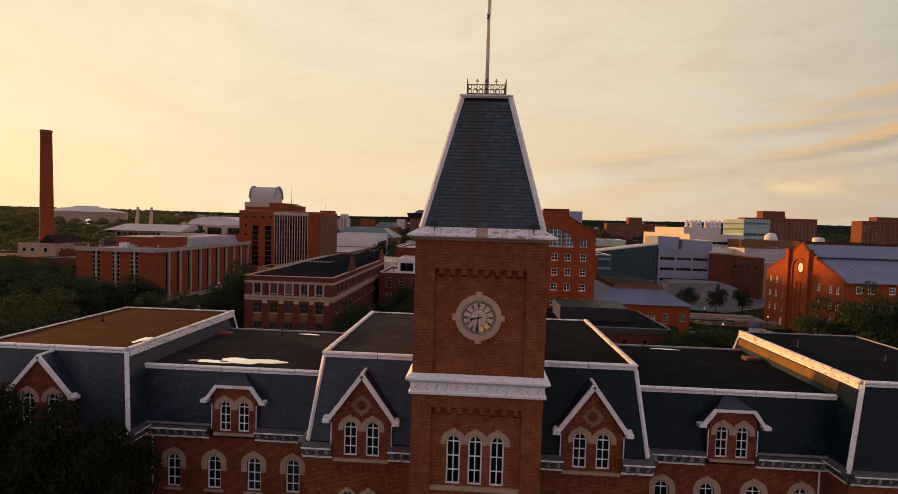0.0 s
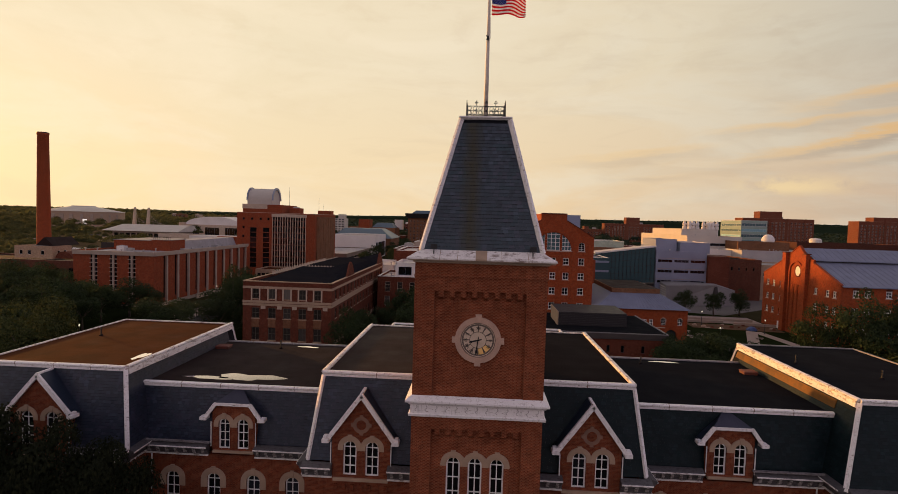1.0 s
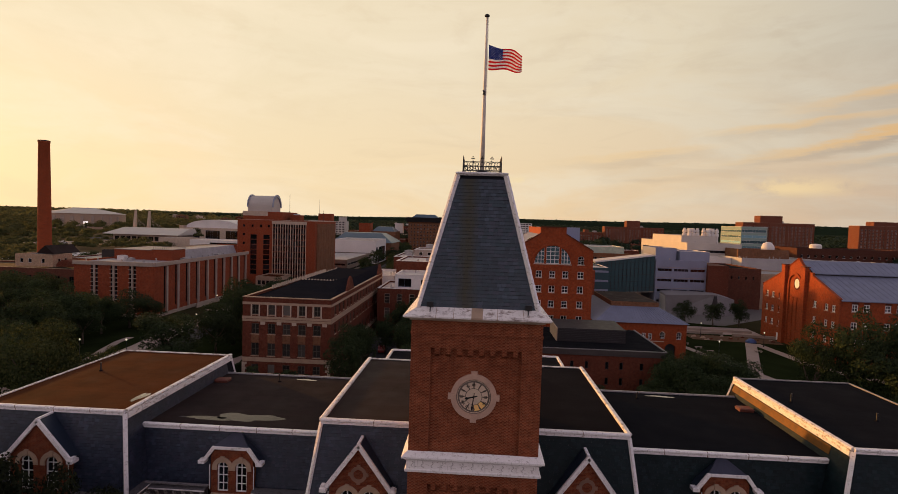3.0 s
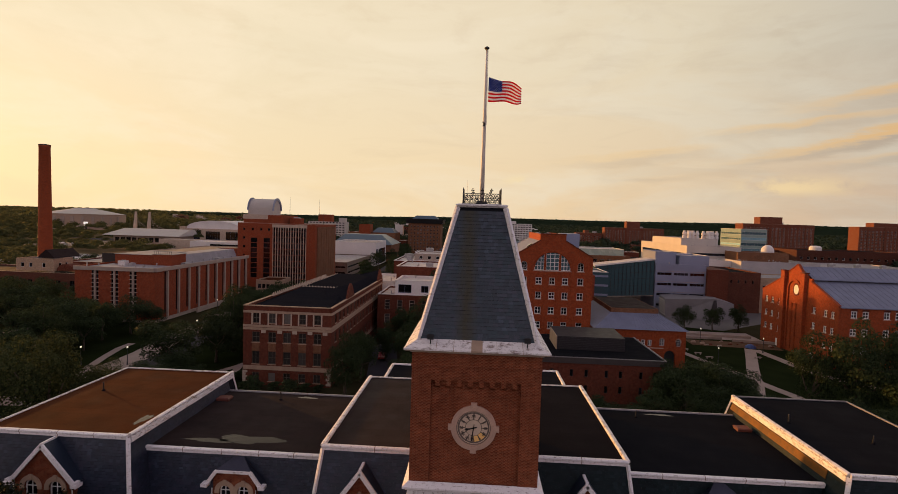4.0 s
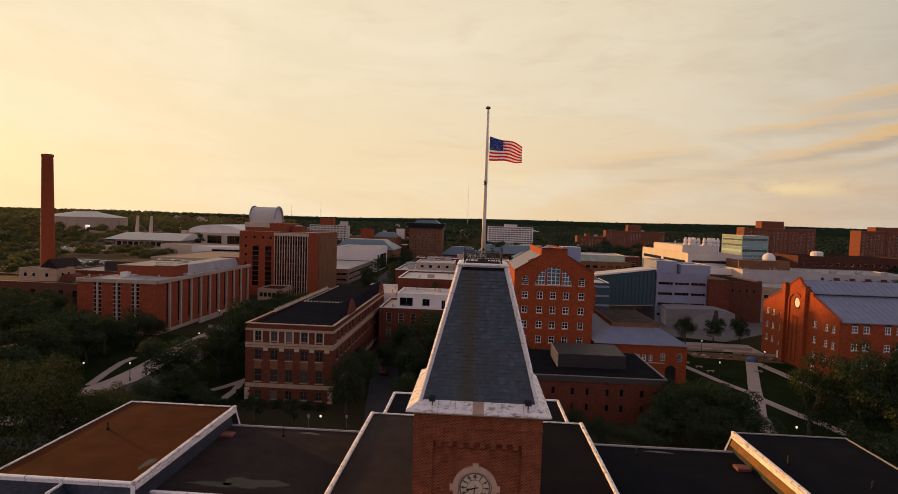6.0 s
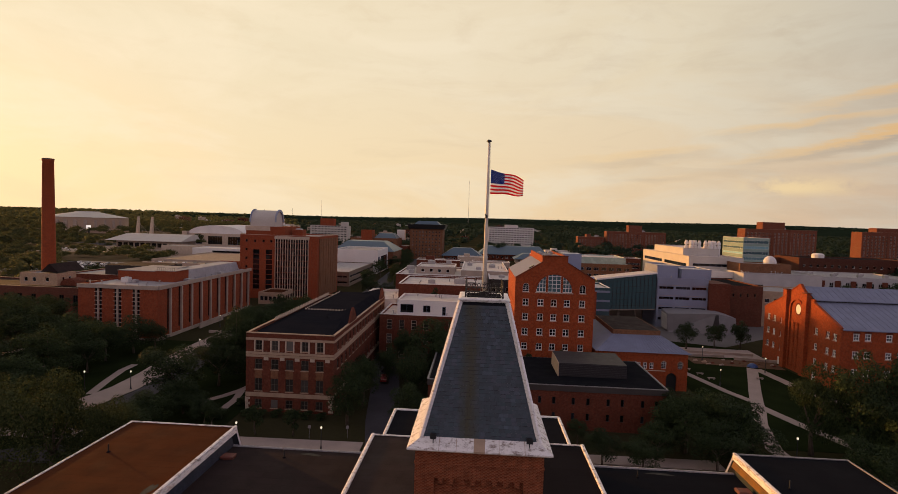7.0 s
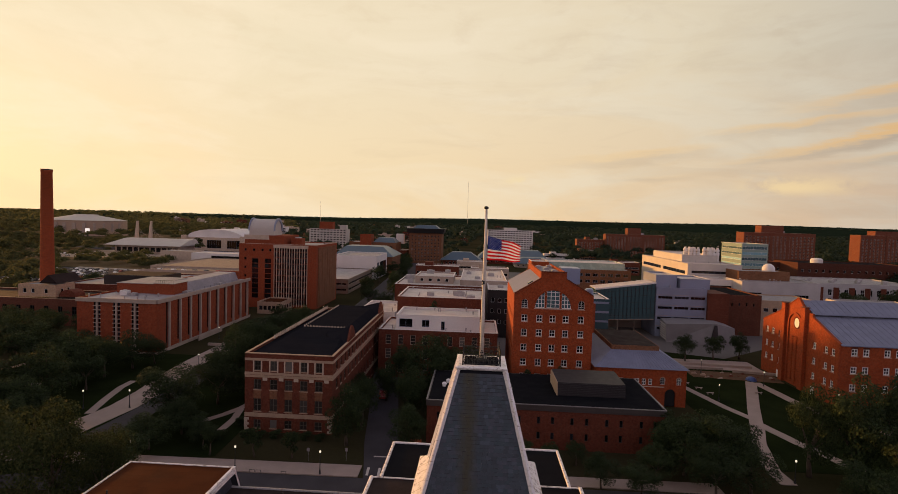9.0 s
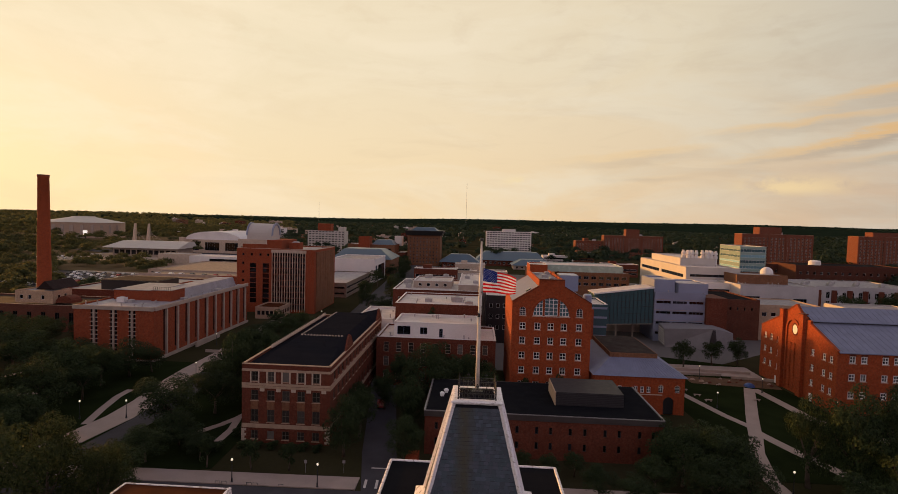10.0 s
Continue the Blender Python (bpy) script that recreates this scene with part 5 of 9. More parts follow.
def puddle(cx, cy, z, rx, ry, seed, rot=0.0):
    rng = random.Random(seed)
    ph = [rng.uniform(0, 6.28) for _ in range(4)]
    pts = []
    for i in range(40):
        a = 2 * math.pi * i / 40
        r = 1 + 0.22 * math.sin(2 * a + ph[0]) + 0.16 * math.sin(3 * a + ph[1]) + 0.10 * math.sin(5 * a + ph[2]) + 0.06 * math.sin(9 * a + ph[3])
        x, y = rx * r * math.cos(a), ry * r * math.sin(a)
        pts.append((cx + x * math.cos(rot) - y * math.sin(rot), cy + x * math.sin(rot) + y * math.cos(rot), z))
    lo = [(x, y, q - 0.003) for x, y, q in pts]
    whole("puddle", Shape().hull(lo, pts), WATER, "shallow rain puddle on the flat roof mirroring the sky", "puddle", "roof puddles")


puddle(-16.5, 6.3, 16.256, 2.0, 0.82, 4)
puddle(-19.3, 5.85, 16.256, 1.9, 0.30, 5)
puddle(-24.1, 5.5, 17.696, 0.26, 1.1, 8, -0.1)
puddle(-15.2, 15.7, 16.256, 0.85, 0.22, 11)
puddle(16.4, 15.8, 16.256, 1.05, 0.2, 12)


# ---- campus buildings ----
def cells(breaks_u, breaks_z, openings):
    """Rectangles of a wall that are not openings."""
    for i in range(len(breaks_u) - 1):
        for j in range(len(breaks_z) - 1):
            u, z = (breaks_u[i] + breaks_u[i + 1]) / 2, (breaks_z[j] + breaks_z[j + 1]) / 2
            if not any(a < u < c and b < z < d for a, b, c, d in openings):
                yield breaks_u[i], breaks_z[j], breaks_u[i + 1], breaks_z[j + 1]


def facade(s, a, b, z0, z1, openings=(), deep=0.3, mat=0):
    """A wall from a to b (its face looks to the right of the way) with rectangular openings (u0, z0, u1, z1)."""
    a, b = Vector((a[0], a[1], 0)), Vector((b[0], b[1], 0))
    d = (b - a).normalized()
    out = Vector((d.y, -d.x, 0))
    ln = (b - a).length
    at = lambda u, z, k: tuple(a + d * u - out * k + Vector((0, 0, z)))
    bu = sorted({0.0, ln, *[round(o[0], 3) for o in openings], *[round(o[2], 3) for o in openings]})
    bz = sorted({z0, z1, *[round(o[1], 3) for o in openings], *[round(o[3], 3) for o in openings]})
    for u0, w0, u1, w1 in cells(bu, bz, openings):
        s.face([at(u0, w0, 0), at(u1, w0, 0), at(u1, w1, 0), at(u0, w1, 0)], mat)
    for u0, w0, u1, w1 in openings:
        q = [(u0, w0), (u1, w0), (u1, w1), (u0, w1)]
        for i in range(4):
            p, r = q[i], q[(i + 1) % 4]
            s.face([at(*p, 0), at(*r, 0), at(*r, deep), at(*p, deep)], mat)


RECTS = {}


def weld(me):
    """Joins the faces of a frame into one piece."""
    bm = bmesh.new()
    bm.from_mesh(me)
    bmesh.ops.remove_doubles(bm, verts=bm.verts, dist=0.0005)
    bmesh.ops.recalc_face_normals(bm, faces=bm.faces)
    bm.to_mesh(me)
    bm.free()



def rect_meshes(w, h, nx, nz, fmat, gmat, bar=0.06, far=False):
    key = (round(w, 2), round(h, 2), nx, nz, fmat.name, gmat.name, far)
    if key not in RECTS:
        s = Shape()
        t = bar * 1.4
        ux = [-w / 2 + w * i / nx for i in range(nx + 1)]
        uz = [h * k / nz for k in range(nz + 1)]
        holes = []
        for i in range(nx):
            for k in range(nz):
                a = ux[i] + (t if i == 0 else bar / 2)
                b = ux[i + 1] - (t if i == nx - 1 else bar / 2)
                c = uz[k] + (t if k == 0 else bar / 2)
                d = uz[k + 1] - (t if k == nz - 1 else bar / 2)
                holes.append([(a, c), (b, c), (b, d), (a, d)])
        s.holed([(-w / 2, 0), (w / 2, 0), (w / 2, h), (-w / 2, h)], holes, lambda u, z, q: (u, -0.03 + q, z), 0.09)
        if far:     # frame and glass in one mesh on windows far off
            s.box(-w / 2 + 0.01, 0.01, 0.01, w / 2 - 0.01, 0.025, h - 0.01, 1)
            f = s.mesh("window", [fmat, gmat])
            weld(f)
            RECTS[key] = (f, None)
            return RECTS[key]
        f = s.mesh("window_frame", [fmat])
        g = Shape().box(-w / 2 + 0.01, 0.01, 0.01, w / 2 - 0.01, 0.025, h - 0.01).mesh("pane", [gmat])
        weld(f), fix_normals(g)
        RECTS[key] = (f, g)
    return RECTS[key]


def fill(th, a, b, openings, nx=2, nz=2, fmat=None, gmat=None, deep=0.18, sill=None, bar=0.06):
    """A window with its pane in every opening of a facade."""
    a, b = Vector((a[0], a[1], 0)), Vector((b[0], b[1], 0))
    d = (b - a).normalized()
    out = Vector((d.y, -d.x, 0))
    rz = math.atan2(d.y, d.x)
    far = min(a.y, b.y) > 230
    for u0, z0, u1, z1 in openings:
        f, g = rect_meshes(u1 - u0, z1 - z0, nx, nz, fmat or WHITE, gmat or GLASS, bar, far)
        p = a + d * (u0 + u1) / 2 - out * deep + Vector((0, 0, z0))
        w = shared("window", f, th, p, rz)
        if g:
            o = new("pane", g)
            o.parent = w
        if sill:
            k = Shape().box(-(u1 - u0) / 2 - 0.1, -deep - 0.08, -0.16, (u1 - u0) / 2 + 0.1, 0.02, -0.002)
            me = SILLS.setdefault((round(u1 - u0, 2), sill.name), k.mesh("sill", [sill]))
            q = new("sill", me)
            q.parent = w


SILLS = {}


def grid(us, zs, w, h):
    return [(u - w / 2, z, u + w / 2, z + h) for u in us for z in zs]


def spread(a, b, n):
    return [a + (b - a) * (i + 0.5) / n for i in range(n)]


def block(th, x0, y0, x1, y1, z0, z1, mat, roof, front=(), right=(), left=(), cap=None, name="wall", parapet=0.45, **kw):
    """Four walls and a flat roof behind a parapet, with windows in the openings given for each side."""
    s = Shape()
    sides = (((x0, y0), (x1, y0), front), ((x1, y0), (x1, y1), right), ((x1, y1), (x0, y1), ()), ((x0, y1), (x0, y0), left))
    for a, b, ops in sides:
        facade(s, a, b, z0, z1, ops)
    t = 0.35
    for q in (((x0, y0), (x1, y0)), ((x1, y0), (x1, y1)), ((x1, y1), (x0, y1)), ((x0, y1), (x0, y0))):
        d = Vector((q[1][0] - q[0][0], q[1][1] - q[0][1], 0)).normalized()
        s.along([(0, 0), (0, 0.02), (-t, 0.02), (-t, -parapet)], (q[0][0], q[0][1], z1), (q[1][0], q[1][1], z1))
    ob = part(name, s, mat, th, fix=False)
    part("roof", Shape().box(x0 + t, y0 + t, z1 - parapet - 0.2, x1 - t, y1 - t, z1 - parapet), roof, th)
    if any((front, right, left)):       # black box inside: dim rooms behind the glass put into its colour
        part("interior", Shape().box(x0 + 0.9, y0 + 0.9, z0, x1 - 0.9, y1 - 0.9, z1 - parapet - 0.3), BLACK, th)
    for a, b, ops in sides:
        if ops:
            fill(th, a, b, ops, **kw)
    if cap:
        for q in (((x0, y0), (x1, y0)), ((x1, y0), (x1, y1)), ((x1, y1), (x0, y1)), ((x0, y1), (x0, y0))):
            part("coping", Shape().along([(-0.4, 0.025), (0.08, 0.025), (0.08, 0.16), (-0.4, 0.16)], (*q[0], z1), (*q[1], z1)), cap, th)
    return ob


GEAR = plain("galvanised_steel", (0.34, 0.32, 0.32), 0.5, 0.8, 9, 0.2, 0.3)


def gear(x, y, z, w, d, h, mat=None):
    """A louvred air handler on a flat roof."""
    t = thing("roof_unit", (x, y, z), "grey sheet-metal air handler on a flat roof", "air handler", "roof units")
    part("cabinet", Shape().box(x - w / 2, y - d / 2, z, x + w / 2, y + d / 2, z + h), mat or GEAR, t)
    part("hood", Shape().hull([(x - w * 0.3, y - d * 0.3, z + h), (x + w * 0.3, y - d * 0.3, z + h), (x + w * 0.3, y + d * 0.3, z + h), (x - w * 0.3, y + d * 0.3, z + h)],
                              [(x - w * 0.2, y - d * 0.2, z + h * 1.15), (x + w * 0.2, y - d * 0.2, z + h * 1.15), (x + w * 0.2, y + d * 0.2, z + h * 1.15), (x - w * 0.2, y + d * 0.2, z + h * 1.15)]), GEAR, t)


ROOF_BG = deck_mat("pale_blue_grey_membrane", (0.27, 0.25, 0.27), (0.21, 0.195, 0.205), 0.6)
BRICK_U = brick("umber_brick", (0.10, 0.034, 0.022), (0.14, 0.046, 0.028), (0.12, 0.06, 0.04), soot=0.25)
BRICK_N = brick("brown_brick", (0.17, 0.075, 0.038), (0.23, 0.10, 0.05), (0.2, 0.12, 0.08))
BRONZE = plain("dark_bronze_frame", (0.10, 0.085, 0.062), 0.5, 1, 12, 0.2)
# four-storey hall with stone belts
th = thing("four_storey_hall", (-36, 66.4, 0), "four-storey red brick hall with stone belts and a dark hipped roof", "building")
X0, X1, Y0, Y1 = -44.8, -27.5, 67.2, 121.0
us = [x - X0 for x in (-42.3, -39.1, -36.15, -33.15, -30.2)]
fr = grid(us, (12.1,), 1.3, 1.9) + grid(us, (8.35,), 1.5, 2.0) + grid(us, (4.1,), 1.5, 2.45) + grid(us, (0.75,), 1.4, 1.65)
side_u = spread(1.5, 52.5, 16)
rt = grid(side_u, (12.1,), 1.2, 1.8) + grid(side_u, (8.35,), 1.3, 1.9) + grid(side_u, (4.1,), 1.3, 2.2) + grid(side_u, (0.75,), 1.2, 1.5)
block(th, X0, Y0, X1, Y1, 0, 15.35, BRICK_D, DECK_S, fr, rt, (), STONE, nx=2, nz=2, fmat=BRONZE, gmat=GLASS_B, sill=STONE)
for z0, z1, o in ((14.05, 14.5, 0.14), (11.3, 11.75, 0.18), (10.75, 11.2, 0.10), (2.95, 3.75, 0.08)):
    for a, b in (((X0, Y0), (X1, Y0)), ((X1, Y0), (X1, Y1))):
        part("stone_belt", Shape().along([(0.0, 0), (o, 0), (o, z1 - z0), (0.0, z1 - z0)], (a[0], a[1], z0), (b[0], b[1], z0)), STONE, th)
for u in us:
    part("spandrel", Shape().box(X0 + u - 0.75, Y0 - 0.025, 6.62, X0 + u + 0.75, Y0 + 0.02, 8.18), BRICK_N, th)
    part("capital", Shape().box(X0 + u + 1.05, Y0 - 0.09, 10.15, X0 + u + 1.95, Y0, 10.75), STONE_L, th)
    for sg in (-1, 1):
        part("window_surround", Shape().box(X0 + u + sg * 0.78 - 0.13, Y0 - 0.06, 11.8, X0 + u + sg * 0.78 + 0.13, Y0 + 0.02, 14.05), STONE_L, th)
for x in (X0, X1):
    for i in range(5):
        w = 0.9 if i % 2 == 0 else 0.55
        part("quoin", Shape().box(x - 0.06 if x == X0 else x - w, Y0 - 0.07, 0.3 + i * 0.5, x + w if x == X0 else x + 0.06, Y0 + 0.1, 0.3 + i * 0.5 + 0.46), STONE_L, th)
s = Shape().hull([(X0 + 1.9, Y0 + 0.9, 15.0), (X1 - 0.7, Y0 + 0.9, 15.0), (X1 - 0.7, Y1 - 0.8, 15.0), (X0 + 1.9, Y1 - 0.8, 15.0)],
                 [(X0 + 4.4, Y0 + 21, 16.6), (X1 - 2.9, Y0 + 21, 16.6), (X1 - 2.9, Y1 - 1.5, 16.6), (X0 + 4.4, Y1 - 1.5, 16.6)])
part("hipped_roof", s, DECK_S, th)
for yc in (82.5, 117.2):     # brick gables on the side wall
    s = Shape().hull([(X1 + 0.02, yc - 3.6, 15.0), (X1 + 0.02, yc + 3.6, 15.0), (X1 + 0.02, yc + 1.2, 17.9), (X1 + 0.02, yc, 18.5), (X1 + 0.02, yc - 1.2, 17.9)],
                     [(X1 - 0.4, yc - 3.6, 15.0), (X1 - 0.4, yc + 3.6, 15.0), (X1 - 0.4, yc + 1.2, 17.9), (X1 - 0.4, yc, 18.5), (X1 - 0.4, yc - 1.2, 17.9)])
    part("side_gable", s, BRICK_D, th)
    s = Shape()
    for q in (-1, 1):
        s.hull([(X1 - 0.4, yc + q * 3.4, 15.05), (X1 - 0.4, yc, 18.2), (X1 - 6, yc, 16.7), (X1 - 4, yc + q * 3.4, 15.3)], [(X1 - 0.4, yc + q * 3.4, 15.15), (X1 - 0.4, yc, 18.3), (X1 - 6, yc, 16.8), (X1 - 4, yc + q * 3.4, 15.4)])
    part("gable_roof", s, DECK_S, th)
cr = Shape()
for i in range(34):          # terracotta cresting along the far gutter
    y = Y0 + 13 + i * 1.2
    cr.hull([(X0 + 0.5, y - 0.3, 15.4), (X0 + 0.9, y - 0.3, 15.4), (X0 + 0.9, y + 0.3, 15.4), (X0 + 0.5, y + 0.3, 15.4)], [(X0 + 0.62, y - 0.1, 16.2), (X0 + 0.78, y - 0.1, 16.2), (X0 + 0.78, y + 0.1, 16.2), (X0 + 0.62, y + 0.1, 16.2)])
for i in range(14):
    x = X0 + 4.6 + i * 0.72
    cr.hull([(x - 0.22, Y0 + 21, 16.6), (x + 0.22, Y0 + 21, 16.6), (x + 0.22, Y0 + 21.3, 16.6), (x - 0.22, Y0 + 21.3, 16.6)], [(x - 0.05, Y0 + 21.1, 16.9), (x + 0.05, Y0 + 21.1, 16.9), (x + 0.05, Y0 + 21.2, 16.9), (x - 0.05, Y0 + 21.2, 16.9)])
for i in range(22):          # and along the ridge
    y = Y0 + 21.5 + i * 1.4
    cr.hull([(X0 + 4.3, y - 0.2, 16.6), (X0 + 4.6, y - 0.2, 16.6), (X0 + 4.6, y + 0.2, 16.6), (X0 + 4.3, y + 0.2, 16.6)], [(X0 + 4.4, y - 0.06, 16.9), (X0 + 4.5, y - 0.06, 16.9), (X0 + 4.5, y + 0.06, 16.9), (X0 + 4.4, y + 0.06, 16.9)])
part("roof_cresting", cr, STONE_L, th, kind="stuff")

# long library block with fins
th = thing("fin_walled_block", (-109, 121.5, 0), "long red brick block with pale concrete fins and slot windows", "building")
X0, X1, Y0, Y1 = -119.3, -94.6, 117.6, 180.0
ZT_F = 16.2
fu = [x - X0 for x in (-113.0, -107.0, -101.3)]
fr = []
for u in fu:
    fr += [(u - 1.05, 1.3 + 1.28 * k, u - 0.3, 2.45 + 1.28 * k) for k in range(11)] + [(u + 0.3, 1.3 + 1.28 * k, u + 1.05, 2.45 + 1.28 * k) for k in range(11)]
bays = [123.6 - Y0 + 6.03 * i for i in range(10)]
rt = [(b - 1.35, 2.2, b - 0.42, 14.9) for b in bays]
block(th, X0, Y0, X1, Y1, 0, ZT_F, BRICK_B, ROOF_BG, fr, rt, (), None, nx=1, nz=1, fmat=BLACK)
for u in fu:
    part("mullion", Shape().box(X0 + u - 0.28, Y0 - 0.22, 0.6, X0 + u + 0.28, Y0 + 0.02, 15.2), CONCRETE, th)
    for k in range(11):
        part("slot_transom", Shape().box(X0 + u - 1.25, Y0 - 0.1, 1.08 + 1.28 * k, X0 + u + 1.25, Y0 + 0.02, 1.28 + 1.28 * k), CONCRETE, th)
for b in bays:
    part("fin", Shape().box(X1 - 0.02, Y0 + b - 0.40, 1.0, X1 + 0.5, Y0 + b + 0.26, 15.0), CONCRETE, th)
for a, b in (((X0, Y0), (X1, Y0)), ((X1, Y0), (X1, Y1))):
    part("concrete_fascia", Shape().along([(-0.02, 15.15), (0.55, 15.15), (0.55, 16.3), (-0.02, 16.3)], (*a, 0), (*b, 0)), CONCRETE, th)
part("base_band", Shape().box(X1 - 0.02, Y0, 0.0, X1 + 0.6, Y1, 0.9), CONCRETE, th)
part("ramp_wall", Shape().box(X1 + 2.2, 136.5, 0.0, X1 + 2.7, 152.0, 1.6), CONCRETE, th)
part("plinth", Shape().box(X0 - 0.3, Y0 - 0.3, 0, X1 + 0.6, Y0, 0.6), CONCRETE, th)
ZR_F = ZT_F - 0.45
part("penthouse", Shape().box(-117.6, 132.6, ZR_F, -104.5, 151, 18.85), BRICK_B, th)
part("penthouse_roof", Shape().box(-117.8, 132.4, 18.85, -104.3, 151.2, 19.0), DECK_G, th)
part("penthouse", Shape().box(-104.4, 131.6, ZR_F, -97.9, 139.6, 19.2), BRICK_B, th)
part("penthouse_roof", Shape().box(-104.6, 131.4, 19.2, -97.7, 139.8, 19.35), DECK_G, th)
part("clerestory", Shape().hull([(-106.0, 139.9, ZR_F), (-98.2, 139.9, ZR_F), (-98.2, 177.5, ZR_F), (-106.0, 177.5, ZR_F)], [(-106.0, 139.9, 18.8), (-99.4, 139.9, 18.8), (-99.4, 177.5, 18.8), (-106.0, 177.5, 18.8)]), ROOF_BG, th, "long pale blue-grey sloping clerestory")
part("clerestory_end", Shape().box(-106.2, 177.5, ZR_F, -98.0, 178.2, 19.1), BRICK_B, th)
for i in range(9):
    part("rail_post", Shape().tube([(-103.9 + i * 0.72, 131.8, 19.35), (-103.9 + i * 0.72, 131.8, 20.3)], [0.05, 0.05], 5), BLACK, th)
part("rail", Shape().bar((-103.9, 131.8, 20.3), (-98.1, 131.8, 20.3), 0.07), BLACK, th)
gear(-111.6, 128.0, ZR_F, 2.4, 1.8, 1.5, WHITE_W)
gear(-108.4, 127.4, ZR_F, 1.7, 1.5, 0.9)
gear(-96.6, 137.0, ZR_F, 1.5, 2.6, 0.7)
gear(-96.6, 159.0, ZR_F, 1.5, 2.2, 0.8)

# science tower with the barrel vault
th = thing("science_tower", (-91, 203, 0), "red brick tower block under a white barrel vault", "building")
fr = grid([17.2 + 1.18 * i for i in range(13)], [1.6 + 2.72 * k for k in range(10)], 0.88, 2.45)
block(th, -109.8, 203, -73.6, 237, 0, 29.3, BRICK_B, DECK_G, fr + grid((7.6, 13.6), [4.4 + 2.3 * k for k in range(8)], 3.0, 2.1) + grid((3.0, 7.0, 11.0, 14.6), (26.0,), 1.0, 1.1) + grid((3.0,), (22.0, 18.0, 14.0), 1.0, 1.1),
      (), (), STONE_L, nx=1, nz=1, fmat=BLACK)
for i in range(14):
    part("pier", Shape().box(-109.8 + 16.61 + 1.18 * i - 0.12, 202.6, 0.8, -109.8 + 16.61 + 1.18 * i + 0.12, 203.02, 28.6), STONE_L, th)
part("lintel_band", Shape().box(-93.6, 202.7, 27.6, -77.4, 203.01, 29.0), STONE_L, th)
part("side_panel", Shape().box(-73.62, 205.5, 0.5, -73.2, 234.5, 28.2), BRICK_N, th)
for i in range(7):
    part("panel_joint", Shape().box(-73.2, 207 + i * 4, 0.6, -73.1, 207.2 + i * 4, 28.1), BRICK_N, th)
part("penthouse", Shape().box(-108.5, 206, 29.0, -90, 226, 33.2), BRICK_B, th)
part("penthouse_band", Shape().box(-108.7, 205.8, 31.2, -97, 206, 33.3), STONE_L, th)
s = Shape()
nv = 14
R, y_c = 4.9, 212.0
arc = [(y_c - R * math.cos(math.pi * k / nv), 35.2 + R * 1.12 * math.sin(math.pi * k / nv)) for k in range(nv + 1)]
s.hull([(-106.9, y, z) for y, z in arc] + [(-106.9, y_c + R, 33), (-106.9, y_c - R, 33)], [(-95.2, y, z) for y, z in arc] + [(-95.2, y_c + R, 33), (-95.2, y_c - R, 33)])
# White vault in cream: sunlit haze is put into its colour.
part("vault", s, CREAM, th, "pale metal barrel vault")
for xx in (-107.2, -95.2):
    s = Shape()
    for k in range(nv):
        (ya, za), (yb, zb) = arc[k], arc[k + 1]
        f = lambda y, z, q: (y_c + (y - y_c) * q, 35.2 + (z - 35.2) * q)
        o = [f(ya, za, 1.1), f(yb, zb, 1.1), f(yb, zb, 0.9), f(ya, za, 0.9)]
        s.hull([(xx, *p) for p in o], [(xx + 0.5, *p) for p in o])
    part("vault_rib", s, PANEL, th)
gear(-86, 214, 28.85, 5, 5, 3.2, BRICK_B)
th = thing("corner_lounge", (-88, 190, 0), "low curved concrete entrance lounge with a window band", "building")
block(th, -94.5, 188, -84.0, 201.5, 0, 5.2, STONE, DECK_B, grid(spread(0.6, 9.9, 5), (1.6,), 1.5, 1.9), grid(spread(0.6, 13, 6), (1.6,), 1.7, 1.9), nx=1, nz=1, fmat=CONCRETE)

# chimney
th = thing("chimney", (-170.7, 166, 0), "tall tapering round red brick power-plant chimney", "chimney")
# Chimney brick lightened: the glow of the haze is put into its colour.
BRICK_C = brick("chimney_brick", (0.28, 0.060, 0.020), (0.34, 0.075, 0.026), (0.20, 0.065, 0.035), soot=0.15)
part("shaft", Shape().lathe([(2.62, 0), (2.45, 14), (2.17, 36), (1.90, 56.8), (2.02, 57.0), (2.02, 57.6), (1.6, 57.65)], (-170.2, 166, 0), 32), BRICK_C, th, smooth=True)
part("rim", Shape().lathe([(1.5, 0), (2.06, 0.0), (2.06, 0.3), (1.45, 0.31)], (-170.2, 166, 57.6), 32), BLACK, th)
th = thing("power_house", (-176, 150, 0), "low tan and brick power house with arched shed roofs", "building")
block(th, -200, 150, -130, 172, 0, 9.6, BRICK_U, DECK_P, grid(spread(3, 67, 12), (3.0,), 1.8, 4.0), (), (), STONE, nx=2, nz=3, fmat=BLACK)
block(th, -168.5, 151, -154, 160, 10, 14.6, BRICK_T, DECK_G, grid((2.4, 5.6, 10.6), (11.4,), 1.3, 1.6), grid((3, 6), (11.4,), 1.2, 1.6), (), None, name="upper_wall", nx=1, nz=1)
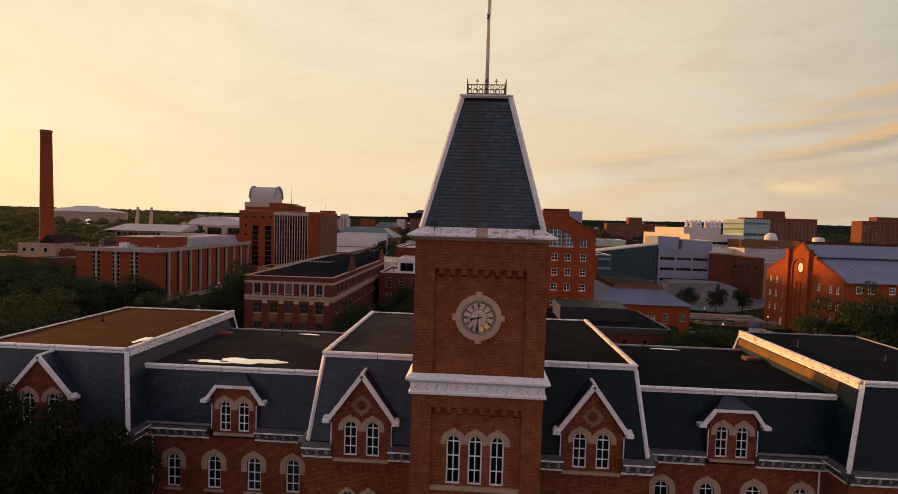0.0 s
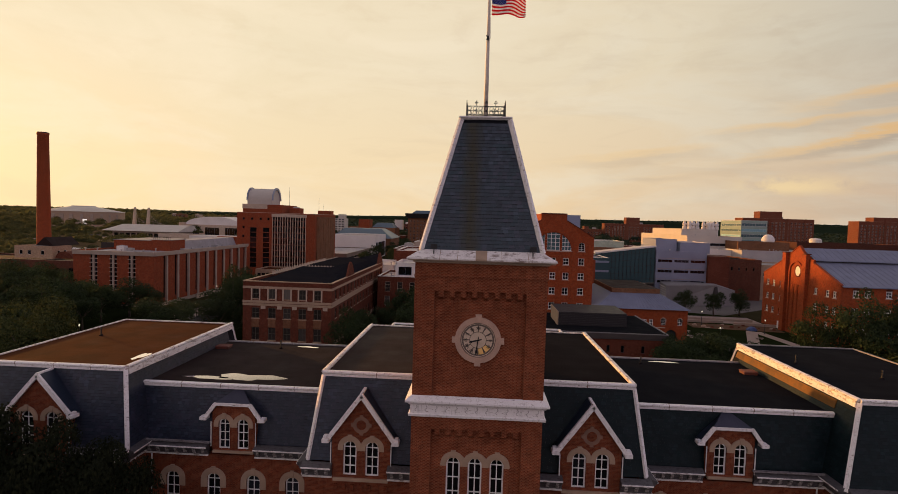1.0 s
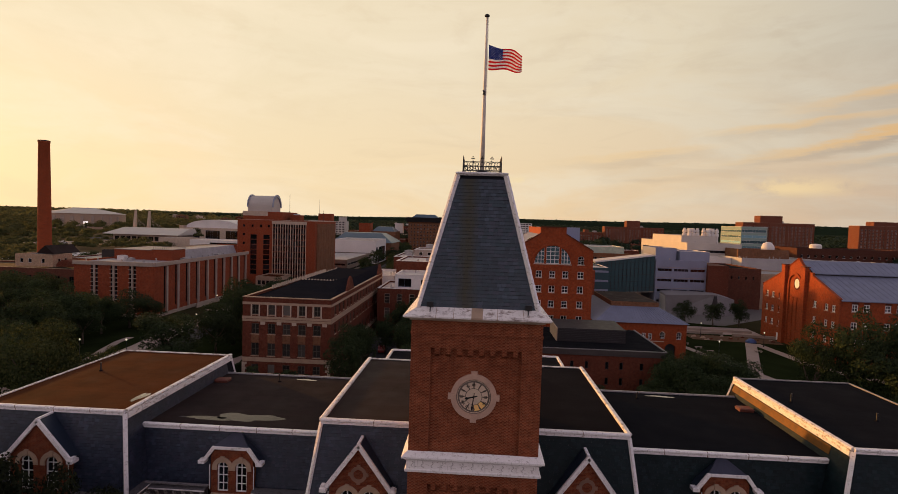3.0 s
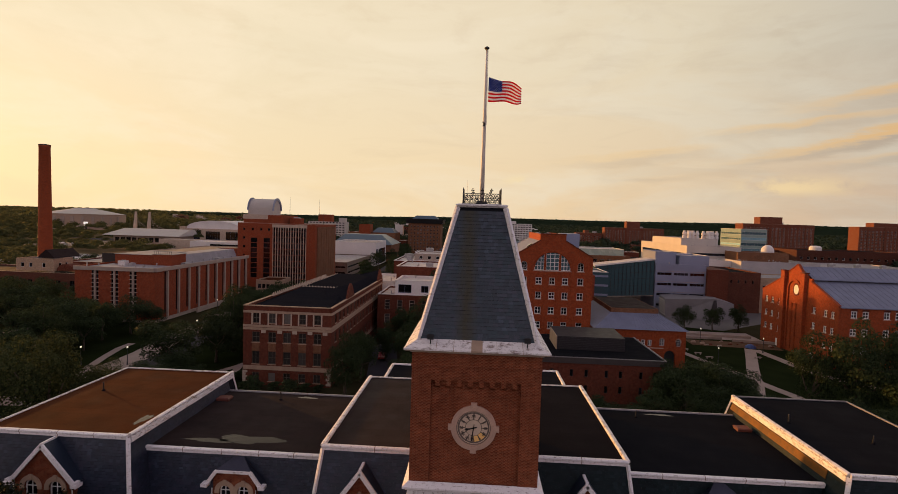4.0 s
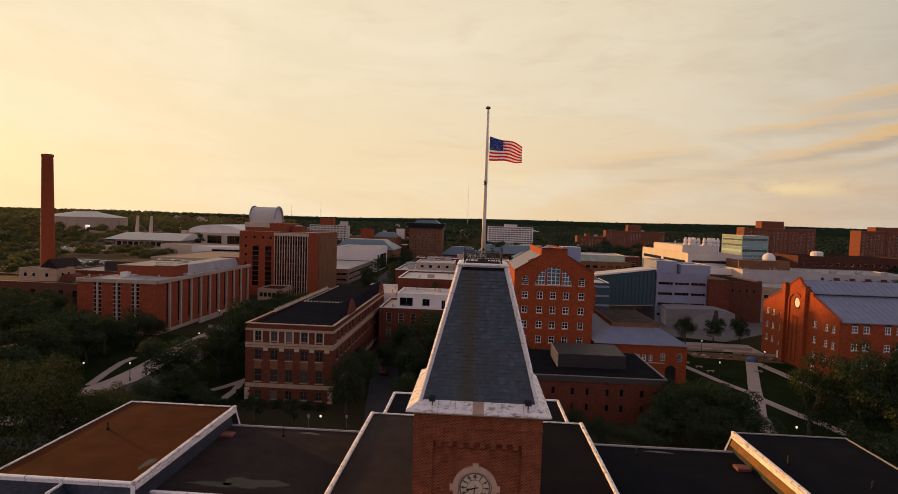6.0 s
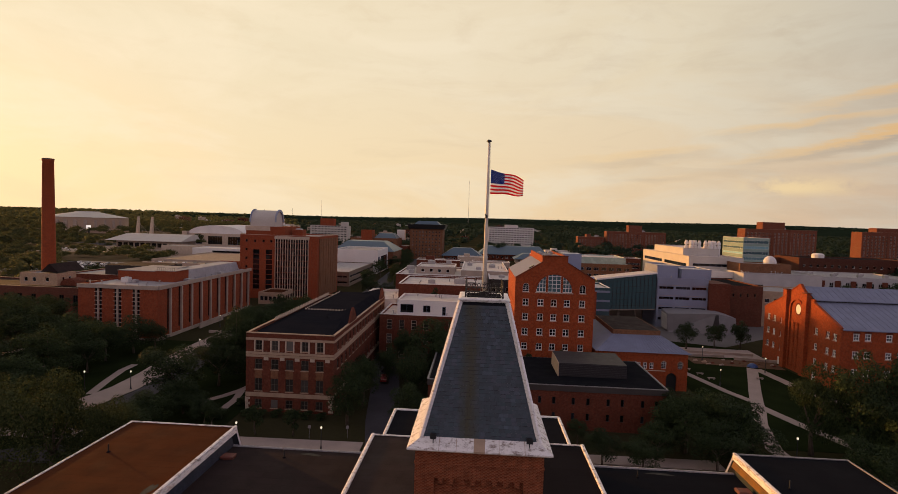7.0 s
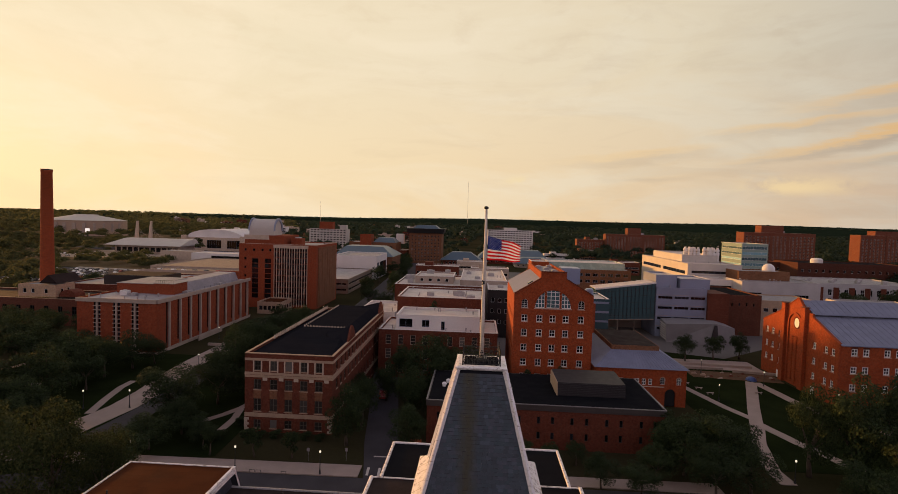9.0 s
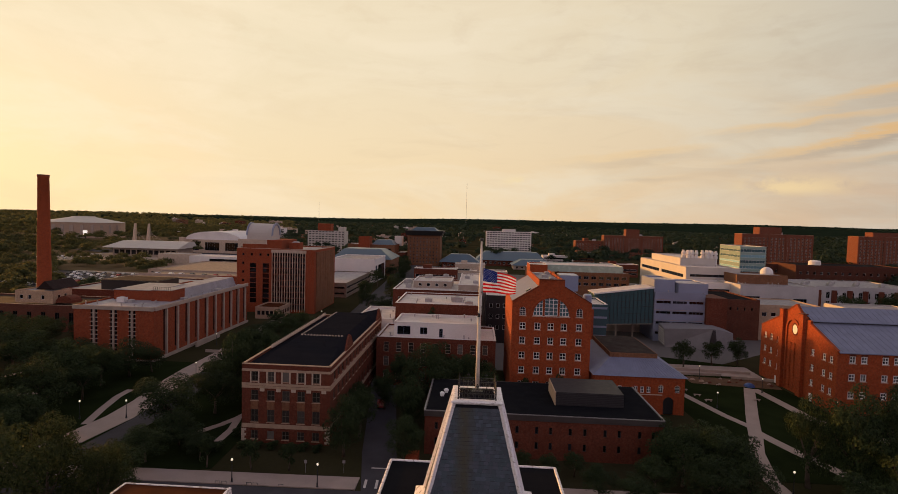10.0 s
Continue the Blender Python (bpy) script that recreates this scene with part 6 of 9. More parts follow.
part("gable_roof", Shape().hull([(-164, 155, 14.5), (-157, 155, 14.5), (-157, 168, 14.5), (-164, 168, 14.5)], [(-160.6, 155, 17.6), (-160.4, 155, 17.6), (-160.4, 168, 17.6), (-160.6, 168, 17.6)]), DECK_P, th)
for k in range(1):
    xs = -153.8
    pts = [(xs + 3.2 - 3.2 * math.cos(math.pi * i / 10), 10.2 + 2.6 * math.sin(math.pi * i / 10)) for i in range(11)]
    part("shed_vault", Shape().hull([(x, 152, z) for x, z in pts], [(x, 157, z) for x, z in pts]), BRICK_D, th)

# gabled six-storey brick hall with the great arched window
th = thing("great_arch_hall", (18.3, 95.5, 0), "tall orange brick gabled hall with a great arched window", "building")
X0, X1, Y0, Y1 = 8.9, 28.0, 96.4, 125.0
cols = (11.55, 15.15, 18.35, 21.5, 25.15)
ops = grid([x for x in cols], (18.3, 14.75, 11.1, 7.5, 3.9), 1.45, 1.7)
rects = [[(a, b), (c, b), (c, d), (a, d)] for a, b, c, d in ops]
arch_small = [[(x + u, 21.7 + z) for u, z in arch_ring(1.5, 2.1, 8)] for x in (11.5, 25.15)]
big = [(18.35 + 4.35 * math.cos(math.pi * i / 24), 21.75 + 4.35 * math.sin(math.pi * i / 24)) for i in range(25)]
outer = [(X0, 0), (X1, 0), (X1, 25.0), (21.4, 28.9), (21.4, 30.5), (15.25, 30.5), (15.25, 28.9), (X0, 25.0)]
s = Shape().holed(outer, rects + arch_small + [big], lambda u, z, d: (u, Y0 + d, z), 0.5)
part("front_wall", s, BRICK_O, th)
sl = [(u, a, u2, b) for u, a, u2, b in grid(spread(1.5, 28, 6), (18.3, 14.75, 11.1, 7.5), 1.3, 1.7)]
s = Shape()
facade(s, (X0, Y1), (X0, Y0 + 0.5), 0, 25.0, sl)
facade(s, (X1, Y0 + 0.5), (X1, Y1), 0, 25.0, ())
facade(s, (X1, Y1), (X0, Y1), 0, 25.0, ())
s.hull([(X0, Y1, 25), (X1, Y1, 25), (21.4, Y1, 28.9), (15.25, Y1, 28.9)], [(X0, Y1 - 0.4, 25), (X1, Y1 - 0.4, 25), (21.4, Y1 - 0.4, 28.9), (15.25, Y1 - 0.4, 28.9)])
part("side_wall", s, BRICK_O, th)
fill(th, (0, Y0), (1, Y0), ops, 2, 2, deep=0.22, sill=STONE_L, bar=0.1)
fill(th, (X0, Y1), (X0, Y0), sl, 2, 2, bar=0.1)
for x in (11.5, 25.15):
    sash(th, x, Y0, 21.7, 1.5, 2.1, 1.0, 0, 0, 0.22)
    part("arch_sill", Shape().box(x - 0.9, Y0 - 0.12, 21.52, x + 0.9, Y0 + 0.1, 21.7), STONE_L, th)
part("arch_pane", Shape().holed(big, [], lambda u, z, d: (u, Y0 + 0.32 + d, z), 0.02), GLASS_C, th)
for a, b in ((-4.25, -2.05), (-1.55, 1.55), (2.05, 4.25)):
    s = Shape()
    n = 3
    for i in range(n + 1):
        x = a + (b - a) * i / n
        top = math.sqrt(max(0.05, 4.3 ** 2 - x * x))
        s.box(18.35 + x - 0.07, Y0 + 0.18, 21.75, 18.35 + x + 0.07, Y0 + 0.30, 21.75 + top)
    for j in range(5):
        z = j * 0.95
        lim = math.sqrt(max(0.01, 4.25 ** 2 - z * z))
        lo, hi = max(a, -lim), min(b, lim)
        if hi > lo:
            s.box(18.35 + lo, Y0 + 0.17, 21.75 + z, 18.35 + hi, Y0 + 0.31, 21.87 + z)
    part("arch_sash", s, WHITE, th)
for x in (-1.8, 1.8):
    part("arch_pier", Shape().box(18.35 + x - 0.25, Y0 + 0.05, 21.75, 18.35 + x + 0.25, Y0 + 0.45, 21.75 + 3.9), BRICK_O, th)
for i in range(24):
    a0, a1 = math.pi * i / 24 + 0.01, math.pi * (i + 1) / 24 - 0.01
    f = [(r * math.cos(a), r * math.sin(a)) for r, a in ((4.38, a0), (4.9, a0), (4.9, a1), (4.38, a1))]
    part("voussoir", Shape().hull([(18.35 + p, Y0 - 0.1, 21.75 + q) for p, q in f], [(18.35 + p, Y0 + 0.02, 21.75 + q) for p, q in f]), BRICK_O, th)
part("arch_sill", Shape().box(13.8, Y0 - 0.15, 21.5, 22.9, Y0 + 0.2, 21.72), STONE_L, th)
for x in (13.35, 16.75, 19.95, 23.35):
    part("pilaster", Shape().box(x - 0.4, Y0 - 0.14, 3, x + 0.4, Y0 + 0.02, 21.3), BRICK_O, th)
for (xa, za), (xb, zb) in (((X0, 25.0), (15.25, 28.9)), ((21.4, 28.9), (X1, 25.0)), ((15.25, 30.5), (21.4, 30.5))):
    part("coping", Shape().bar((xa, Y0 + 0.2, za + 0.1), (xb, Y0 + 0.2, zb + 0.1), 0.8, 0.22), BRICK_D, th)
for xa, xb in ((X0, 15.25), (X1, 21.4)):
    s = Shape().hull([(xa, Y0 + 0.5, 24.9), (xb, Y0 + 0.5, 28.7), (xb, Y1, 28.7), (xa, Y1, 24.9)], [(xa, Y0 + 0.5, 25.05), (xb, Y0 + 0.5, 28.85), (xb, Y1, 28.85), (xa, Y1, 25.05)])
    part("roof_slope", s, METAL_R, th)
part("monitor", Shape().box(15.25, Y0 + 0.5, 28.5, 21.4, Y1 - 0.5, 29.75), DECK_G, th)
part("monitor_wall", Shape().box(15.2, Y0 + 0.5, 28.5, 15.5, Y1, 30.5).box(21.15, Y0 + 0.5, 28.5, 21.45, Y1, 30.5), BRICK_O, th)
part("skylight", Shape().hull([(12.38, 99, 27.15), (13.6, 99, 27.85), (13.6, 100.6, 27.85), (12.4, 100.6, 27.15)],
                              [(12.3, 99, 27.35), (13.5, 99, 28.05), (13.5, 100.6, 28.05), (12.3, 100.6, 27.35)]), GLASS, th)
part("stair_house", Shape().box(22.2, 109, 26.4, 27.0, 115, 30.6), PANEL, th)
for x, y in ((17.0, 101), (19.4, 104), (18.2, 110), (16.8, 116), (20.0, 119)):
    gear(x, y, 29.75, 1.4, 1.6, 0.7)

# low block with the black flat roof
LOUVRE = plain("grey_louvre_metal", (0.034, 0.031, 0.034), 0.6, 0.8, 10, 0.2, spec=0.2)
th = thing("black_roofed_block", (13, 66, 0), "low red brick block with a black flat roof", "building")
us = [x + 9.0 for x in (-6.8, -4.3, -0.6, 2.0, 5.8, 8.35, 12.0, 14.6, 18.2, 20.9, 24.6, 27.2, 30.9, 33.4)]
block(th, -9.0, 66, 35.2, 86, 0, 7.45, BRICK_D, DECK_S, grid(us, (4.8, 1.9), 0.62, 1.35), (), grid(spread(2, 18, 6), (4.8, 1.9), 0.6, 1.35), None, nx=1, nz=1, fmat=BLACK, parapet=0.0)
part("fascia", Shape().box(-9.15, 65.85, 7.3, 35.35, 86.15, 8.35), plain("dark_metal_fascia", (0.05, 0.042, 0.04), 0.5, 0.6, 9, 0.2), th)
part("roof_membrane", Shape().box(-8.8, 66.2, 8.35, 35.0, 85.8, 8.40), DECK, th)
part("roof_edge", Shape().along([(0, 0), (0.12, 0), (0.12, 0.14), (0, 0.14)], (-9.15, 66.0, 8.35), (35.35, 66.0, 8.35)).box(-9.2, 66.1, 8.35, -9.0, 86, 8.5).box(35.2, 66.1, 8.35, 35.4, 86, 8.5), SILVER, th)
part("plant_room", Shape().hull([(16.3, 72.0, 8.4), (29.5, 72.0, 8.4), (29.5, 81, 8.4), (16.3, 81, 8.4)], [(16.3, 72.2, 10.95), (29.5, 72.2, 10.95), (29.5, 81, 11.2), (16.3, 81, 11.2)]), LOUVRE, th)
for i in range(7):
    part("louvre", Shape().box(16.35, 71.93 + 0.028 * i, 8.62 + 0.34 * i, 29.45, 72.12 + 0.028 * i, 8.74 + 0.34 * i), LOUVRE, th)
part("plant_room_edge", Shape().box(16.08, 71.9, 8.4, 16.28, 81, 11.0), STONE, th)
for x, y in ((-6.3, 74.5), (-5.6, 76.8)):
    f = thing("roof_fan", (x, y, 8.4), "white mushroom exhaust fan on the black roof", "exhaust fan", "roof fans")
    part("curb", Shape().box(x - 0.35, y - 0.35, 8.4, x + 0.35, y + 0.35, 8.7), WHITE, f)
    part("cowl", Shape().lathe([(0.3, 0.3), (0.5, 0.35), (0.5, 0.6), (0.3, 0.8), (0.0, 0.82)], (x, y, 8.4), 14), WHITE, f)

# hip-roofed annexe with arched entry
th = thing("hip_roofed_annexe", (40, 93, 0), "orange brick annexe with a blue-grey metal hip roof", "building")
X0, X1, Y0, Y1 = 28.6, 49.5, 93.0, 124.0
tri = grid([x - X0 for x in (31.5, 33.0, 34.5, 38.2, 39.7, 41.2)], (5.0,), 0.9, 1.5)
door = [(45.9 + u, 0 + z) for u, z in arch_ring(2.5, 4.2)]
s = Shape().holed([(X0, 0), (X1, 0), (X1, 8.9), (X0, 8.9)], [[(X0 + a, b), (X0 + c, b), (X0 + c, d), (X0 + a, d)] for a, b, c, d in tri] + [door] + [[(x + u, 5.2 + z) for u, z in arch_ring(1.1, 1.7)] for x in (44.0, 47.8)],
                  lambda u, z, d: (u, Y0 + d, z), 0.5)
part("front_wall", s, BRICK_O, th)
s = Shape()
facade(s, (X1, Y0 + 0.5), (X1, Y1), 0, 8.9)
facade(s, (X1, Y1), (X0, Y1), 0, 8.9)
facade(s, (X0, Y1), (X0, Y0 + 0.5), 0, 8.9)
part("side_wall", s, BRICK_O, th)
fill(th, (X0, Y0), (X1, Y0), tri, 2, 2, bar=0.1)
for x in (44.0, 47.8):
    sash(th, x, Y0, 5.2, 1.1, 1.7, 1.0, 0.15, 0.2, 0.2)
part("door_leaf", Shape().holed([(45.9 + u, z) for u, z in arch_ring(2.4, 4.1)], [], lambda u, z, d: (u, Y0 + 0.4 + d, z), 0.06), BLACK, th)
part("stone_string", Shape().box(X0 - 0.05, Y0 - 0.1, 4.55, 44.4, Y0, 4.75), STONE_L, th)
s = Shape().hull([(X0 - 0.6, Y0 - 0.6, 8.9), (X1 + 0.6, Y0 - 0.6, 8.9), (X1 + 0.6, Y1 + 0.6, 8.9), (X0 - 0.6, Y1 + 0.6, 8.9)], [(33.6, 99.0, 11.9), (44.7, 99.0, 11.9), (44.7, 118, 11.9), (33.6, 118, 11.9)])
part("hip_roof", s, METAL_R, th)
for i in range(26):
    x = X0 + i * 0.84
    t = min(max((x - X0) / (X1 - X0), 0), 1)
    part("roof_seam", Shape().bar((x, Y0 - 0.58, 8.95), (33.6 + 11.1 * t, 99.0, 11.95), 0.06, 0.1), METAL_R, th)
part("roof_well", Shape().box(33.4, 98.8, 11.75, 44.9, 118.4, 12.9), BRICK_N, th)
part("roof_well_top", Shape().box(33.7, 99.1, 12.9, 44.6, 118.1, 12.95), DECK_P, th)

# big gabled brick hall with the metal roof
th = thing("gabled_field_hall", (88, 98, 0), "orange brick hall with a stepped gable, white roundel and metal roof", "building")
GX, GA, GB, GP, GE = 87.2, 98.5, 132.0, 115.3, 15.35
prof = [(GA, 0), (GB, 0), (GB, GE), (121.5, 20.2), (121.5, 21.9), (119.8, 21.9), (119.8, 21.5), (GP, 24.1), (112.6, 21.5), (110.9, 21.5), (110.9, 20.85), (109.1, 20.85), (109.1, 19.9), (GA, GE)]
low_w = [(y - 0.7, z, y + 0.7, z + 1.7) for y in (129.6, 126.6, 122.9, 107.7, 103.2, 100.6) for z in (12.05, 8.05, 4.15)]
s = Shape().holed([(GB - y, z) for y, z in prof], [[(GB - c, b), (GB - a, b), (GB - a, d), (GB - c, d)] for a, b, c, d in low_w], lambda u, z, d: (GX + d, GB - u, z), 0.5)
part("gable_wall", s, BRICK_O, th)
fill(th, (GX, GB), (GX, GA), [(GB - c, b, GB - a, d) for a, b, c, d in low_w], 2, 2, deep=0.25, bar=0.16, sill=STONE_L)
for y0, y1, top in ((119.8, 121.5, 22.0), (110.9, 112.6, 22.0)):
    part("pilaster", Shape().box(GX - 0.9, y0, 0, GX - 0.002, y1, top), BRICK_O, th)
    part("pilaster_cap", Shape().box(GX - 1.0, y0 - 0.1, top, GX + 0.4, y1 + 0.1, top + 0.25), BRICK_D, th)


def blind_arch(yc, r, top, w, proud):
    """A raised brick band round a shallow arched panel on the gable."""
    ring_y = lambda q: [(yc + q, 1.0)] + [(yc + q * math.cos(math.pi * k / 14), top - r + q * math.sin(math.pi * k / 14)) for k in range(15)] + [(yc - q, 1.0)]
    q = ring_y(r) + ring_y(r - w)[::-1]
    return Shape().hull([(GX - proud, y, z) for y, z in q], [(GX - 0.002, y, z) for y, z in q])


part("blind_arch", blind_arch(GP + 0.9, 3.0, 20.1, 0.5, 0.34), BRICK_O, th)
for yc in (GP - 0.9, GP + 0.9, GP + 2.7):
    part("blind_arch", blind_arch(yc, 0.85, 13.8, 0.22, 0.16), BRICK_O, th)
circ = lambda r: [(GP + 0.1 + r * 0.92 * math.cos(2 * math.pi * k / 24), 17.3 + r * 1.1 * math.sin(2 * math.pi * k / 24)) for k in range(24)]
part("roundel_ring", Shape().holed(circ(1.55), [circ(1.2)], lambda u, z, d: (GX - 0.14 + d, u, z), 0.14), BRICK_D, th)
part("roundel", Shape().hull([(GX - 0.08, y, z) for y, z in circ(1.2)], [(GX, y, z) for y, z in circ(1.2)]), WHITE, th, "white oval panel")
for y, z in ((107.6, 2.2), (123.2, 2.2)):
    part("door", Shape().box(GX - 0.06, y - 0.6, 0.05, GX - 0.004, y + 0.6, z), WHITE, th, "small white side door")
fu = [3.6 + 7.6 * (i // 2) + 2.7 * (i % 2) for i in range(16)]
fr = grid(fu, (12.6, 8.3, 4.0), 1.5, 1.75)
s = Shape()
facade(s, (GX + 0.5, GA), (160, GA), 0, 15.2, [(a - 0.5, b, c - 0.5, d) for a, b, c, d in fr])
facade(s, (160, GA), (160, GB), 0, 15.2)
facade(s, (160, GB), (GX + 0.5, GB), 0, 15.2)
part("side_wall", s, BRICK_O, th, fix=False)
# Black box standing in for the hall's dim rooms.
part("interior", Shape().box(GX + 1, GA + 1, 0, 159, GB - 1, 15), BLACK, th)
fill(th, (GX, GA), (160, GA), fr, 2, 2, bar=0.16, sill=STONE_L)
fan = Shape().holed([(0.86 * math.cos(math.pi * k / 10), 0.62 * math.sin(math.pi * k / 10)) for k in range(11)], [], lambda u, z, d: (u, d - 0.03, z), 0.06)
fan_me = fan.mesh("window_head", [BRICK_D])
fix_normals(fan_me)
for u in fu:
    shared("window_head", fan_me, th, (GX + u, GA, 14.36))
for sg in (-1, 1):
    edge = GA - 0.5 if sg < 0 else GB + 0.5
    brk = GP + sg * 5.3
    s = Shape().hull([(GX + 0.3, edge, 15.0), (GX + 0.3, brk, 20.0), (160, brk, 20.0), (160, edge, 15.0)], [(GX + 0.3, edge, 15.2), (GX + 0.3, brk, 20.2), (160, brk, 20.2), (160, edge, 15.2)])
    part("roof_slope", s, METAL_R, th)
    up = GP + sg * 5.9
    s = Shape().hull([(GX + 0.6, up, 20.5), (GX + 0.6, GP, 23.45), (160, GP, 23.45), (160, up, 20.5)], [(GX + 0.6, up, 20.7), (GX + 0.6, GP, 23.65), (160, GP, 23.65), (160, up, 20.7)])
    part("monitor_slope", s, METAL_R, th)
    # Black strip in the roof step: its shadow is put into the colour.
    part("monitor_louvre", Shape().box(GX + 0.6, min(brk, brk - sg * 0.3), 19.6, 160, max(brk, brk - sg * 0.3), 20.75), BLACK, th)
for i in range(46):
    x = GX + 1.2 + i * 1.55
    part("roof_seam", Shape().bar((x, GA - 0.45, 15.25), (x, GP - 5.3, 20.25), 0.05, 0.05), METAL_R, th)
    part("roof_seam", Shape().bar((x, GP - 5.85, 20.75), (x, GP, 23.7), 0.05, 0.05), METAL_R, th)
for (ya, za), (yb, zb) in (((GA, GE), (109.6, 20.1)), ((GB, GE), (121.5, 20.2)), ((119.8, 21.5), (GP, 24.1)), ((112.6, 21.5), (GP, 24.1))):
    part("gable_coping", Shape().bar((GX + 0.2, ya, za + 0.12), (GX + 0.2, yb, zb + 0.12), 0.7, 0.2), BRICK_O, th)

# white-roofed lab range behind the tower
th = thing("lab_range", (-10, 106, 0), "red brick lab range with a set-back pale upper floor", "building")
block(th, -26.0, 106, 5.6, 124, 0, 12.9, BRICK_D, DECK_L, grid(spread(1, 30.5, 9), (9.0, 5.2, 1.4), 1.4, 2.6), grid(spread(1, 17, 5), (9.0, 5.2), 1.2, 2.4), (), WHITE_W, nx=1, nz=3, fmat=STONE_L, gmat=GLASS_B)
block(th, -21.8, 109, 0.8, 122, 12.4, 16.4, WHITE_W, DECK_L, [(0.8, 13.1, 4.4, 15.4), (7.0, 13.3, 9.0, 15.2), (12.2, 12.6, 13.2, 15.0)], [(2, 13.2, 4, 15)], (), WHITE_W, name="upper_wall", nx=2, nz=1, fmat=PANEL)
th = thing("brick_lab_block", (-11, 128, 0), "dark brick lab block with a pale flat roof", "building")
block(th, -24.5, 128, 2.0, 152, 0, 18.6, BRICK_D, DECK_L, grid(spread(1, 25, 8), (12.5,), 1.2, 1.6), (), (), WHITE_W, nx=1, nz=1)
block(th, -36, 124, -24.6, 146, 0, 14.2, WHITE_W, DECK_L, (), (), (), WHITE_W, name="link_wall")
gear(-31, 133, 13.75, 2.2, 2.2, 1.4)
gear(-6, 138, 18.15, 3.4, 2.6, 1.5)
gear(-15, 136, 18.15, 2.2, 2.2, 1.1)
gear(-2, 131.5, 18.15, 2.6, 2.0, 1.2)
th = thing("pale_roofed_labs", (-15, 178, 0), "cluster of pale flat-roofed lab wings with rooftop plant", "building")
block(th, -33, 176, 2, 215, 0, 16.5, BRICK_D, DECK_L, grid(spread(1, 34, 9), (12,), 1.6, 1.6), (), (), WHITE_W, nx=1, nz=1)
block(th, -26, 186, -10, 205, 16, 19.0, CONCRETE, DECK_L, grid(spread(1, 15, 4), (16.8,), 1.4, 1.3), (), (), WHITE_W, name="upper_wall", nx=1, nz=1)
block(th, -7, 180, 12, 230, 0, 18.5, CONCRETE, DECK_L, grid(spread(1, 18, 7), (14.6,), 1.0, 1.8), (), (), WHITE_W, name="wing_wall", nx=1, nz=1)
# Black block in the gap: its shade is put into the wall colour.
block(th, 4, 160, 15, 190, 0, 17.5, BLACK, DECK_L, grid(spread(0.5, 10.5, 4), (13, 9, 5), 1.2, 1.6), (), (), WHITE_W, name="link_wall", nx=1, nz=1)
for x, y, z, w, d, h in ((-20, 190, 19.8, 4, 4, 2.6), (-13, 196, 19.8, 3, 3, 2.2), (-28, 186, 16.1, 3, 3, 2.5), (0, 192, 18.1, 3, 4, 1.8), (6, 205, 18.1, 4, 4, 2.4), (-4, 210, 18.1, 3, 3, 2.0), (9, 172, 17.1, 3, 3, 1.6), (-30, 200, 16.1, 5, 4, 3.2)):
    gear(x, y, z, w * 0.75, d * 0.75, h * 0.55)

# glass and panel science centre
th = thing("panel_science_centre", (78, 174, 0), "pale metal-panelled science centre with strip windows", "building")
strips = [(0.7 + 6.2 * i, 2.7 + 4.0 * k, 6.2 + 6.2 * i, 3.8 + 4.0 * k) for i in range(3) for k in range(4)]
block(th, 69.2, 174, 88.3, 200, 0, 18.9, PANEL, DECK_L, strips, (), (), PANEL, nx=4, nz=1, fmat=PANEL)
block(th, 70.5, 179, 78.6, 195, 18.4, 23.4, PANEL, DECK_L, (), (), (), PANEL, name="upper_wall")
block(th, 79.2, 177, 90.5, 193, 18.4, 22.4, PANEL, DECK_L, (), (), (), WHITE_W, name="upper_wall")
part("stair_tower", Shape().box(88.3, 172.5, 0, 96.0, 186, 17.6), BRICK_D, th)
for k in range(4):
    part("panel_joint", Shape().box(69.2, 173.93, 4.2 + 4 * k, 88.3, 174.0, 4.3 + 4 * k), CONCRETE, th)
th = thing("glass_link", (58, 180, 0), "sloping dark green glass curtain wall with a white roof edge", "building")
s = Shape().hull([(47.2, 177, 5.2), (69.1, 175, 6.6), (69.1, 186, 6.6), (47.2, 188, 5.2)], [(46.9, 177, 17.0), (69.1, 175, 20.4), (69.1, 186, 20.4), (46.9, 188, 17.0)])
part("glass_wall", s, GLASS_C, th)
part("rear_core", Shape().box(52, 190, 0, 69, 196, 16), CONCRETE, th)
for x in (50.0, 56.5, 63.0):
    part("column", Shape().tube([(x, 180, 0), (x, 180, 6.2)], [0.35, 0.35], 10), CONCRETE, th)
for i in range(16):
    t = i / 15
    part("mullion", Shape().box(47.0 + 22.0 * t - 0.06, 176.85 - 2 * t, 5.3 + 1.4 * t, 47.0 + 22.0 * t + 0.06, 177.0 - 2 * t, 17.0 + 3.4 * t), BLACK, th)
for k in range(5):
    part("transom", Shape().bar((47.0, 176.92, 6.6 + 2.3 * k), (69.1, 174.92, 8.2 + 2.6 * k), 0.08), BLACK, th)
part("roof_edge", Shape().bar((46.4, 176.8, 17.2), (69.3, 174.8, 20.7), 0.5, 0.6), WHITE_W, th)
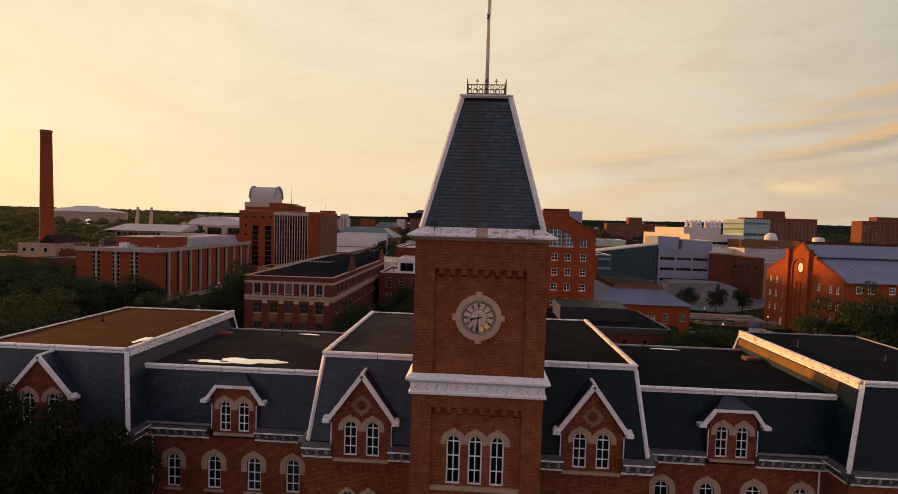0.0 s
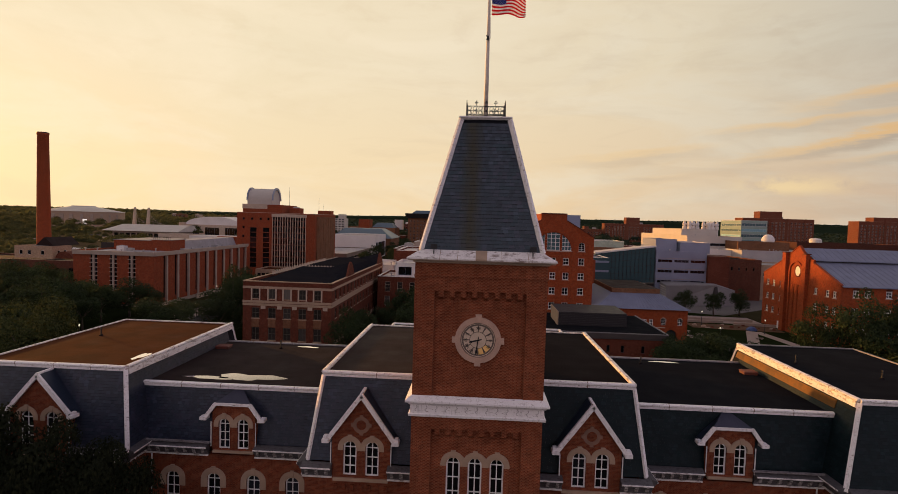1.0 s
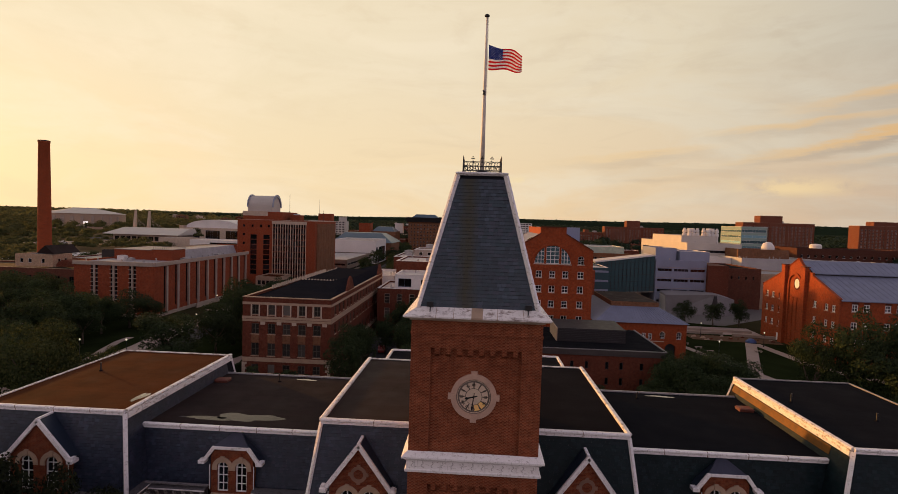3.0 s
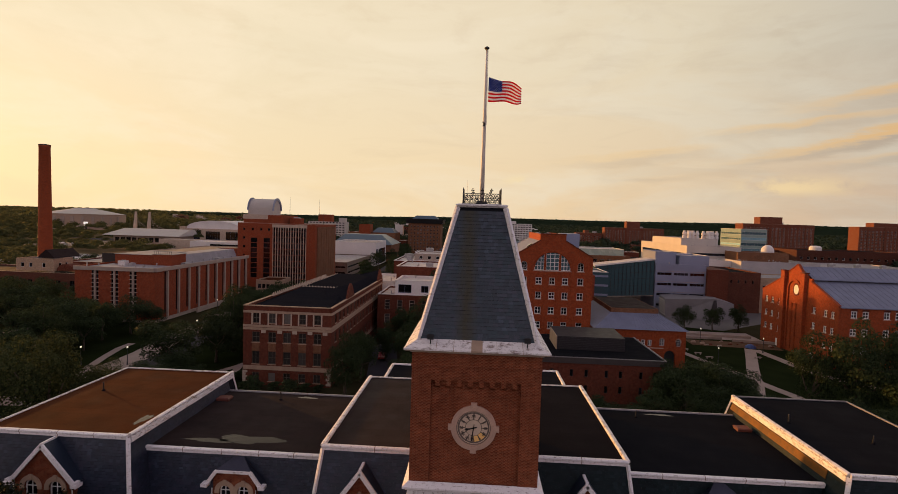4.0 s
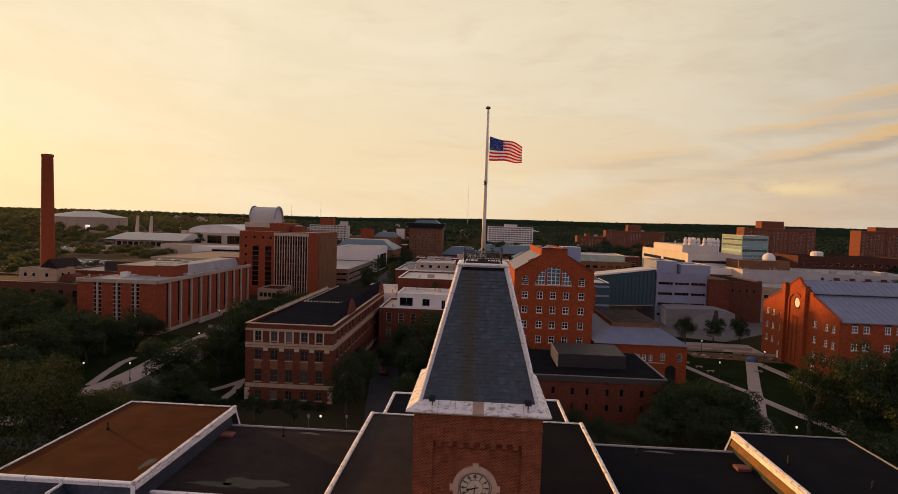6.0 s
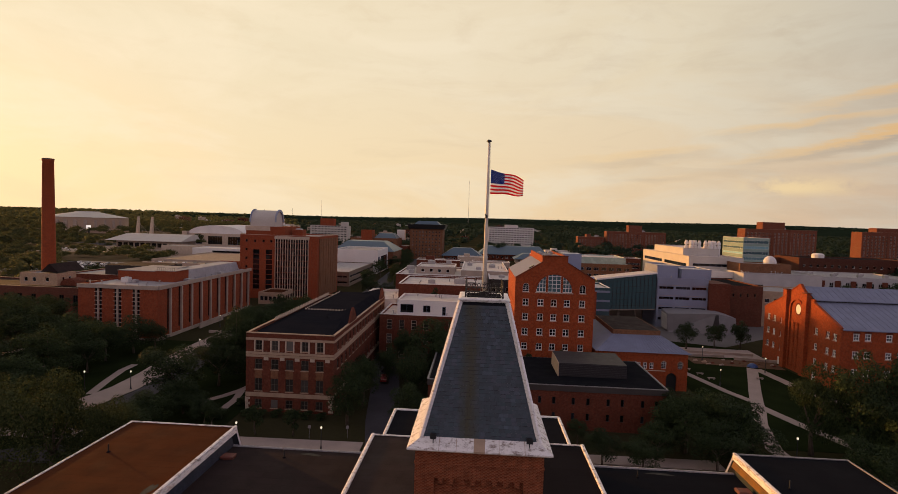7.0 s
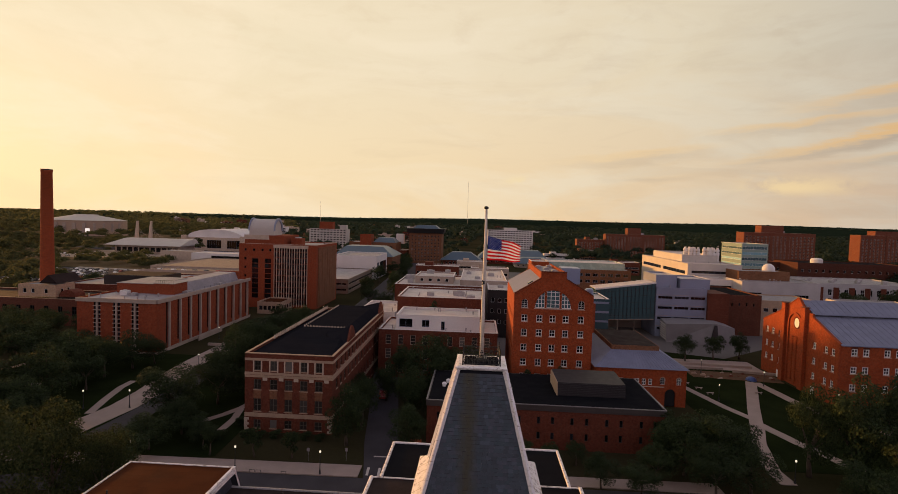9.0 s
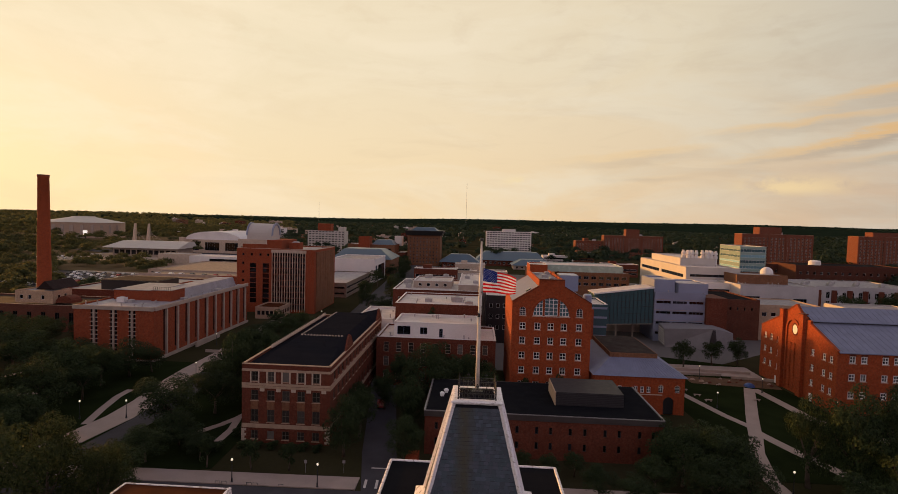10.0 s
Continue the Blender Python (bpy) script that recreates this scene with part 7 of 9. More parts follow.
part("roof", Shape().hull([(46.6, 177.1, 17.1), (69.2, 175.1, 20.5), (69.2, 186, 20.5), (46.6, 188, 17.1)], [(46.6, 177.1, 17.35), (69.2, 175.1, 20.75), (69.2, 186, 20.75), (46.6, 188, 17.35)]), DECK_L, th)
part("soffit", Shape().hull([(47.2, 177, 4.9), (69.1, 175, 6.3), (69.1, 186, 6.3), (47.2, 188, 4.9)], [(47.2, 177, 5.19), (69.1, 175, 6.59), (69.1, 186, 6.59), (47.2, 188, 5.19)]), CONCRETE, th)
th = thing("glass_stair", (42, 150, 0), "narrow blue-green glass stair block beside the brick hall", "building")
block(th, 38.0, 150, 45.2, 166, 0, 17.0, GLASS_C, DECK_L, (), (), (), WHITE_W)
for k in range(5):
    part("floor_band", Shape().box(37.95, 149.9, 2.6 + 3.2 * k, 45.25, 150.02, 3.3 + 3.2 * k), PANEL, th)
part("tank", Shape().lathe([(1.4, 0), (1.4, 4.2), (1.0, 4.6), (0, 4.7)], (36.4, 141, 17.0), 16), PANEL, th)
part("tank_base", Shape().box(34.4, 138, 0, 38.0, 150, 17.0), BRICK_B, th)
th = thing("faceted_pavilion", (83, 165, 0), "low grey faceted concrete auditorium with folded walls", "building")
s = Shape().hull([(70.5, 165, 0), (86.5, 161, 0), (96, 166, 0), (94, 180, 0), (72, 180, 0)], [(70.0, 164.5, 6.8), (87.5, 163, 7.6), (95.6, 166.5, 5.6), (93, 180, 7), (72, 180, 7.4)])
part("shell", s, plain("grey_cast_concrete", (0.20, 0.19, 0.195), 0.8, 0.3, 6, 0.15), th)
for k in range(7):
    part("slat", Shape().bar((70.35 - 0.03 * k, 165.2, 0.9 + 0.85 * k), (71.9 - 0.03 * k, 179.6, 0.9 + 0.85 * k), 0.25, 0.3), WHITE_W, th)
part("dark_fold", Shape().hull([(84.5, 161.2, 0.3), (88.0, 161.4, 0.3), (87.6, 162.6, 7.2), (86.6, 162.4, 7.2)], [(84.5, 161.5, 0.3), (88.0, 161.8, 0.3), (87.6, 162.9, 7.2), (86.6, 162.7, 7.2)]), BLACK, th)

# cream lab with exhaust stacks, and neighbours
th = thing("cream_lab", (100, 225, 0), "long cream-panelled lab with clustered exhaust stacks", "building")
block(th, 107, 241, 134, 315, 0, 24.2, CREAM, DECK_L, [(2, 19.4, 25, 20.8)], (), [(3, 18.6, 34.8, 20.4), (38.8, 18.6, 70.5, 20.4)], CREAM, nx=8, nz=1, fmat=PANEL)
block(th, 112, 262, 131, 309, 23.8, 27.6, CREAM, DECK_L, (), (), (), CREAM, name="upper_wall")
th_l = thing("annex_lab", (110, 226, 0), "pale stepped lab annexe with flat roofs", "building")
block(th_l, 92, 226, 128, 240, 0, 18.0, WHITE_W, DECK_L, [(2, 13.6, 16, 15.2), (19, 13.6, 34, 15.2)], (), (), WHITE_W, nx=5, nz=1, fmat=PANEL)
for cx, n in ((116.5, 6), (127.0, 6)):
    for i in range(n):
        x, y = cx + (i % 3) * 2.1 + (i // 3) * 0.9, 270 - (i // 3) * 5.0
        f = thing("exhaust_stack", (x, y, 22), "white ribbed laboratory exhaust stack on a roof", "exhaust stack", "exhaust stacks")
        f.location.z = 23.75
        part("flue", Shape().lathe([(0.8, 0), (0.8, 3.5), (1.05, 3.9), (1.05, 5.2), (0.6, 5.6), (1.0, 6.0), (1.0, 7.0), (0.6, 7.6), (0.6, 8.2)], (x, y, 23.75), 12), WHITE_W, f)
th = thing("pale_hall_with_dome", (139, 216, 0), "pale brick hall with a small white observatory dome", "building")
block(th, 122, 216, 157, 245, 0, 18.6, PALE, DECK_G, [(2, 12.0, 9, 13.6), (14, 11.2, 20, 13.0), (24, 11.2, 30, 13.0)], (), (), PALE, nx=4, nz=1, fmat=PANEL)
block(th, 126, 228, 150, 242, 18, 22.5, BRICK_N, DECK_G, (), (), (), None, name="upper_wall")
part("dome", Shape().lathe([(2.9, 0), (2.9, 1.2), (2.7, 2.3), (2.0, 3.4), (1.0, 4.05), (0, 4.2)], (142, 232, 22.0), 18), WHITE_W, th, "white observatory dome", smooth=True)
th = thing("dark_brick_lab", (118, 190, 0), "dark brick block half hidden behind the field hall", "building")
block(th, 96.5, 182, 113, 212, 0, 16.2, BRICK_U, DECK, grid(spread(1, 15, 5), (11.8,), 0.7, 1.3), (), (), None, nx=1, nz=1, fmat=BRONZE)
block(th, 113.2, 184, 138, 205, 0, 14.2, STONE, DECK_G, grid(spread(1, 19, 5), (9.6,), 2.0, 1.6), (), (), None, name="side_wall", nx=1, nz=1)
th = thing("brick_and_white_block", (196, 268, 0), "brick and white block with many roof vents", "building")
block(th, 166, 262, 240, 300, 0, 14.5, PALE, DECK_G, grid(spread(2, 70, 16), (8.2, 3.4), 2.0, 3.4), (), (), PALE, nx=2, nz=2, fmat=WHITE)
for i in range(9):
    part("brick_bay", Shape().box(168.4 + i * 8.2, 261.6, 0, 171.2 + i * 8.2, 261.99, 12.6), BRICK_D, th)
for i in range(14):
    gear(170 + i * 4.7, 272 + (i % 3) * 6, 14.1, 2.0, 2.0, 1.4)
th = thing("white_annexe", (150, 172, 0), "white sheet-metal plant annexe behind the field hall", "building")
block(th, 140, 168, 166, 186, 0, 15.6, GEAR, DECK_G, (), (), (), None)
th = thing("glass_topped_hall", (64, 305, 0), "tan brick hall with a pale green glass upper storey", "building")
block(th, 52, 300, 96, 335, 0, 14.6, BRICK_N, DECK_L, grid(spread(1, 43, 9), (10.4, 6.4), 3.0, 1.8), (), (), None, nx=2, nz=1, fmat=PANEL)
block(th, 44, 304, 93, 332, 14.2, 18.4, plain("pale_green_glass", (0.30, 0.38, 0.34), 0.25, 0.3, 3, 0.1), DECK_L, (), (), (), WHITE_W, name="upper_wall")
block(th, 34, 300, 45, 320, 0, 18.6, BRICK_O, DECK_L, (), (), (), WHITE_W, name="end_wall")

# left middle distance
th = thing("white_arts_hall", (-80, 330, 0), "white concrete hall under a blue-green metal roof", "building")
block(th, -101, 330, -70.5, 371, 0, 16.4, WHITE_W, DECK_G, [(1, 0.4, 22, 6.0)], [(2, 0.5, 9, 11.5), (12, 0.5, 38, 11.5)], (), WHITE_W, nx=6, nz=1, fmat=PANEL)
part("upper_roof", Shape().hull([(-114, 374, 13), (-66, 374, 13), (-66, 420, 13), (-114, 420, 13)], [(-107, 388, 20.2), (-77, 388, 20.2), (-77, 408, 20.2), (-107, 408, 20.2)]), TEAL, th)
block(th, -113, 375, -67, 419, 0, 13.0, BRICK_N, TEAL, [(10, 9.6, 22, 12.2)], (), (), None, name="rear_wall", parapet=0.1, nx=4, nz=1, fmat=BLACK)
th = thing("parking_deck", (-83, 262, 0), "long grey concrete parking deck with open levels", "building")
block(th, -96, 256, -72, 322, 0, 8.2, DARK_C, ROOF_BG, [(1, 1.6, 23, 2.8), (1, 4.8, 23, 6.0)], [(2, 1.6, 64, 2.8), (2, 4.8, 64, 6.0)], (), None, nx=8, nz=1, fmat=CONCRETE)
th = thing("brown_tower_block", (-52, 480, 0), "brown brick tower block with an overhanging dark roof", "building")
block(th, -68, 482, -36, 512, 0, 31.5, BRICK_N, DECK, grid(spread(1.5, 30.5, 9), [3 + 3.3 * k for k in range(8)], 1.5, 1.6), (), (), None, nx=1, nz=1, fmat=STONE_L, gmat=GLASS_F)
for i in range(10):
    part("pier", Shape().box(-68 + 31.2 * i / 9 + 0.05, 481.6, 0, -68 + 31.2 * i / 9 + 0.75, 482.02, 31), BRICK_N, th)
part("roof_cap", Shape().hull([(-69.5, 480.5, 30.0), (-34.5, 480.5, 30.0), (-34.5, 513.5, 30.0), (-69.5, 513.5, 30.0)], [(-71, 479, 34.6), (-33, 479, 34.6), (-33, 515, 34.6), (-71, 515, 34.6)]), BLACK, th)
part("roof_lantern", Shape().hull([(-65, 486, 34.6), (-39, 486, 34.6), (-39, 508, 34.6), (-65, 508, 34.6)], [(-61, 490, 37.8), (-43, 490, 37.8), (-43, 504, 37.8), (-61, 504, 37.8)]), TEAL, th)
th = thing("white_slab_block", (44, 700, 0), "white ten-storey slab block with balcony bands", "building")
block(th, 13, 700, 76, 716, 0, 32.5, WHITE_W, DECK_L, grid(spread(1, 62, 16), [3.2 + 3.0 * k for k in range(10)], 2.9, 1.5), (), (), None, nx=1, nz=1, fmat=WHITE_W)
part("lift_house", Shape().box(36, 703, 32, 54, 714, 36.0), WHITE_W, th)
th = thing("pale_apartment_block", (-200, 660, 0), "pale apartment block with rows of balconies", "building")
block(th, -227, 660, -176, 676, 0, 27.5, CREAM, DECK_L, grid(spread(1, 50, 11), [3 + 3.2 * k for k in range(8)], 2.8, 1.5), (), (), None, nx=1, nz=1, fmat=WHITE_W)
part("lift_house", Shape().box(-214, 662, 27, -196, 674, 37), BRICK_B, th)
part("lift_house", Shape().box(-186, 662, 27, -178, 674, 33), CREAM, th)


def dorm(x0, x1, y, z, hx0, hx1, hz, cols, name_label):
    t = thing("brick_dormitory", ((x0 + x1) / 2, y, 0), name_label, "building", "brick dormitories")
    nrow = int((z - 4) / 2.95)
    block(t, x0, y, x1, y + 16, 0, z, BRICK_E, DECK_G, grid(spread(1, x1 - x0 - 1, cols), [2.6 + 2.95 * k for k in range(nrow)], 1.9, 1.7), (), (), STONE, nx=1, nz=1, fmat=STONE_L, gmat=GLASS_F, bar=0.14)
    for sx in spread(0, x1 - x0, 4):
        part("pier", Shape().box(x0 + sx - 0.7, y - 0.5, 0, x0 + sx + 0.7, y, z + 0.3), BRICK_E, t)
    part("lift_house", Shape().box(hx0, y + 2, z - 1, hx1, y + 14, hz), BRICK_E, t)
    gear((hx0 + hx1) / 2 + 12, y + 8, z - 0.45, 5, 4, 2.6)


BRICK_E = brick("dormitory_brick", (0.15, 0.042, 0.023), (0.195, 0.056, 0.030), (0.22, 0.12, 0.08), soot=0.2)
dorm(176, 256, 700, 31.5, 206, 224, 40.5, 20, "long red brick dormitory slab among the trees")
dorm(138, 174, 705, 23.0, 150, 156, 26.5, 9, "lower dark brick dormitory wing with a pale cornice")
dorm(272, 343, 520, 40.3, 290, 312, 47.6, 18, "tall red brick dormitory with a brick lift house")
dorm(401, 471, 540, 40.6, 417, 447, 45.2, 18, "tall red brick dormitory near the edge of the woods")
th = thing("green_glass_block", (158, 300, 0), "pale green glass office block with floor bands", "building")
GREEN_G = plain("green_glass_skin", (0.26, 0.34, 0.30), 0.2, 0.3, 3, 0.1)
block(th, 162.4, 300, 178, 327, 0, 33.8, GREEN_G, DECK_L, [(0.4, 3.2 + 3.4 * k, 15.2, 5.0 + 3.4 * k) for k in range(9)], (), [(0.6, 3.2 + 3.4 * k, 26.6, 4.6 + 3.4 * k) for k in range(9)], WHITE_W, nx=9, nz=1, fmat=WHITE_W, gmat=GLASS_C)
th = thing("dark_brick_range", (230, 380, 0), "dark brick campus range with slit windows", "building")
block(th, 180, 372, 228, 400, 0, 19.0, BRICK_K, DECK, grid(spread(1, 47, 11), (13, 8), 1.6, 2.0), (), (), None, nx=1, nz=1)
block(th, 226, 350, 300, 380, 0, 20.5, BRICK_K, DECK, grid(spread(1, 73, 15), (14, 9), 1.8, 1.8), (), (), None, name="east_wall", nx=1, nz=1)
part("white_tank", Shape().lathe([(4, 0), (4, 2.4), (3, 3.3), (0, 3.6)], (246, 362, 20), 14), WHITE_W, th)
block(th, 300, 400, 350, 420, 0, 14.0, BRICK_B, DECK_G, grid(spread(1, 49, 12), (9,), 1.8, 1.8), (), (), CREAM, name="far_wall", nx=1, nz=1, fmat=WHITE_W)
th = thing("orange_corner_block", (315, 300, 0), "sunlit orange brick block at the wood's edge", "building")
block(th, 296, 306, 330, 340, 0, 21.0, BRICK_O, DECK_G, grid(spread(1, 33, 7), (15, 10), 1.8, 1.8), (), (), None, nx=1, nz=1)
th = thing("blue_roofed_hall", (20, 480, 0), "long low hall under a blue-green metal roof", "building")
block(th, -33, 471, 1, 499, 0, 5.2, BRICK_D, TEAL, grid(spread(1, 33, 9), (1.6,), 2, 2), (), (), None, nx=1, nz=1, parapet=0.05)
part("hip_roof", Shape().hull([(-36, 469, 5.2), (4, 469, 5.2), (4, 501, 5.2), (-36, 501, 5.2)], [(-25, 480, 12.6), (-7, 480, 12.6), (-7, 490, 12.6), (-25, 490, 12.6)]), TEAL, th)
part("hip_roof", Shape().hull([(0, 503, 6.0), (72, 503, 6.0), (72, 548, 6.0), (0, 548, 6.0)], [(9, 520, 14.2), (64, 520, 14.2), (64, 532, 14.2), (9, 532, 14.2)]), TEAL, th)
part("hip_roof", Shape().hull([(34, 470, 4.0), (74, 470, 4.0), (74, 500, 4.0), (34, 500, 4.0)], [(44, 480, 9.2), (66, 480, 9.2), (66, 492, 9.2), (44, 492, 9.2)]), TEAL, th)
block(th, 2, 505, 70, 546, 0, 6.2, BRICK_D, TEAL, grid(spread(1, 67, 14), (2,), 2, 2.4), (), (), None, name="rear_wall", nx=1, nz=1)
block(th, 36, 472, 72, 498, 0, 4.0, CONCRETE, TEAL, grid(spread(1, 35, 7), (1.2,), 2, 1.8), (), (), None, name="east_wall", parapet=0.05, nx=1, nz=1)
th = thing("brick_museum", (-140, 520, 0), "red brick museum range with a dark glass gallery", "building")
block(th, -125, 470, -79, 500, 0, 20.0, BRICK_N, DECK_G, grid(spread(2, 44, 7), (14.5, 9.5), 2.4, 2.0), (), (), None, nx=1, nz=1, fmat=BLACK)
block(th, -113.5, 466, -103, 480, 0, 27.5, BRICK_B, DECK_G, (), (), (), None, name="stair_wall")
part("gallery_roof", Shape().hull([(-102, 472, 20), (-80, 472, 20), (-80, 498, 20), (-102, 498, 20)], [(-98, 480, 24.5), (-84, 480, 24.5), (-84, 490, 24.5), (-98, 490, 24.5)]), TEAL, th)
part("lift_house", Shape().box(-84, 500, 18, -76, 508, 28), WHITE_W, th)
block(th, -79, 478, -70, 510, 0, 12.5, BRICK_D, DECK_G, (), (), (), None, name="east_wall")
# far left: arena, domed hall, winter pavilion with pylons
th = thing("arena", (-648, 830, 0), "large grey arena with a low pale conical roof", "arena")
cx, cy, ra = -689.0, 850.0, 64.0
ring = lambda r, z, n=28: [(cx + r * math.cos(2 * math.pi * (i + 0.5) / n), cy + r * 0.9 * math.sin(2 * math.pi * (i + 0.5) / n), z) for i in range(n)]
part("wall", Shape().hull(ring(ra, 0), ring(ra, 26)), STONE, th)
# The roof's cream carries the warm haze in its colour.
part("roof", Shape().hull(ring(ra + 1.5, 26), ring(20, 34.5)).hull(ring(20, 34.5), ring(18, 36)), CREAM, th)
for i in range(14):
    a = math.pi + math.pi * (i + 0.5) / 14
    x, y = cx + (ra + 0.3) * math.cos(a), cy + (ra + 0.3) * 0.9 * math.sin(a)
    part("glass_bay", Shape().box(x - 3, y - 0.6, 8, x + 3, y + 0.6, 22), CONCRETE, th)
part("entrance_block", Shape().box(-712, 785, 0, -650, 800, 9), CONCRETE, th)
sg = thing("lit_sign", (-628, 775, 0), "bright white illuminated screen on a pole", "sign")
part("pole", Shape().box(-629, 775, 0, -627, 776, 8), BLACK, sg)
part("screen", Shape().box(-631.5, 774.4, 7, -624.5, 775, 14), glow("lit_screen", (1.0, 0.9, 0.82), 0.8), sg)
th = thing("domed_field_hall", (-310, 560, 0), "pale field hall with a white barrel-domed roof", "building")
block(th, -343, 560, -271, 640, 0, 15.5, STONE_L, WHITE_W, grid((12, 36, 60), (3,), 17, 9.5), grid(spread(2, 78, 5), (3,), 9, 9), (), None, nx=6, nz=1, fmat=PANEL, parapet=0.0)
pts = [(-307.0 + 33 * math.cos(math.pi * k / 16), 15.5 + 9.5 * math.sin(math.pi * k / 16)) for k in range(17)]
part("dome_roof", Shape().hull([(x, 562, z) for x, z in pts], [(x, 638, z) for x, z in pts]), WHITE_W, th, smooth=False)
for x in (-342, -272):
    part("corner_pier", Shape().box(x - 3, 557, 0, x + 3, 563, 17.5), STONE_L, th)
th = thing("winter_pavilion", (-340, 495, 0), "long white-roofed pavilion below two pale pylons", "building")
# White roof turned cream, with the sunlit haze in its colour.
part("roof", Shape().hull([(-380, 478, 8.6), (-300, 478, 8.8), (-300, 516, 8.8), (-380, 516, 8.6)], [(-372, 500, 15.0), (-300.5, 500, 15.2), (-300.5, 510, 15.2), (-372, 510, 15.0)]), CREAM, th)
part("wall", Shape().box(-372, 484, 0, -303, 512, 8.8), CONCRETE, th)
for i in range(11):
    part("window", Shape().box(-370 + i * 6, 483.8, 2.2, -365.6 + i * 6, 484.1, 6.4), GLASS, th)
for x in (-370.6, -355.2):
    p = thing("pylon", (x, 506, 0), "tall pale tapering pylon with stay cables", "pylon", "pavilion pylons")
    part("mast", Shape().hull([(x - 2.8, 514, 0), (x + 1.4, 514, 0), (x + 1.4, 518, 0), (x - 2.8, 518, 0)], [(x + 0.2, 515, 33), (x + 1.6, 515, 33), (x + 1.6, 517, 33), (x + 0.2, 517, 33)]), STONE_L, p)
    for k in range(4):
        part("stay", Shape().bar((x + 1, 516, 31 - k * 4), (x + 12 + 7 * k, 508, 13), 0.12), CONCRETE, p)
th = thing("tan_parking_deck", (-150, 262, 0), "wide tan concrete parking deck with open sides", "building")
block(th, -215, 300, -146, 372, 0, 7.6, CONCRETE, DECK_T, [(2, 2.0, 33, 3.4), (36, 2.0, 67, 3.4), (2, 4.8, 33, 6.2), (36, 4.8, 67, 6.2)], [(2, 2.0, 70, 3.4), (2, 4.8, 70, 6.2)], (), None, name="rear_wall", nx=10, nz=1, fmat=CONCRETE)
block(th, -205, 240, -114, 299.5, 0, 7.0, CONCRETE, DECK_T, [(2, 2.0, 44, 3.4), (47, 2.0, 89, 3.4), (2, 4.8, 44, 6.2), (47, 4.8, 89, 6.2)], [(2, 2.0, 57, 3.4), (2, 4.8, 57, 6.2)], (), None, nx=10, nz=1, fmat=CONCRETE)
part("stair_house", Shape().box(-176, 352, 7, -158, 366, 12.0), BRICK_T, th)
part("ramp_wall", Shape().box(-200, 268, 7, -130, 269, 8.6), CONCRETE, th)
th = thing("brown_service_block", (-143, 195, 0), "low brown brick service block with a dark plant room", "building")
block(th, -181, 187, -125, 236, 0, 10.2, BRICK_D, DECK_G, grid(spread(2, 54, 9), (5.5,), 1.6, 1.8), (), (), CONCRETE, nx=1, nz=1)
part("plant_room", Shape().hull([(-164, 189, 9.8), (-139, 189, 9.8), (-139, 206, 9.8), (-164, 206, 9.8)], [(-164, 189, 14.3), (-139, 189, 14.3), (-139, 206, 14.3), (-164, 206, 14.3)]), BLACK, th)
part("plant_roof", Shape().box(-163.6, 189.4, 14.3, -139.4, 205.6, 14.42), DECK_P, th)
th = thing("white_service_block", (-215, 392, 0), "low white service block with a black upper band", "building")
block(th, -237, 388, -192, 410, 0, 10.0, WHITE_W, DECK_L, [(17, 4.5, 44, 8)], (), (), None, nx=5, nz=1, fmat=BLACK)
block(th, -268, 395, -239, 412, 0, 10.5, STONE_L, DECK_G, (), (), (), None, name="west_wall")
th = thing("far_brick_terrace", (-120, 300, 0), "brick and stone terrace beyond the parking deck", "building")
block(th, -128, 306, -104, 326, 0, 12.0, BRICK_T, DECK_L, grid(spread(1, 23, 5), (7.5, 3.5), 1.8, 2.0), (), (), STONE_L, nx=1, nz=1)
for x, y, hgt in ((-930, 3000, 140), (-70, 3300, 300)):
    m = thing("radio_mast", (x, y, 0), "thin distant lattice radio mast", "radio mast", "radio masts")
    part("lattice", Shape().tube([(x, y, 0), (x, y, hgt)], [1.0, 0.6], 4), plain("mast_steel", (0.3, 0.27, 0.25), 0.6, 0.2, 2, 0.1), m)
# scattered distant buildings
rng = random.Random(41)
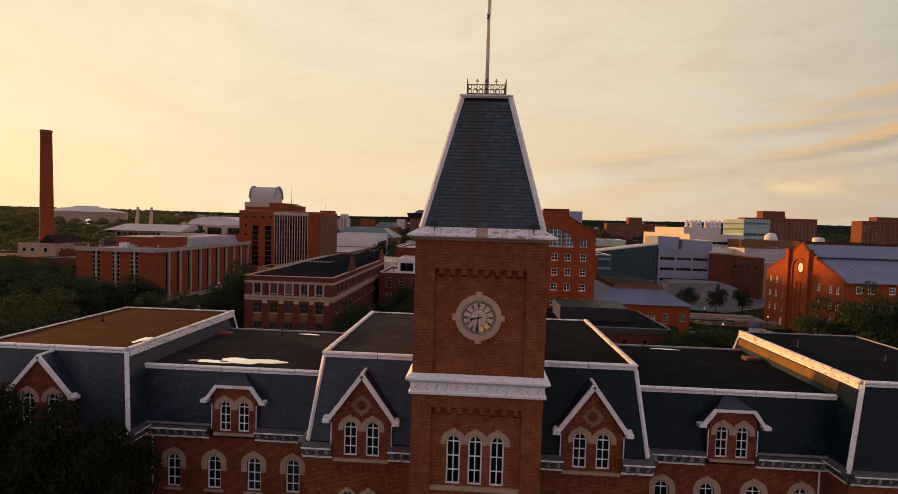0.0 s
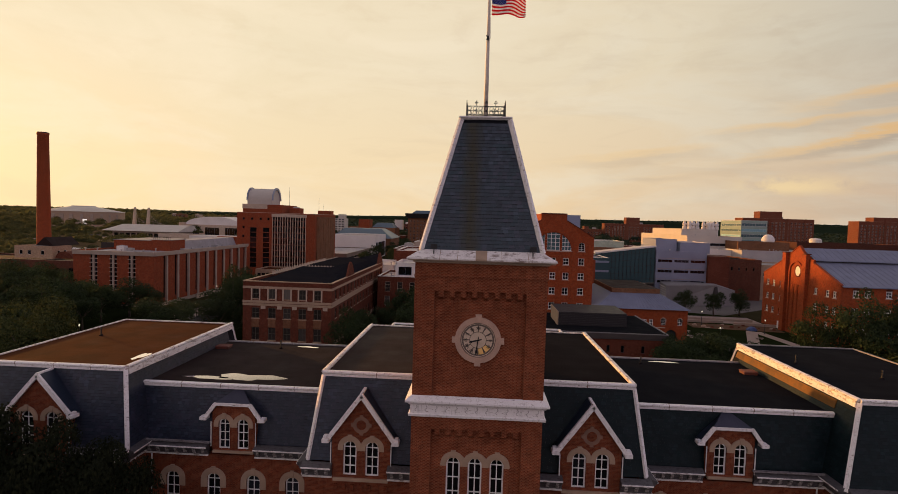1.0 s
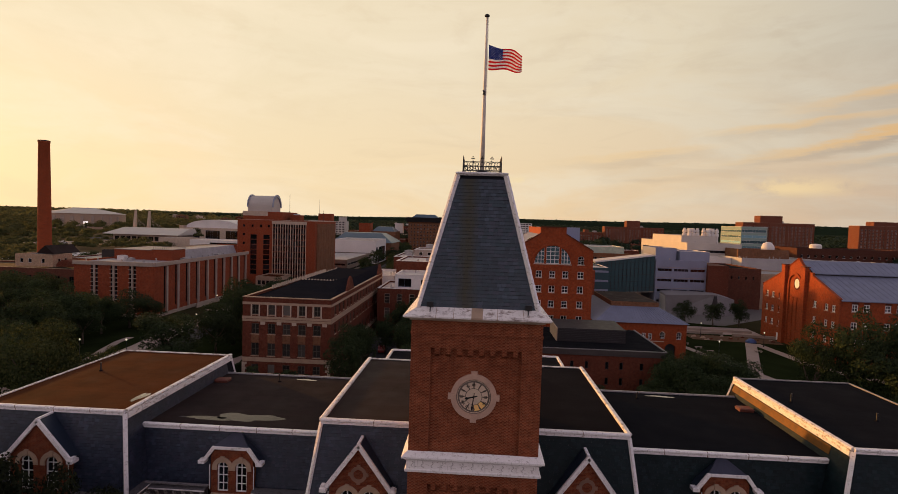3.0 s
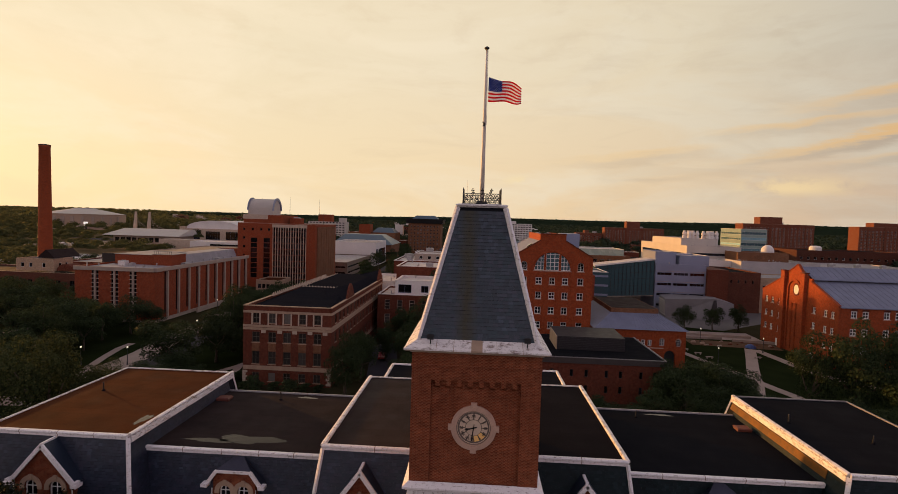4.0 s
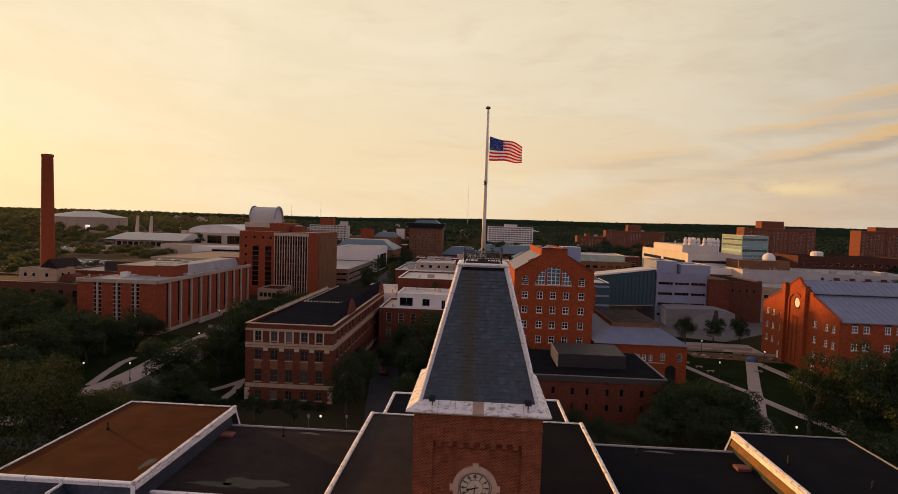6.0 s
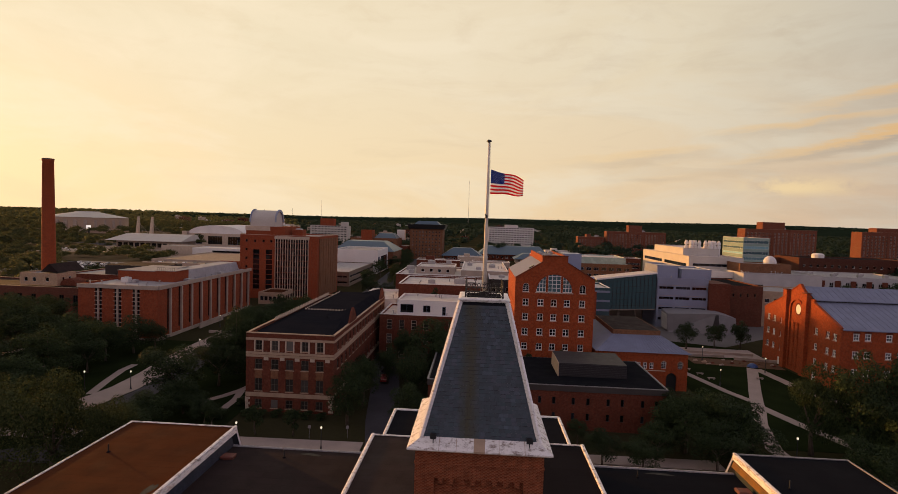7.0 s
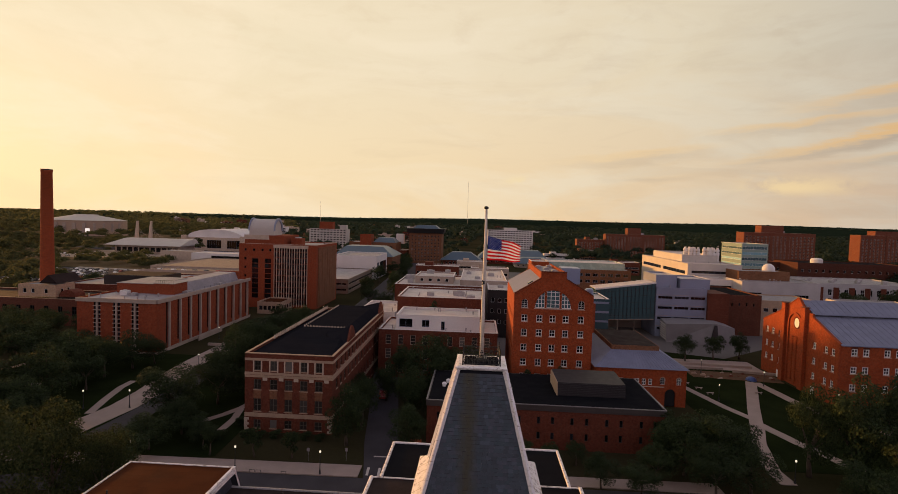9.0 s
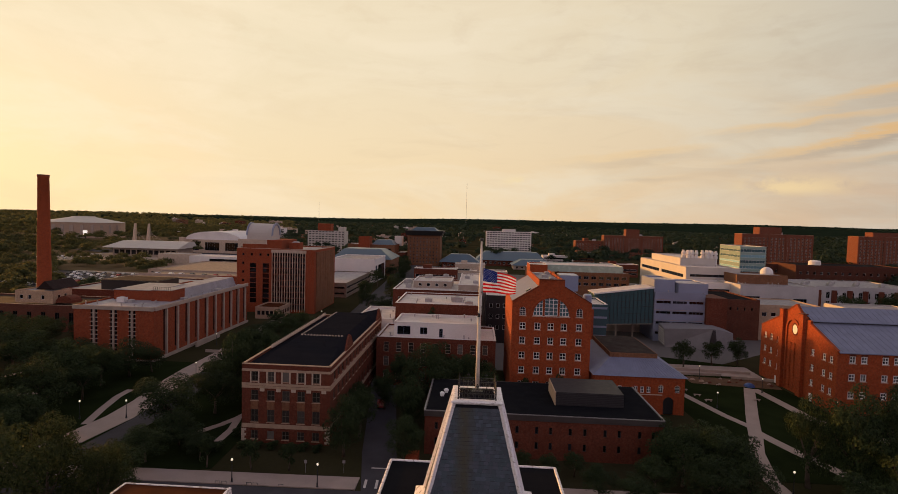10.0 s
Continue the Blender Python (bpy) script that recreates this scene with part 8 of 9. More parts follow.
for i in range(150):
    y = rng.uniform(620, 2600)
    x = rng.uniform(-0.62, 0.62) * y
    if (x > -0.2 * y and x < 0.12 * y and y < 760) or (y < 900 and x < -0.40 * y) or (x > 0.12 * y and y < 900) or (x > 0.3 * y and y < 1100):
        continue
    small = x > 0.12 * y or rng.random() < 0.35
    w, d, h = (rng.uniform(10, 22), 12, rng.choice((7, 9, 11))) if small else (rng.uniform(14, 46), rng.uniform(12, 24), rng.choice((9, 12, 16, 20)) * (1.0 if y < 1300 else 1.25))
    mt = rng.choice((WHITE_W, CREAM, WHITE_W, BRICK_D, CONCRETE, STONE_L, BRICK_N))
    t = thing("distant_building", (x, y, 0), "distant flat-roofed building among the trees", "building", "distant buildings")
    if y < 1000 and not small:
        ops = grid(spread(1, w - 1, max(3, int(w / 4))), [2.5 + 3.4 * k for k in range(int((h - 2) / 3.4))], 2.2, 1.6)
    else:
        ops = [(1.0, 2.5 + 3.4 * k, w - 1.0, 4.1 + 3.4 * k) for k in range(int((h - 2) / 3.4))]
    block(t, x - w / 2, y, x + w / 2, y + d, 0, h, mt, rng.choice((DECK_L, DECK_G, DECK_L)), ops, (), (), None, nx=1 if y < 1000 and not small else 8, nz=1, fmat=WHITE_W)
    if not small:
        part("lift_house", Shape().box(x - w * 0.2, y + 3, h - 0.6, x + w * 0.05, y + 9, h + 3.2), mt, t)


def roof_vent(x, y, z, tall=0.7):
    """A short galvanised vent with a cap."""
    t = thing("roof_vent", (x, y, z), "small galvanised vent with a cap on a flat roof", "roof vent", "small roof vents")
    part("pipe", Shape().tube([(x, y, z), (x, y, z + tall)], [0.16, 0.16], 8), GEAR, t)
    part("cap", Shape().lathe([(0.30, 0), (0.30, 0.10), (0.0, 0.28)], (x, y, z + tall), 8), GEAR, t)


rng = random.Random(77)
for x0, x1, y0, y1, z, n in ((-23, 1, 130, 150, 18.15, 9), (-25, 5, 107, 108.4, 12.45, 5), (-20, 0, 111, 121, 15.95, 6), (-35, -26, 126, 144, 13.75, 5), (-118, -98, 120, 127, 15.75, 7), (-97.4, -95.6, 142, 176, 15.75, 7),
                             (-6, 11, 182, 228, 18.05, 8), (70, 88, 176, 198, 18.45, 6), (124, 155, 218, 226, 18.15, 9), (108, 133, 243, 259, 23.75, 6)):
    for _ in range(n):
        roof_vent(rng.uniform(x0, x1), rng.uniform(y0, y1), z, rng.uniform(0.5, 1.1))
for x, y, z, hgt in ((-104, 216, 33.2, 8), (-92.5, 222, 33.2, 9), (-78, 230, 28.85, 6)):
    m = thing("roof_aerial", (x, y, z), "thin dark aerial on the tower roof", "aerial", "roof aerials")
    part("rod", Shape().tube([(x, y, z), (x, y, z + hgt)], [0.09, 0.05], 5), BLACK, m)
    part("foot", Shape().box(x - 0.3, y - 0.3, z, x + 0.3, y + 0.3, z + 0.3), BLACK, m)

for x, y, w, h, mt, rf in ((92, 560, 34, 9, WHITE_W, DECK_L), (128, 600, 26, 12, BRICK_N, DECK_G), (214, 470, 30, 9, STONE_L, DECK_L), (262, 600, 38, 11, WHITE_W, DECK_L), (330, 470, 28, 10, BRICK_D, DECK_L), (356, 600, 36, 13, CREAM, DECK_G),
                           (126, 430, 30, 11, BRICK_D, DECK_L), (168, 455, 24, 12, CONCRETE, DECK_L), (60, 400, 36, 9, BRICK_N, DECK_L), (-5, 420, 26, 8, STONE_L, DECK_L), (-28, 330, 30, 11, BRICK_D, DECK_L), (8, 300, 24, 13, CONCRETE, DECK_L)):
    t = thing("campus_annexe", (x, y, 0), "low flat-roofed campus annexe with strip windows", "building", "campus annexes")
    block(t, x - w / 2, y, x + w / 2, y + 16, 0, h, mt, rf, [(1.0, 2.2 + 3.2 * k, w - 1.0, 3.8 + 3.2 * k) for k in range(int((h - 2) / 3.2))], (), (), WHITE_W, nx=10, nz=1, fmat=WHITE_W)
    part("lift_house", Shape().box(x - w * 0.3, y + 3, h - 0.6, x - w * 0.1, y + 9, h + 2.4), mt, t)
    roof_vent(x + w * 0.2, y + 5, h - 0.45, 1.2)
    roof_vent(x + w * 0.35, y + 8, h - 0.45, 0.9)


# ---- lawns, paths, roads ----
def slab(name, pts, z, mat, label, category, h=0.12):
    s = Shape().hull([(x, y, 0.0) for x, y in pts], [(x, y, z) for x, y in pts])
    return whole(name, s, mat, label, category, kind="structure")


def strip(name, line, width, z, mat, label, category):
    """A paved band along a line of points."""
    line = [Vector((x, y, 0)) for x, y in line]
    lft, rgt = [], []
    for i, p in enumerate(line):
        d = (line[min(i + 1, len(line) - 1)] - line[max(i - 1, 0)]).normalized()
        n = Vector((-d.y, d.x, 0)) * width / 2
        lft.append(p + n), rgt.append(p - n)
    s = Shape()
    for i in range(len(line) - 1):
        q = [rgt[i], rgt[i + 1], lft[i + 1], lft[i]]
        s.hull([(p.x, p.y, 0.002) for p in q], [(p.x, p.y, z) for p in q])
    return whole(name, s, mat, label, category, kind="structure")


slab("lawn", [(52, 62), (100, 62), (86, 97), (86, 140), (60, 150), (50, 126)], 0.06, GRASS, "dark mown lawn between campus paths", "lawn")
slab("lawn", [(-120, 30), (-45, 56), (-47, 118), (-96, 119), (-125, 119)], 0.06, GRASS, "shaded lawn under the trees", "lawn")
strip("path", [(76.4, 116.5), (71.4, 105.9), (66.3, 95.3), (62.9, 87.9), (60.0, 81.3), (56.4, 74), (52.5, 62), (52.5, 57)], 2.7, 0.12, PATHS, "pale concrete campus path", "path")
strip("path", [(61.6, 85.3), (62.9, 80.2), (64.4, 75.0), (65.9, 71.1), (68.5, 63)], 2.4, 0.125, PATHS, "pale concrete campus path", "path")
strip("path", [(53.0, 118), (55.6, 108.2), (57.6, 100.7), (59.4, 94.0), (62.0, 87.5)], 1.9, 0.13, PATHS, "pale concrete campus path", "path")
strip("path", [(77.4, 116), (78.4, 106), (79.0, 99.5), (79.2, 95), (82, 89), (88, 82)], 2.6, 0.135, PATHS, "pale concrete path along the field hall", "path")
slab("paved_yard", [(50, 129), (86, 127.5), (86.5, 139), (50, 140)], 0.10, PATHS, "pale paved yard with low walls", "paved yard")
strip("path", [(-77.6, 60), (-76.6, 68), (-75.6, 76), (-76.2, 86), (-78.4, 100), (-79.4, 112), (-79.6, 130), (-81, 150), (-83, 186)], 6.2, 0.12, PATHS, "wide pale concrete walk beside the lawns", "path")
strip("road", [(-70.6, 58), (-70.0, 68), (-69.6, 77), (-70.5, 92), (-73.5, 110)], 5.4, 0.09, ASPHALT, "dark asphalt service drive", "road")
strip("path", [(-55.5, 70.0), (-52.7, 74.5), (-50.9, 78.6), (-49.6, 84)], 1.6, 0.12, PATHS, "narrow concrete path round the hall", "path")
strip("path", [(-49.3, 66.5), (-49.4, 72.5), (-50.6, 78)], 1.5, 0.125, PATHS, "narrow concrete path round the hall", "path")
strip("path", [(-122, 76), (-110.5, 84.3), (-104, 88)], 1.8, 0.12, PATHS, "narrow concrete path on the lawn", "path")
strip("path", [(-79.8, 71.5), (-82.5, 80), (-84.6, 88), (-84.9, 93)], 1.7, 0.13, PATHS, "concrete branch walk across the lawn", "path")
strip("path", [(-124, 94), (-122, 102), (-118, 110)], 1.8, 0.12, PATHS, "narrow concrete path on the lawn", "path")
strip("road", [(-140, 44.5), (-60, 46.5), (0, 47.5), (90, 48.5)], 8.0, 0.05, ASPHALT, "asphalt campus street behind the hall", "road")
strip("pavement", [(-140, 50.8), (-60, 52.6), (-18.8, 53.4)], 4.0, 0.17, PATHS, "wide pale pavement along the street", "pavement")
strip("pavement", [(-9.5, 53.5), (40, 54.2)], 3.2, 0.17, PATHS, "wide pale pavement along the street", "pavement")
strip("road", [(-14.5, 51.4), (-17.5, 66), (-21.5, 92), (-26.0, 118)], 6.4, 0.052, ASPHALT, "narrow asphalt lane between the buildings", "road")
PAINT_W = plain("road_paint", (0.52, 0.48, 0.44), 0.8, 1.5, 12, 0.25)
for i in range(4):
    x = -17.4 + i * 1.9
    whole("crossing_stripe", Shape().hull([(x - 0.22, 52.2, 0.053), (x + 0.22, 52.2, 0.053), (x + 0.0, 55.0, 0.053), (x - 0.44, 55.0, 0.053)], [(x - 0.22, 52.2, 0.058), (x + 0.22, 52.2, 0.058), (x + 0.0, 55.0, 0.058), (x - 0.44, 55.0, 0.058)]), PAINT_W, "white painted crossing stripe on the lane", "road marking", "crossing stripes")
whole("stop_line", Shape().box(-17.6, 59.0, 0.053, -14.4, 59.4, 0.058), PAINT_W, "white stop line across the lane", "road marking")
slab("parking_lot", [(-300, 250), (-205, 245), (-215, 330), (-320, 340)], 0.05, ASPHALT, "asphalt car park full of cars", "car park")
slab("paved_yard", [(-215, 205), (-112, 215), (-104, 330), (-300, 345)], 0.04, plain("worn_paving", (0.26, 0.22, 0.18), 0.9, 0.03, 1.2, 0.2), "worn pale paving between buildings", "paved yard")
slab("paved_yard", [(-480, 560), (-330, 470), (-200, 470), (-200, 556), (-350, 580)], 0.04, ASPHALT, "asphalt forecourt before the domed hall", "paved yard")
slab("road", [(-58, 200), (-44, 200), (-50, 500), (-72, 500)], 0.06, ASPHALT, "campus street lined with trees", "road")
slab("paved_yard", [(-60, 122), (60, 126), (130, 180), (260, 300), (60, 420), (-40, 420)], 0.035, plain("grey_paving", (0.11, 0.098, 0.092), 0.9, 0.05, 1.2, 0.2), "grey paved yards between the labs", "paved yard")


WORN = plain("pale_worn_paving", (0.30, 0.235, 0.18), 0.9, 0.03, 1.2, 0.25)
slab("paved_yard", [(-425, 418), (-352, 418), (-325, 452), (-415, 476)], 0.07, WORN, "pale car park among the trees", "car park")
slab("paved_yard", [(-408, 490), (-318, 425), (-240, 432), (-262, 480), (-345, 490), (-395, 535)], 0.08, WORN, "pale paved forecourt before the pavilion", "paved yard")
# Tan open ground; the haze towards the sun is also put into its colour.
slab("meadow", [(-1150, 900), (-900, 480), (-330, 345), (-216, 335), (-225, 470), (-330, 700), (-460, 1000)], 0.03, plain("hazy_tan_meadow", (0.14, 0.108, 0.058), 0.95, 0.012, 0.4, 0.35, tint=(0.22, 0.16, 0.092), spec=0.0), "tan meadow and lots, lightened for haze, among scattered trees", "meadow")
slab("dirt_yard", [(62, 119.5), (85.5, 116.5), (86.5, 124.5), (62, 126.5)], 0.09, plain("bare_brown_earth", (0.115, 0.068, 0.042), 0.95, 0.5, 5, 0.35, spec=0.05), "bare brown earth of a small building site", "dirt yard")
rng = random.Random(19)
for i in range(22):
    x, y, q = rng.uniform(63, 85), rng.uniform(117.5, 126), rng.uniform(0.25, 0.8)
    s = Shape().hull([(x - q, y - q * 0.5, 0.09), (x + q, y - q * 0.4, 0.09), (x + q * 0.9, y + q * 0.5, 0.09), (x - q * 0.8, y + q * 0.5, 0.09)],
                     [(x - q * 0.7, y - q * 0.4, 0.09 + q * 0.6), (x + q * 0.8, y - q * 0.3, 0.09 + q * 0.5), (x + q * 0.6, y + q * 0.3, 0.09 + q * 0.7), (x - q * 0.6, y + q * 0.3, 0.09 + q * 0.5)])
    whole("stone_block", s, rng.choice((STONE, CONCRETE, BRICK_D)), "rough stone block lying on bare earth", "stone block", "site stone blocks")
# ---- trees ----
def crown_mesh(seed, leaves, mat, name="crown", leaf=0.030, lobes=26, flat=1.0):
    """A crown of unit radius: clumps of small leaf sprays on the ends of limbs, with gaps between."""
    rng = np.random.RandomState(seed)
    cen = [np.array([0, 0, 0.1])]
    while len(cen) < lobes:
        p = rng.uniform(-1, 1, 3)
        r = np.linalg.norm(p)
        if 0.3 < r < 0.80 and p[2] > -0.75:
            cen.append(p * [1, 1, flat])
    cen = np.array(cen)
    rad = rng.uniform(0.20, 0.36, lobes)
    rad[0] = 0.55
    wgt = rad ** 2 / np.sum(rad ** 2)
    idx = rng.choice(lobes, leaves, p=wgt)
    dirs = rng.normal(size=(leaves, 3))
    dirs /= np.linalg.norm(dirs, axis=1)[:, None]
    flip = (dirs[:, 2] < 0) & (rng.rand(leaves) < 0.55)
    dirs[flip, 2] *= -1
    rr = rad[idx] * (0.72 + 0.36 * rng.rand(leaves))
    pos = cen[idx] + dirs * rr[:, None] * [1, 1, 0.85]
    nrm = dirs * 0.9 + rng.normal(size=(leaves, 3)) * 0.38 + [0, 0, 0.3]
    nrm /= np.linalg.norm(nrm, axis=1)[:, None]
    t = np.cross(nrm, rng.normal(size=(leaves, 3)))
    t /= np.linalg.norm(t, axis=1)[:, None]
    b = np.cross(nrm, t)
    sz = leaf * rng.uniform(0.6, 1.35, leaves)[:, None]
    v = np.stack([pos + t * sz, pos + b * sz * 0.75 + nrm * sz * 0.2, pos - t * sz, pos - b * sz * 0.75 + nrm * sz * 0.15], 1).reshape(-1, 3)
    me = bpy.data.meshes.new(name)
    me.from_pydata(v.tolist(), [], np.arange(leaves * 4).reshape(-1, 4).tolist())
    me.materials.append(mat)
    return me, cen[1:]


CROWNS = [crown_mesh(11 + i, 9500, LEAF, lobes=24 + i * 3, leaf=0.0255) for i in range(4)]
CROWNS_W = [crown_mesh(31 + i, 14000, LEAF_W, lobes=30 + i * 3, leaf=0.021) for i in range(2)]
# Darker leaf copy: the hall's shade on these crowns is put into the colour.
LEAF_D = leaf_mat("shade_coloured_leaves", (0.008, 0.012, 0.005), (0.013, 0.018, 0.007), (0.024, 0.027, 0.010), 0.15)
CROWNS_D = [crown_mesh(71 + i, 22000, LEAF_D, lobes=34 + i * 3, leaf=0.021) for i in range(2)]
CROWNS_S = [crown_mesh(51 + i, 1800, LEAF, lobes=14 + i, leaf=0.06) for i in range(3)]
TREES = 0


def tree(x, y, top, r, warm=False, small=False, label="broad leafy green tree in full summer leaf", dark=False):
    global TREES
    TREES += 1
    rng = random.Random(TREES * 7)
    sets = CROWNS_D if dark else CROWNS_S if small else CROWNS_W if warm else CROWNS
    me, cen = sets[TREES % len(sets)]
    if not small and top < 18 and y > 20:
        r *= 1.08
    squash = min(1.9, max(0.6, (top - 0.9) / (2 * r)))
    cz = top - r * squash * 0.98
    t = thing("tree", (x, y, 0), label, "tree", "campus trees")
    rot = rng.uniform(0, 6.28)
    s = Shape()
    lean = Vector((rng.uniform(-0.3, 0.3), rng.uniform(-0.3, 0.3), 0))
    tr = max(0.1, top * 0.022)
    fork = Vector((x, y, max(1.0, cz - r * squash * 0.5))) + lean
    s.tube([(x, y, 0), Vector((x, y, 0)).lerp(fork, 0.5) + lean * 0.3, fork], [tr * 1.35, tr, tr * 0.8], 8)
    part("trunk", s, BARK, t, smooth=True)
    for k in range(5 if not small else 3):
        c = Vector(cen[k])
        c.rotate(Euler((0, 0, rot)))
        e = Vector((x, y, cz)) + Vector((c.x * r, c.y * r, c.z * r * squash)) * 0.9
        m = fork.lerp(e, 0.5) + Vector((0, 0, -0.06 * r))
        part("limb", Shape().tube([fork, m, e], [tr * 0.6, tr * 0.38, tr * 0.12], 6), BARK, t, smooth=True)
    c = shared("crown", me, t, (x, y, cz), rot)
    c.scale = (r, r, r * squash)
    return t


OLD = "old broad tree, its upper leaves caught by evening light"
SHADY = "dense tree with the shade of the brick hall in its leaf colour"
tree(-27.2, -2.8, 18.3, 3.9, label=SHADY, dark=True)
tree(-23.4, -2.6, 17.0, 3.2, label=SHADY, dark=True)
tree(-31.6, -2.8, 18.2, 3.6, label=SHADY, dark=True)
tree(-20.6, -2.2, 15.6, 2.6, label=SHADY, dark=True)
for x, y, tp, r in ((-57, 35, 17.2, 6.0), (-67.5, 36.5, 16.2, 6.8), (-50.5, 36.5, 13.0, 4.2), (-79, 41, 16.0, 7.4), (-90, 51, 14.5, 7.4)):
    tree(x, y, tp, r, True, label=OLD)
for x, y, tp, r in ((-54, 43.5, 9.2, 4.8), (-63, 46, 9.0, 4.8), (-61, 71, 12.6, 6.6), (-55.5, 64, 7.6, 4.6), (-57, 80.5, 11.4, 5.8), (-57.5, 57, 7.0, 4.4), (-49, 59.5, 4.6, 2.6), (-84, 63, 8.0, 4.6), (-91, 85, 9.5, 4.8), (-94, 95, 10.0, 5.0), (-89, 108, 8.0, 4.0), (-57.5, 90, 16.4, 5.0), (-60, 100.5, 14.2, 5.0), (-65.5, 112, 12.4, 5.2), (-62, 121, 12.0, 4.8),
                    (-53, 105, 12.4, 4.8), (-51.5, 95, 11.0, 4.4), (-52, 115, 13.0, 4.8), (-52, 61.8, 5.4, 3.2), (-51, 86, 9.0, 3.8), (-66, 99, 8.0, 3.6), (-68, 124, 11.0, 4.6), (-70, 138, 10.5, 4.8), (-65, 150, 10.0, 4.6),
                    (-92, 103, 10.3, 5.9), (-103.5, 105, 8.8, 4.8), (-111, 109, 9.6, 5.4), (-91, 74, 14.2, 6.8), (-99, 65, 13.6, 6.8), (-88, 62, 11.0, 5.4), (-83, 53, 10.0, 4.8), (-97.5, 88, 13.6, 6.8), (-113, 96, 12.8, 6.4), (-121, 85, 14.5, 7.2),
                    (-115, 67, 14.5, 7.6), (-104, 55, 13.0, 6.8), (-126, 104, 14.0, 6.8), (-136, 92, 15.0, 7.4), (-131, 76, 15.0, 7.4), (-140, 112, 13.0, 6.4), (-130, 119, 12.0, 5.8), (-148, 120, 12.0, 6.0), (-147, 101, 13.0, 6.6), (-125, 59, 14.0, 7.6), (-116, 51, 13.0, 6.8),
                    (-152, 132, 11.0, 6.0), (-138, 130, 11.0, 5.6), (-127, 132, 10.0, 5.0),
                    (36, 66.5, 8.4, 3.4), (18, 60, 4.6, 2.0), (8.5, 60, 4.6, 2.0), (-20.5, 88, 9.5, 3.4), (-8, 100, 13, 4.6), (0, 100, 11.0, 4.0)):
    tree(x, y, tp, r)
tree(-72, 152, 8.0, 4.5)
tree(-66, 166, 8.5, 4.6)
tree(-78, 172, 7.0, 4.0)
for x, y in ((-38.2, 56.6), (-31.6, 56.8), (-46.0, 56.3)):
    tree(x, y, 5.6, 1.9, small=True, label="young street tree in a square pit")
tree(-23.6, 63, 11.6, 3.8)
tree(-22.8, 72, 10.5, 3.6)
tree(-24.5, 81, 9.0, 2.8)
tree(-13.0, 76, 12.0, 4.6)
tree(-11.5, 90, 15.0, 6.2)
tree(-17.5, 98, 11.5, 4.2)
tree(-4.5, 94, 13.5, 5.2)
tree(3.5, 90.5, 11.5, 3.6)
tree(-12.5, 62, 8.5, 3.6)
for x, y, tp, r in ((36.0, 58.5, 10.8, 5.2), (42.5, 59.5, 12.2, 5.6), (34.0, 61, 7.2, 3.2), (30.0, 55, 6.4, 3.4), (20.5, 52, 6.2, 3.0), (26, 50, 6.0, 3.2), (13.5, 58, 5.0, 2.2), (38, 51, 8.4, 4.6), (44.5, 53.5, 9.0, 4.4),
                    (91, 62, 16.0, 7.0), (84, 50, 14.0, 6.6), (71, 47, 13.0, 6.0), (98, 74, 15.5, 6.6), (58, 46, 9.5, 4.6)):
    tree(x, y, tp, r)
for x, y, tp, r in ((63.5, 58.5, 19.2, 6.0), (57.8, 60.5, 15.6, 3.9), (72.5, 60, 19.2, 6.6), (81, 67, 18.0, 6.6), (90, 77, 16.5, 6.2), (66.5, 51.5, 14.0, 5.4)):
    tree(x, y, tp, r, label=OLD)
tree(66.5, 137, 9.2, 3.4)
tree(77.0, 141, 8.8, 3.2)
tree(86.0, 143, 9.0, 3.6)
tree(20.5, 93.5, 8.6, 1.8, small=True)
tree(23.5, 93.2, 8.2, 1.6, small=True)
tree(12.0, 93.0, 8.4, 1.9, small=True)
tree(-12.6, 124.6, 18.0, 2.4, small=True)
tree(212, 238, 15.0, 7.5)
tree(225, 242, 16.0, 8.0)
tree(238, 244, 15.0, 7.5)
for k in range(16):
    rng2 = random.Random(900 + k)
    tree(-50 + rng2.uniform(-9, 10) - k * 0.9, 200 + k * 18, rng2.uniform(9, 13), rng2.uniform(4, 6))
for x, y, tp, r in ((-130, 270, 10, 6), (-150, 215, 9, 5), (-200, 230, 11, 6), (30, 200, 12, 5), (32, 240, 12, 6), (40, 262, 13, 6), (150, 280, 12, 6), (190, 240, 14, 7), (205, 236, 15, 7), (222, 232, 14, 7), (236, 250, 14, 8), (170, 350, 14, 6), (120, 340, 14, 7), (262, 330, 13, 7)):
    tree(x, y, tp, r)

# hedges at the foot of the hall
hm, _ = crown_mesh(77, 1500, LEAF, "hedge_leaves", leaf=0.07, lobes=12, flat=0.9)
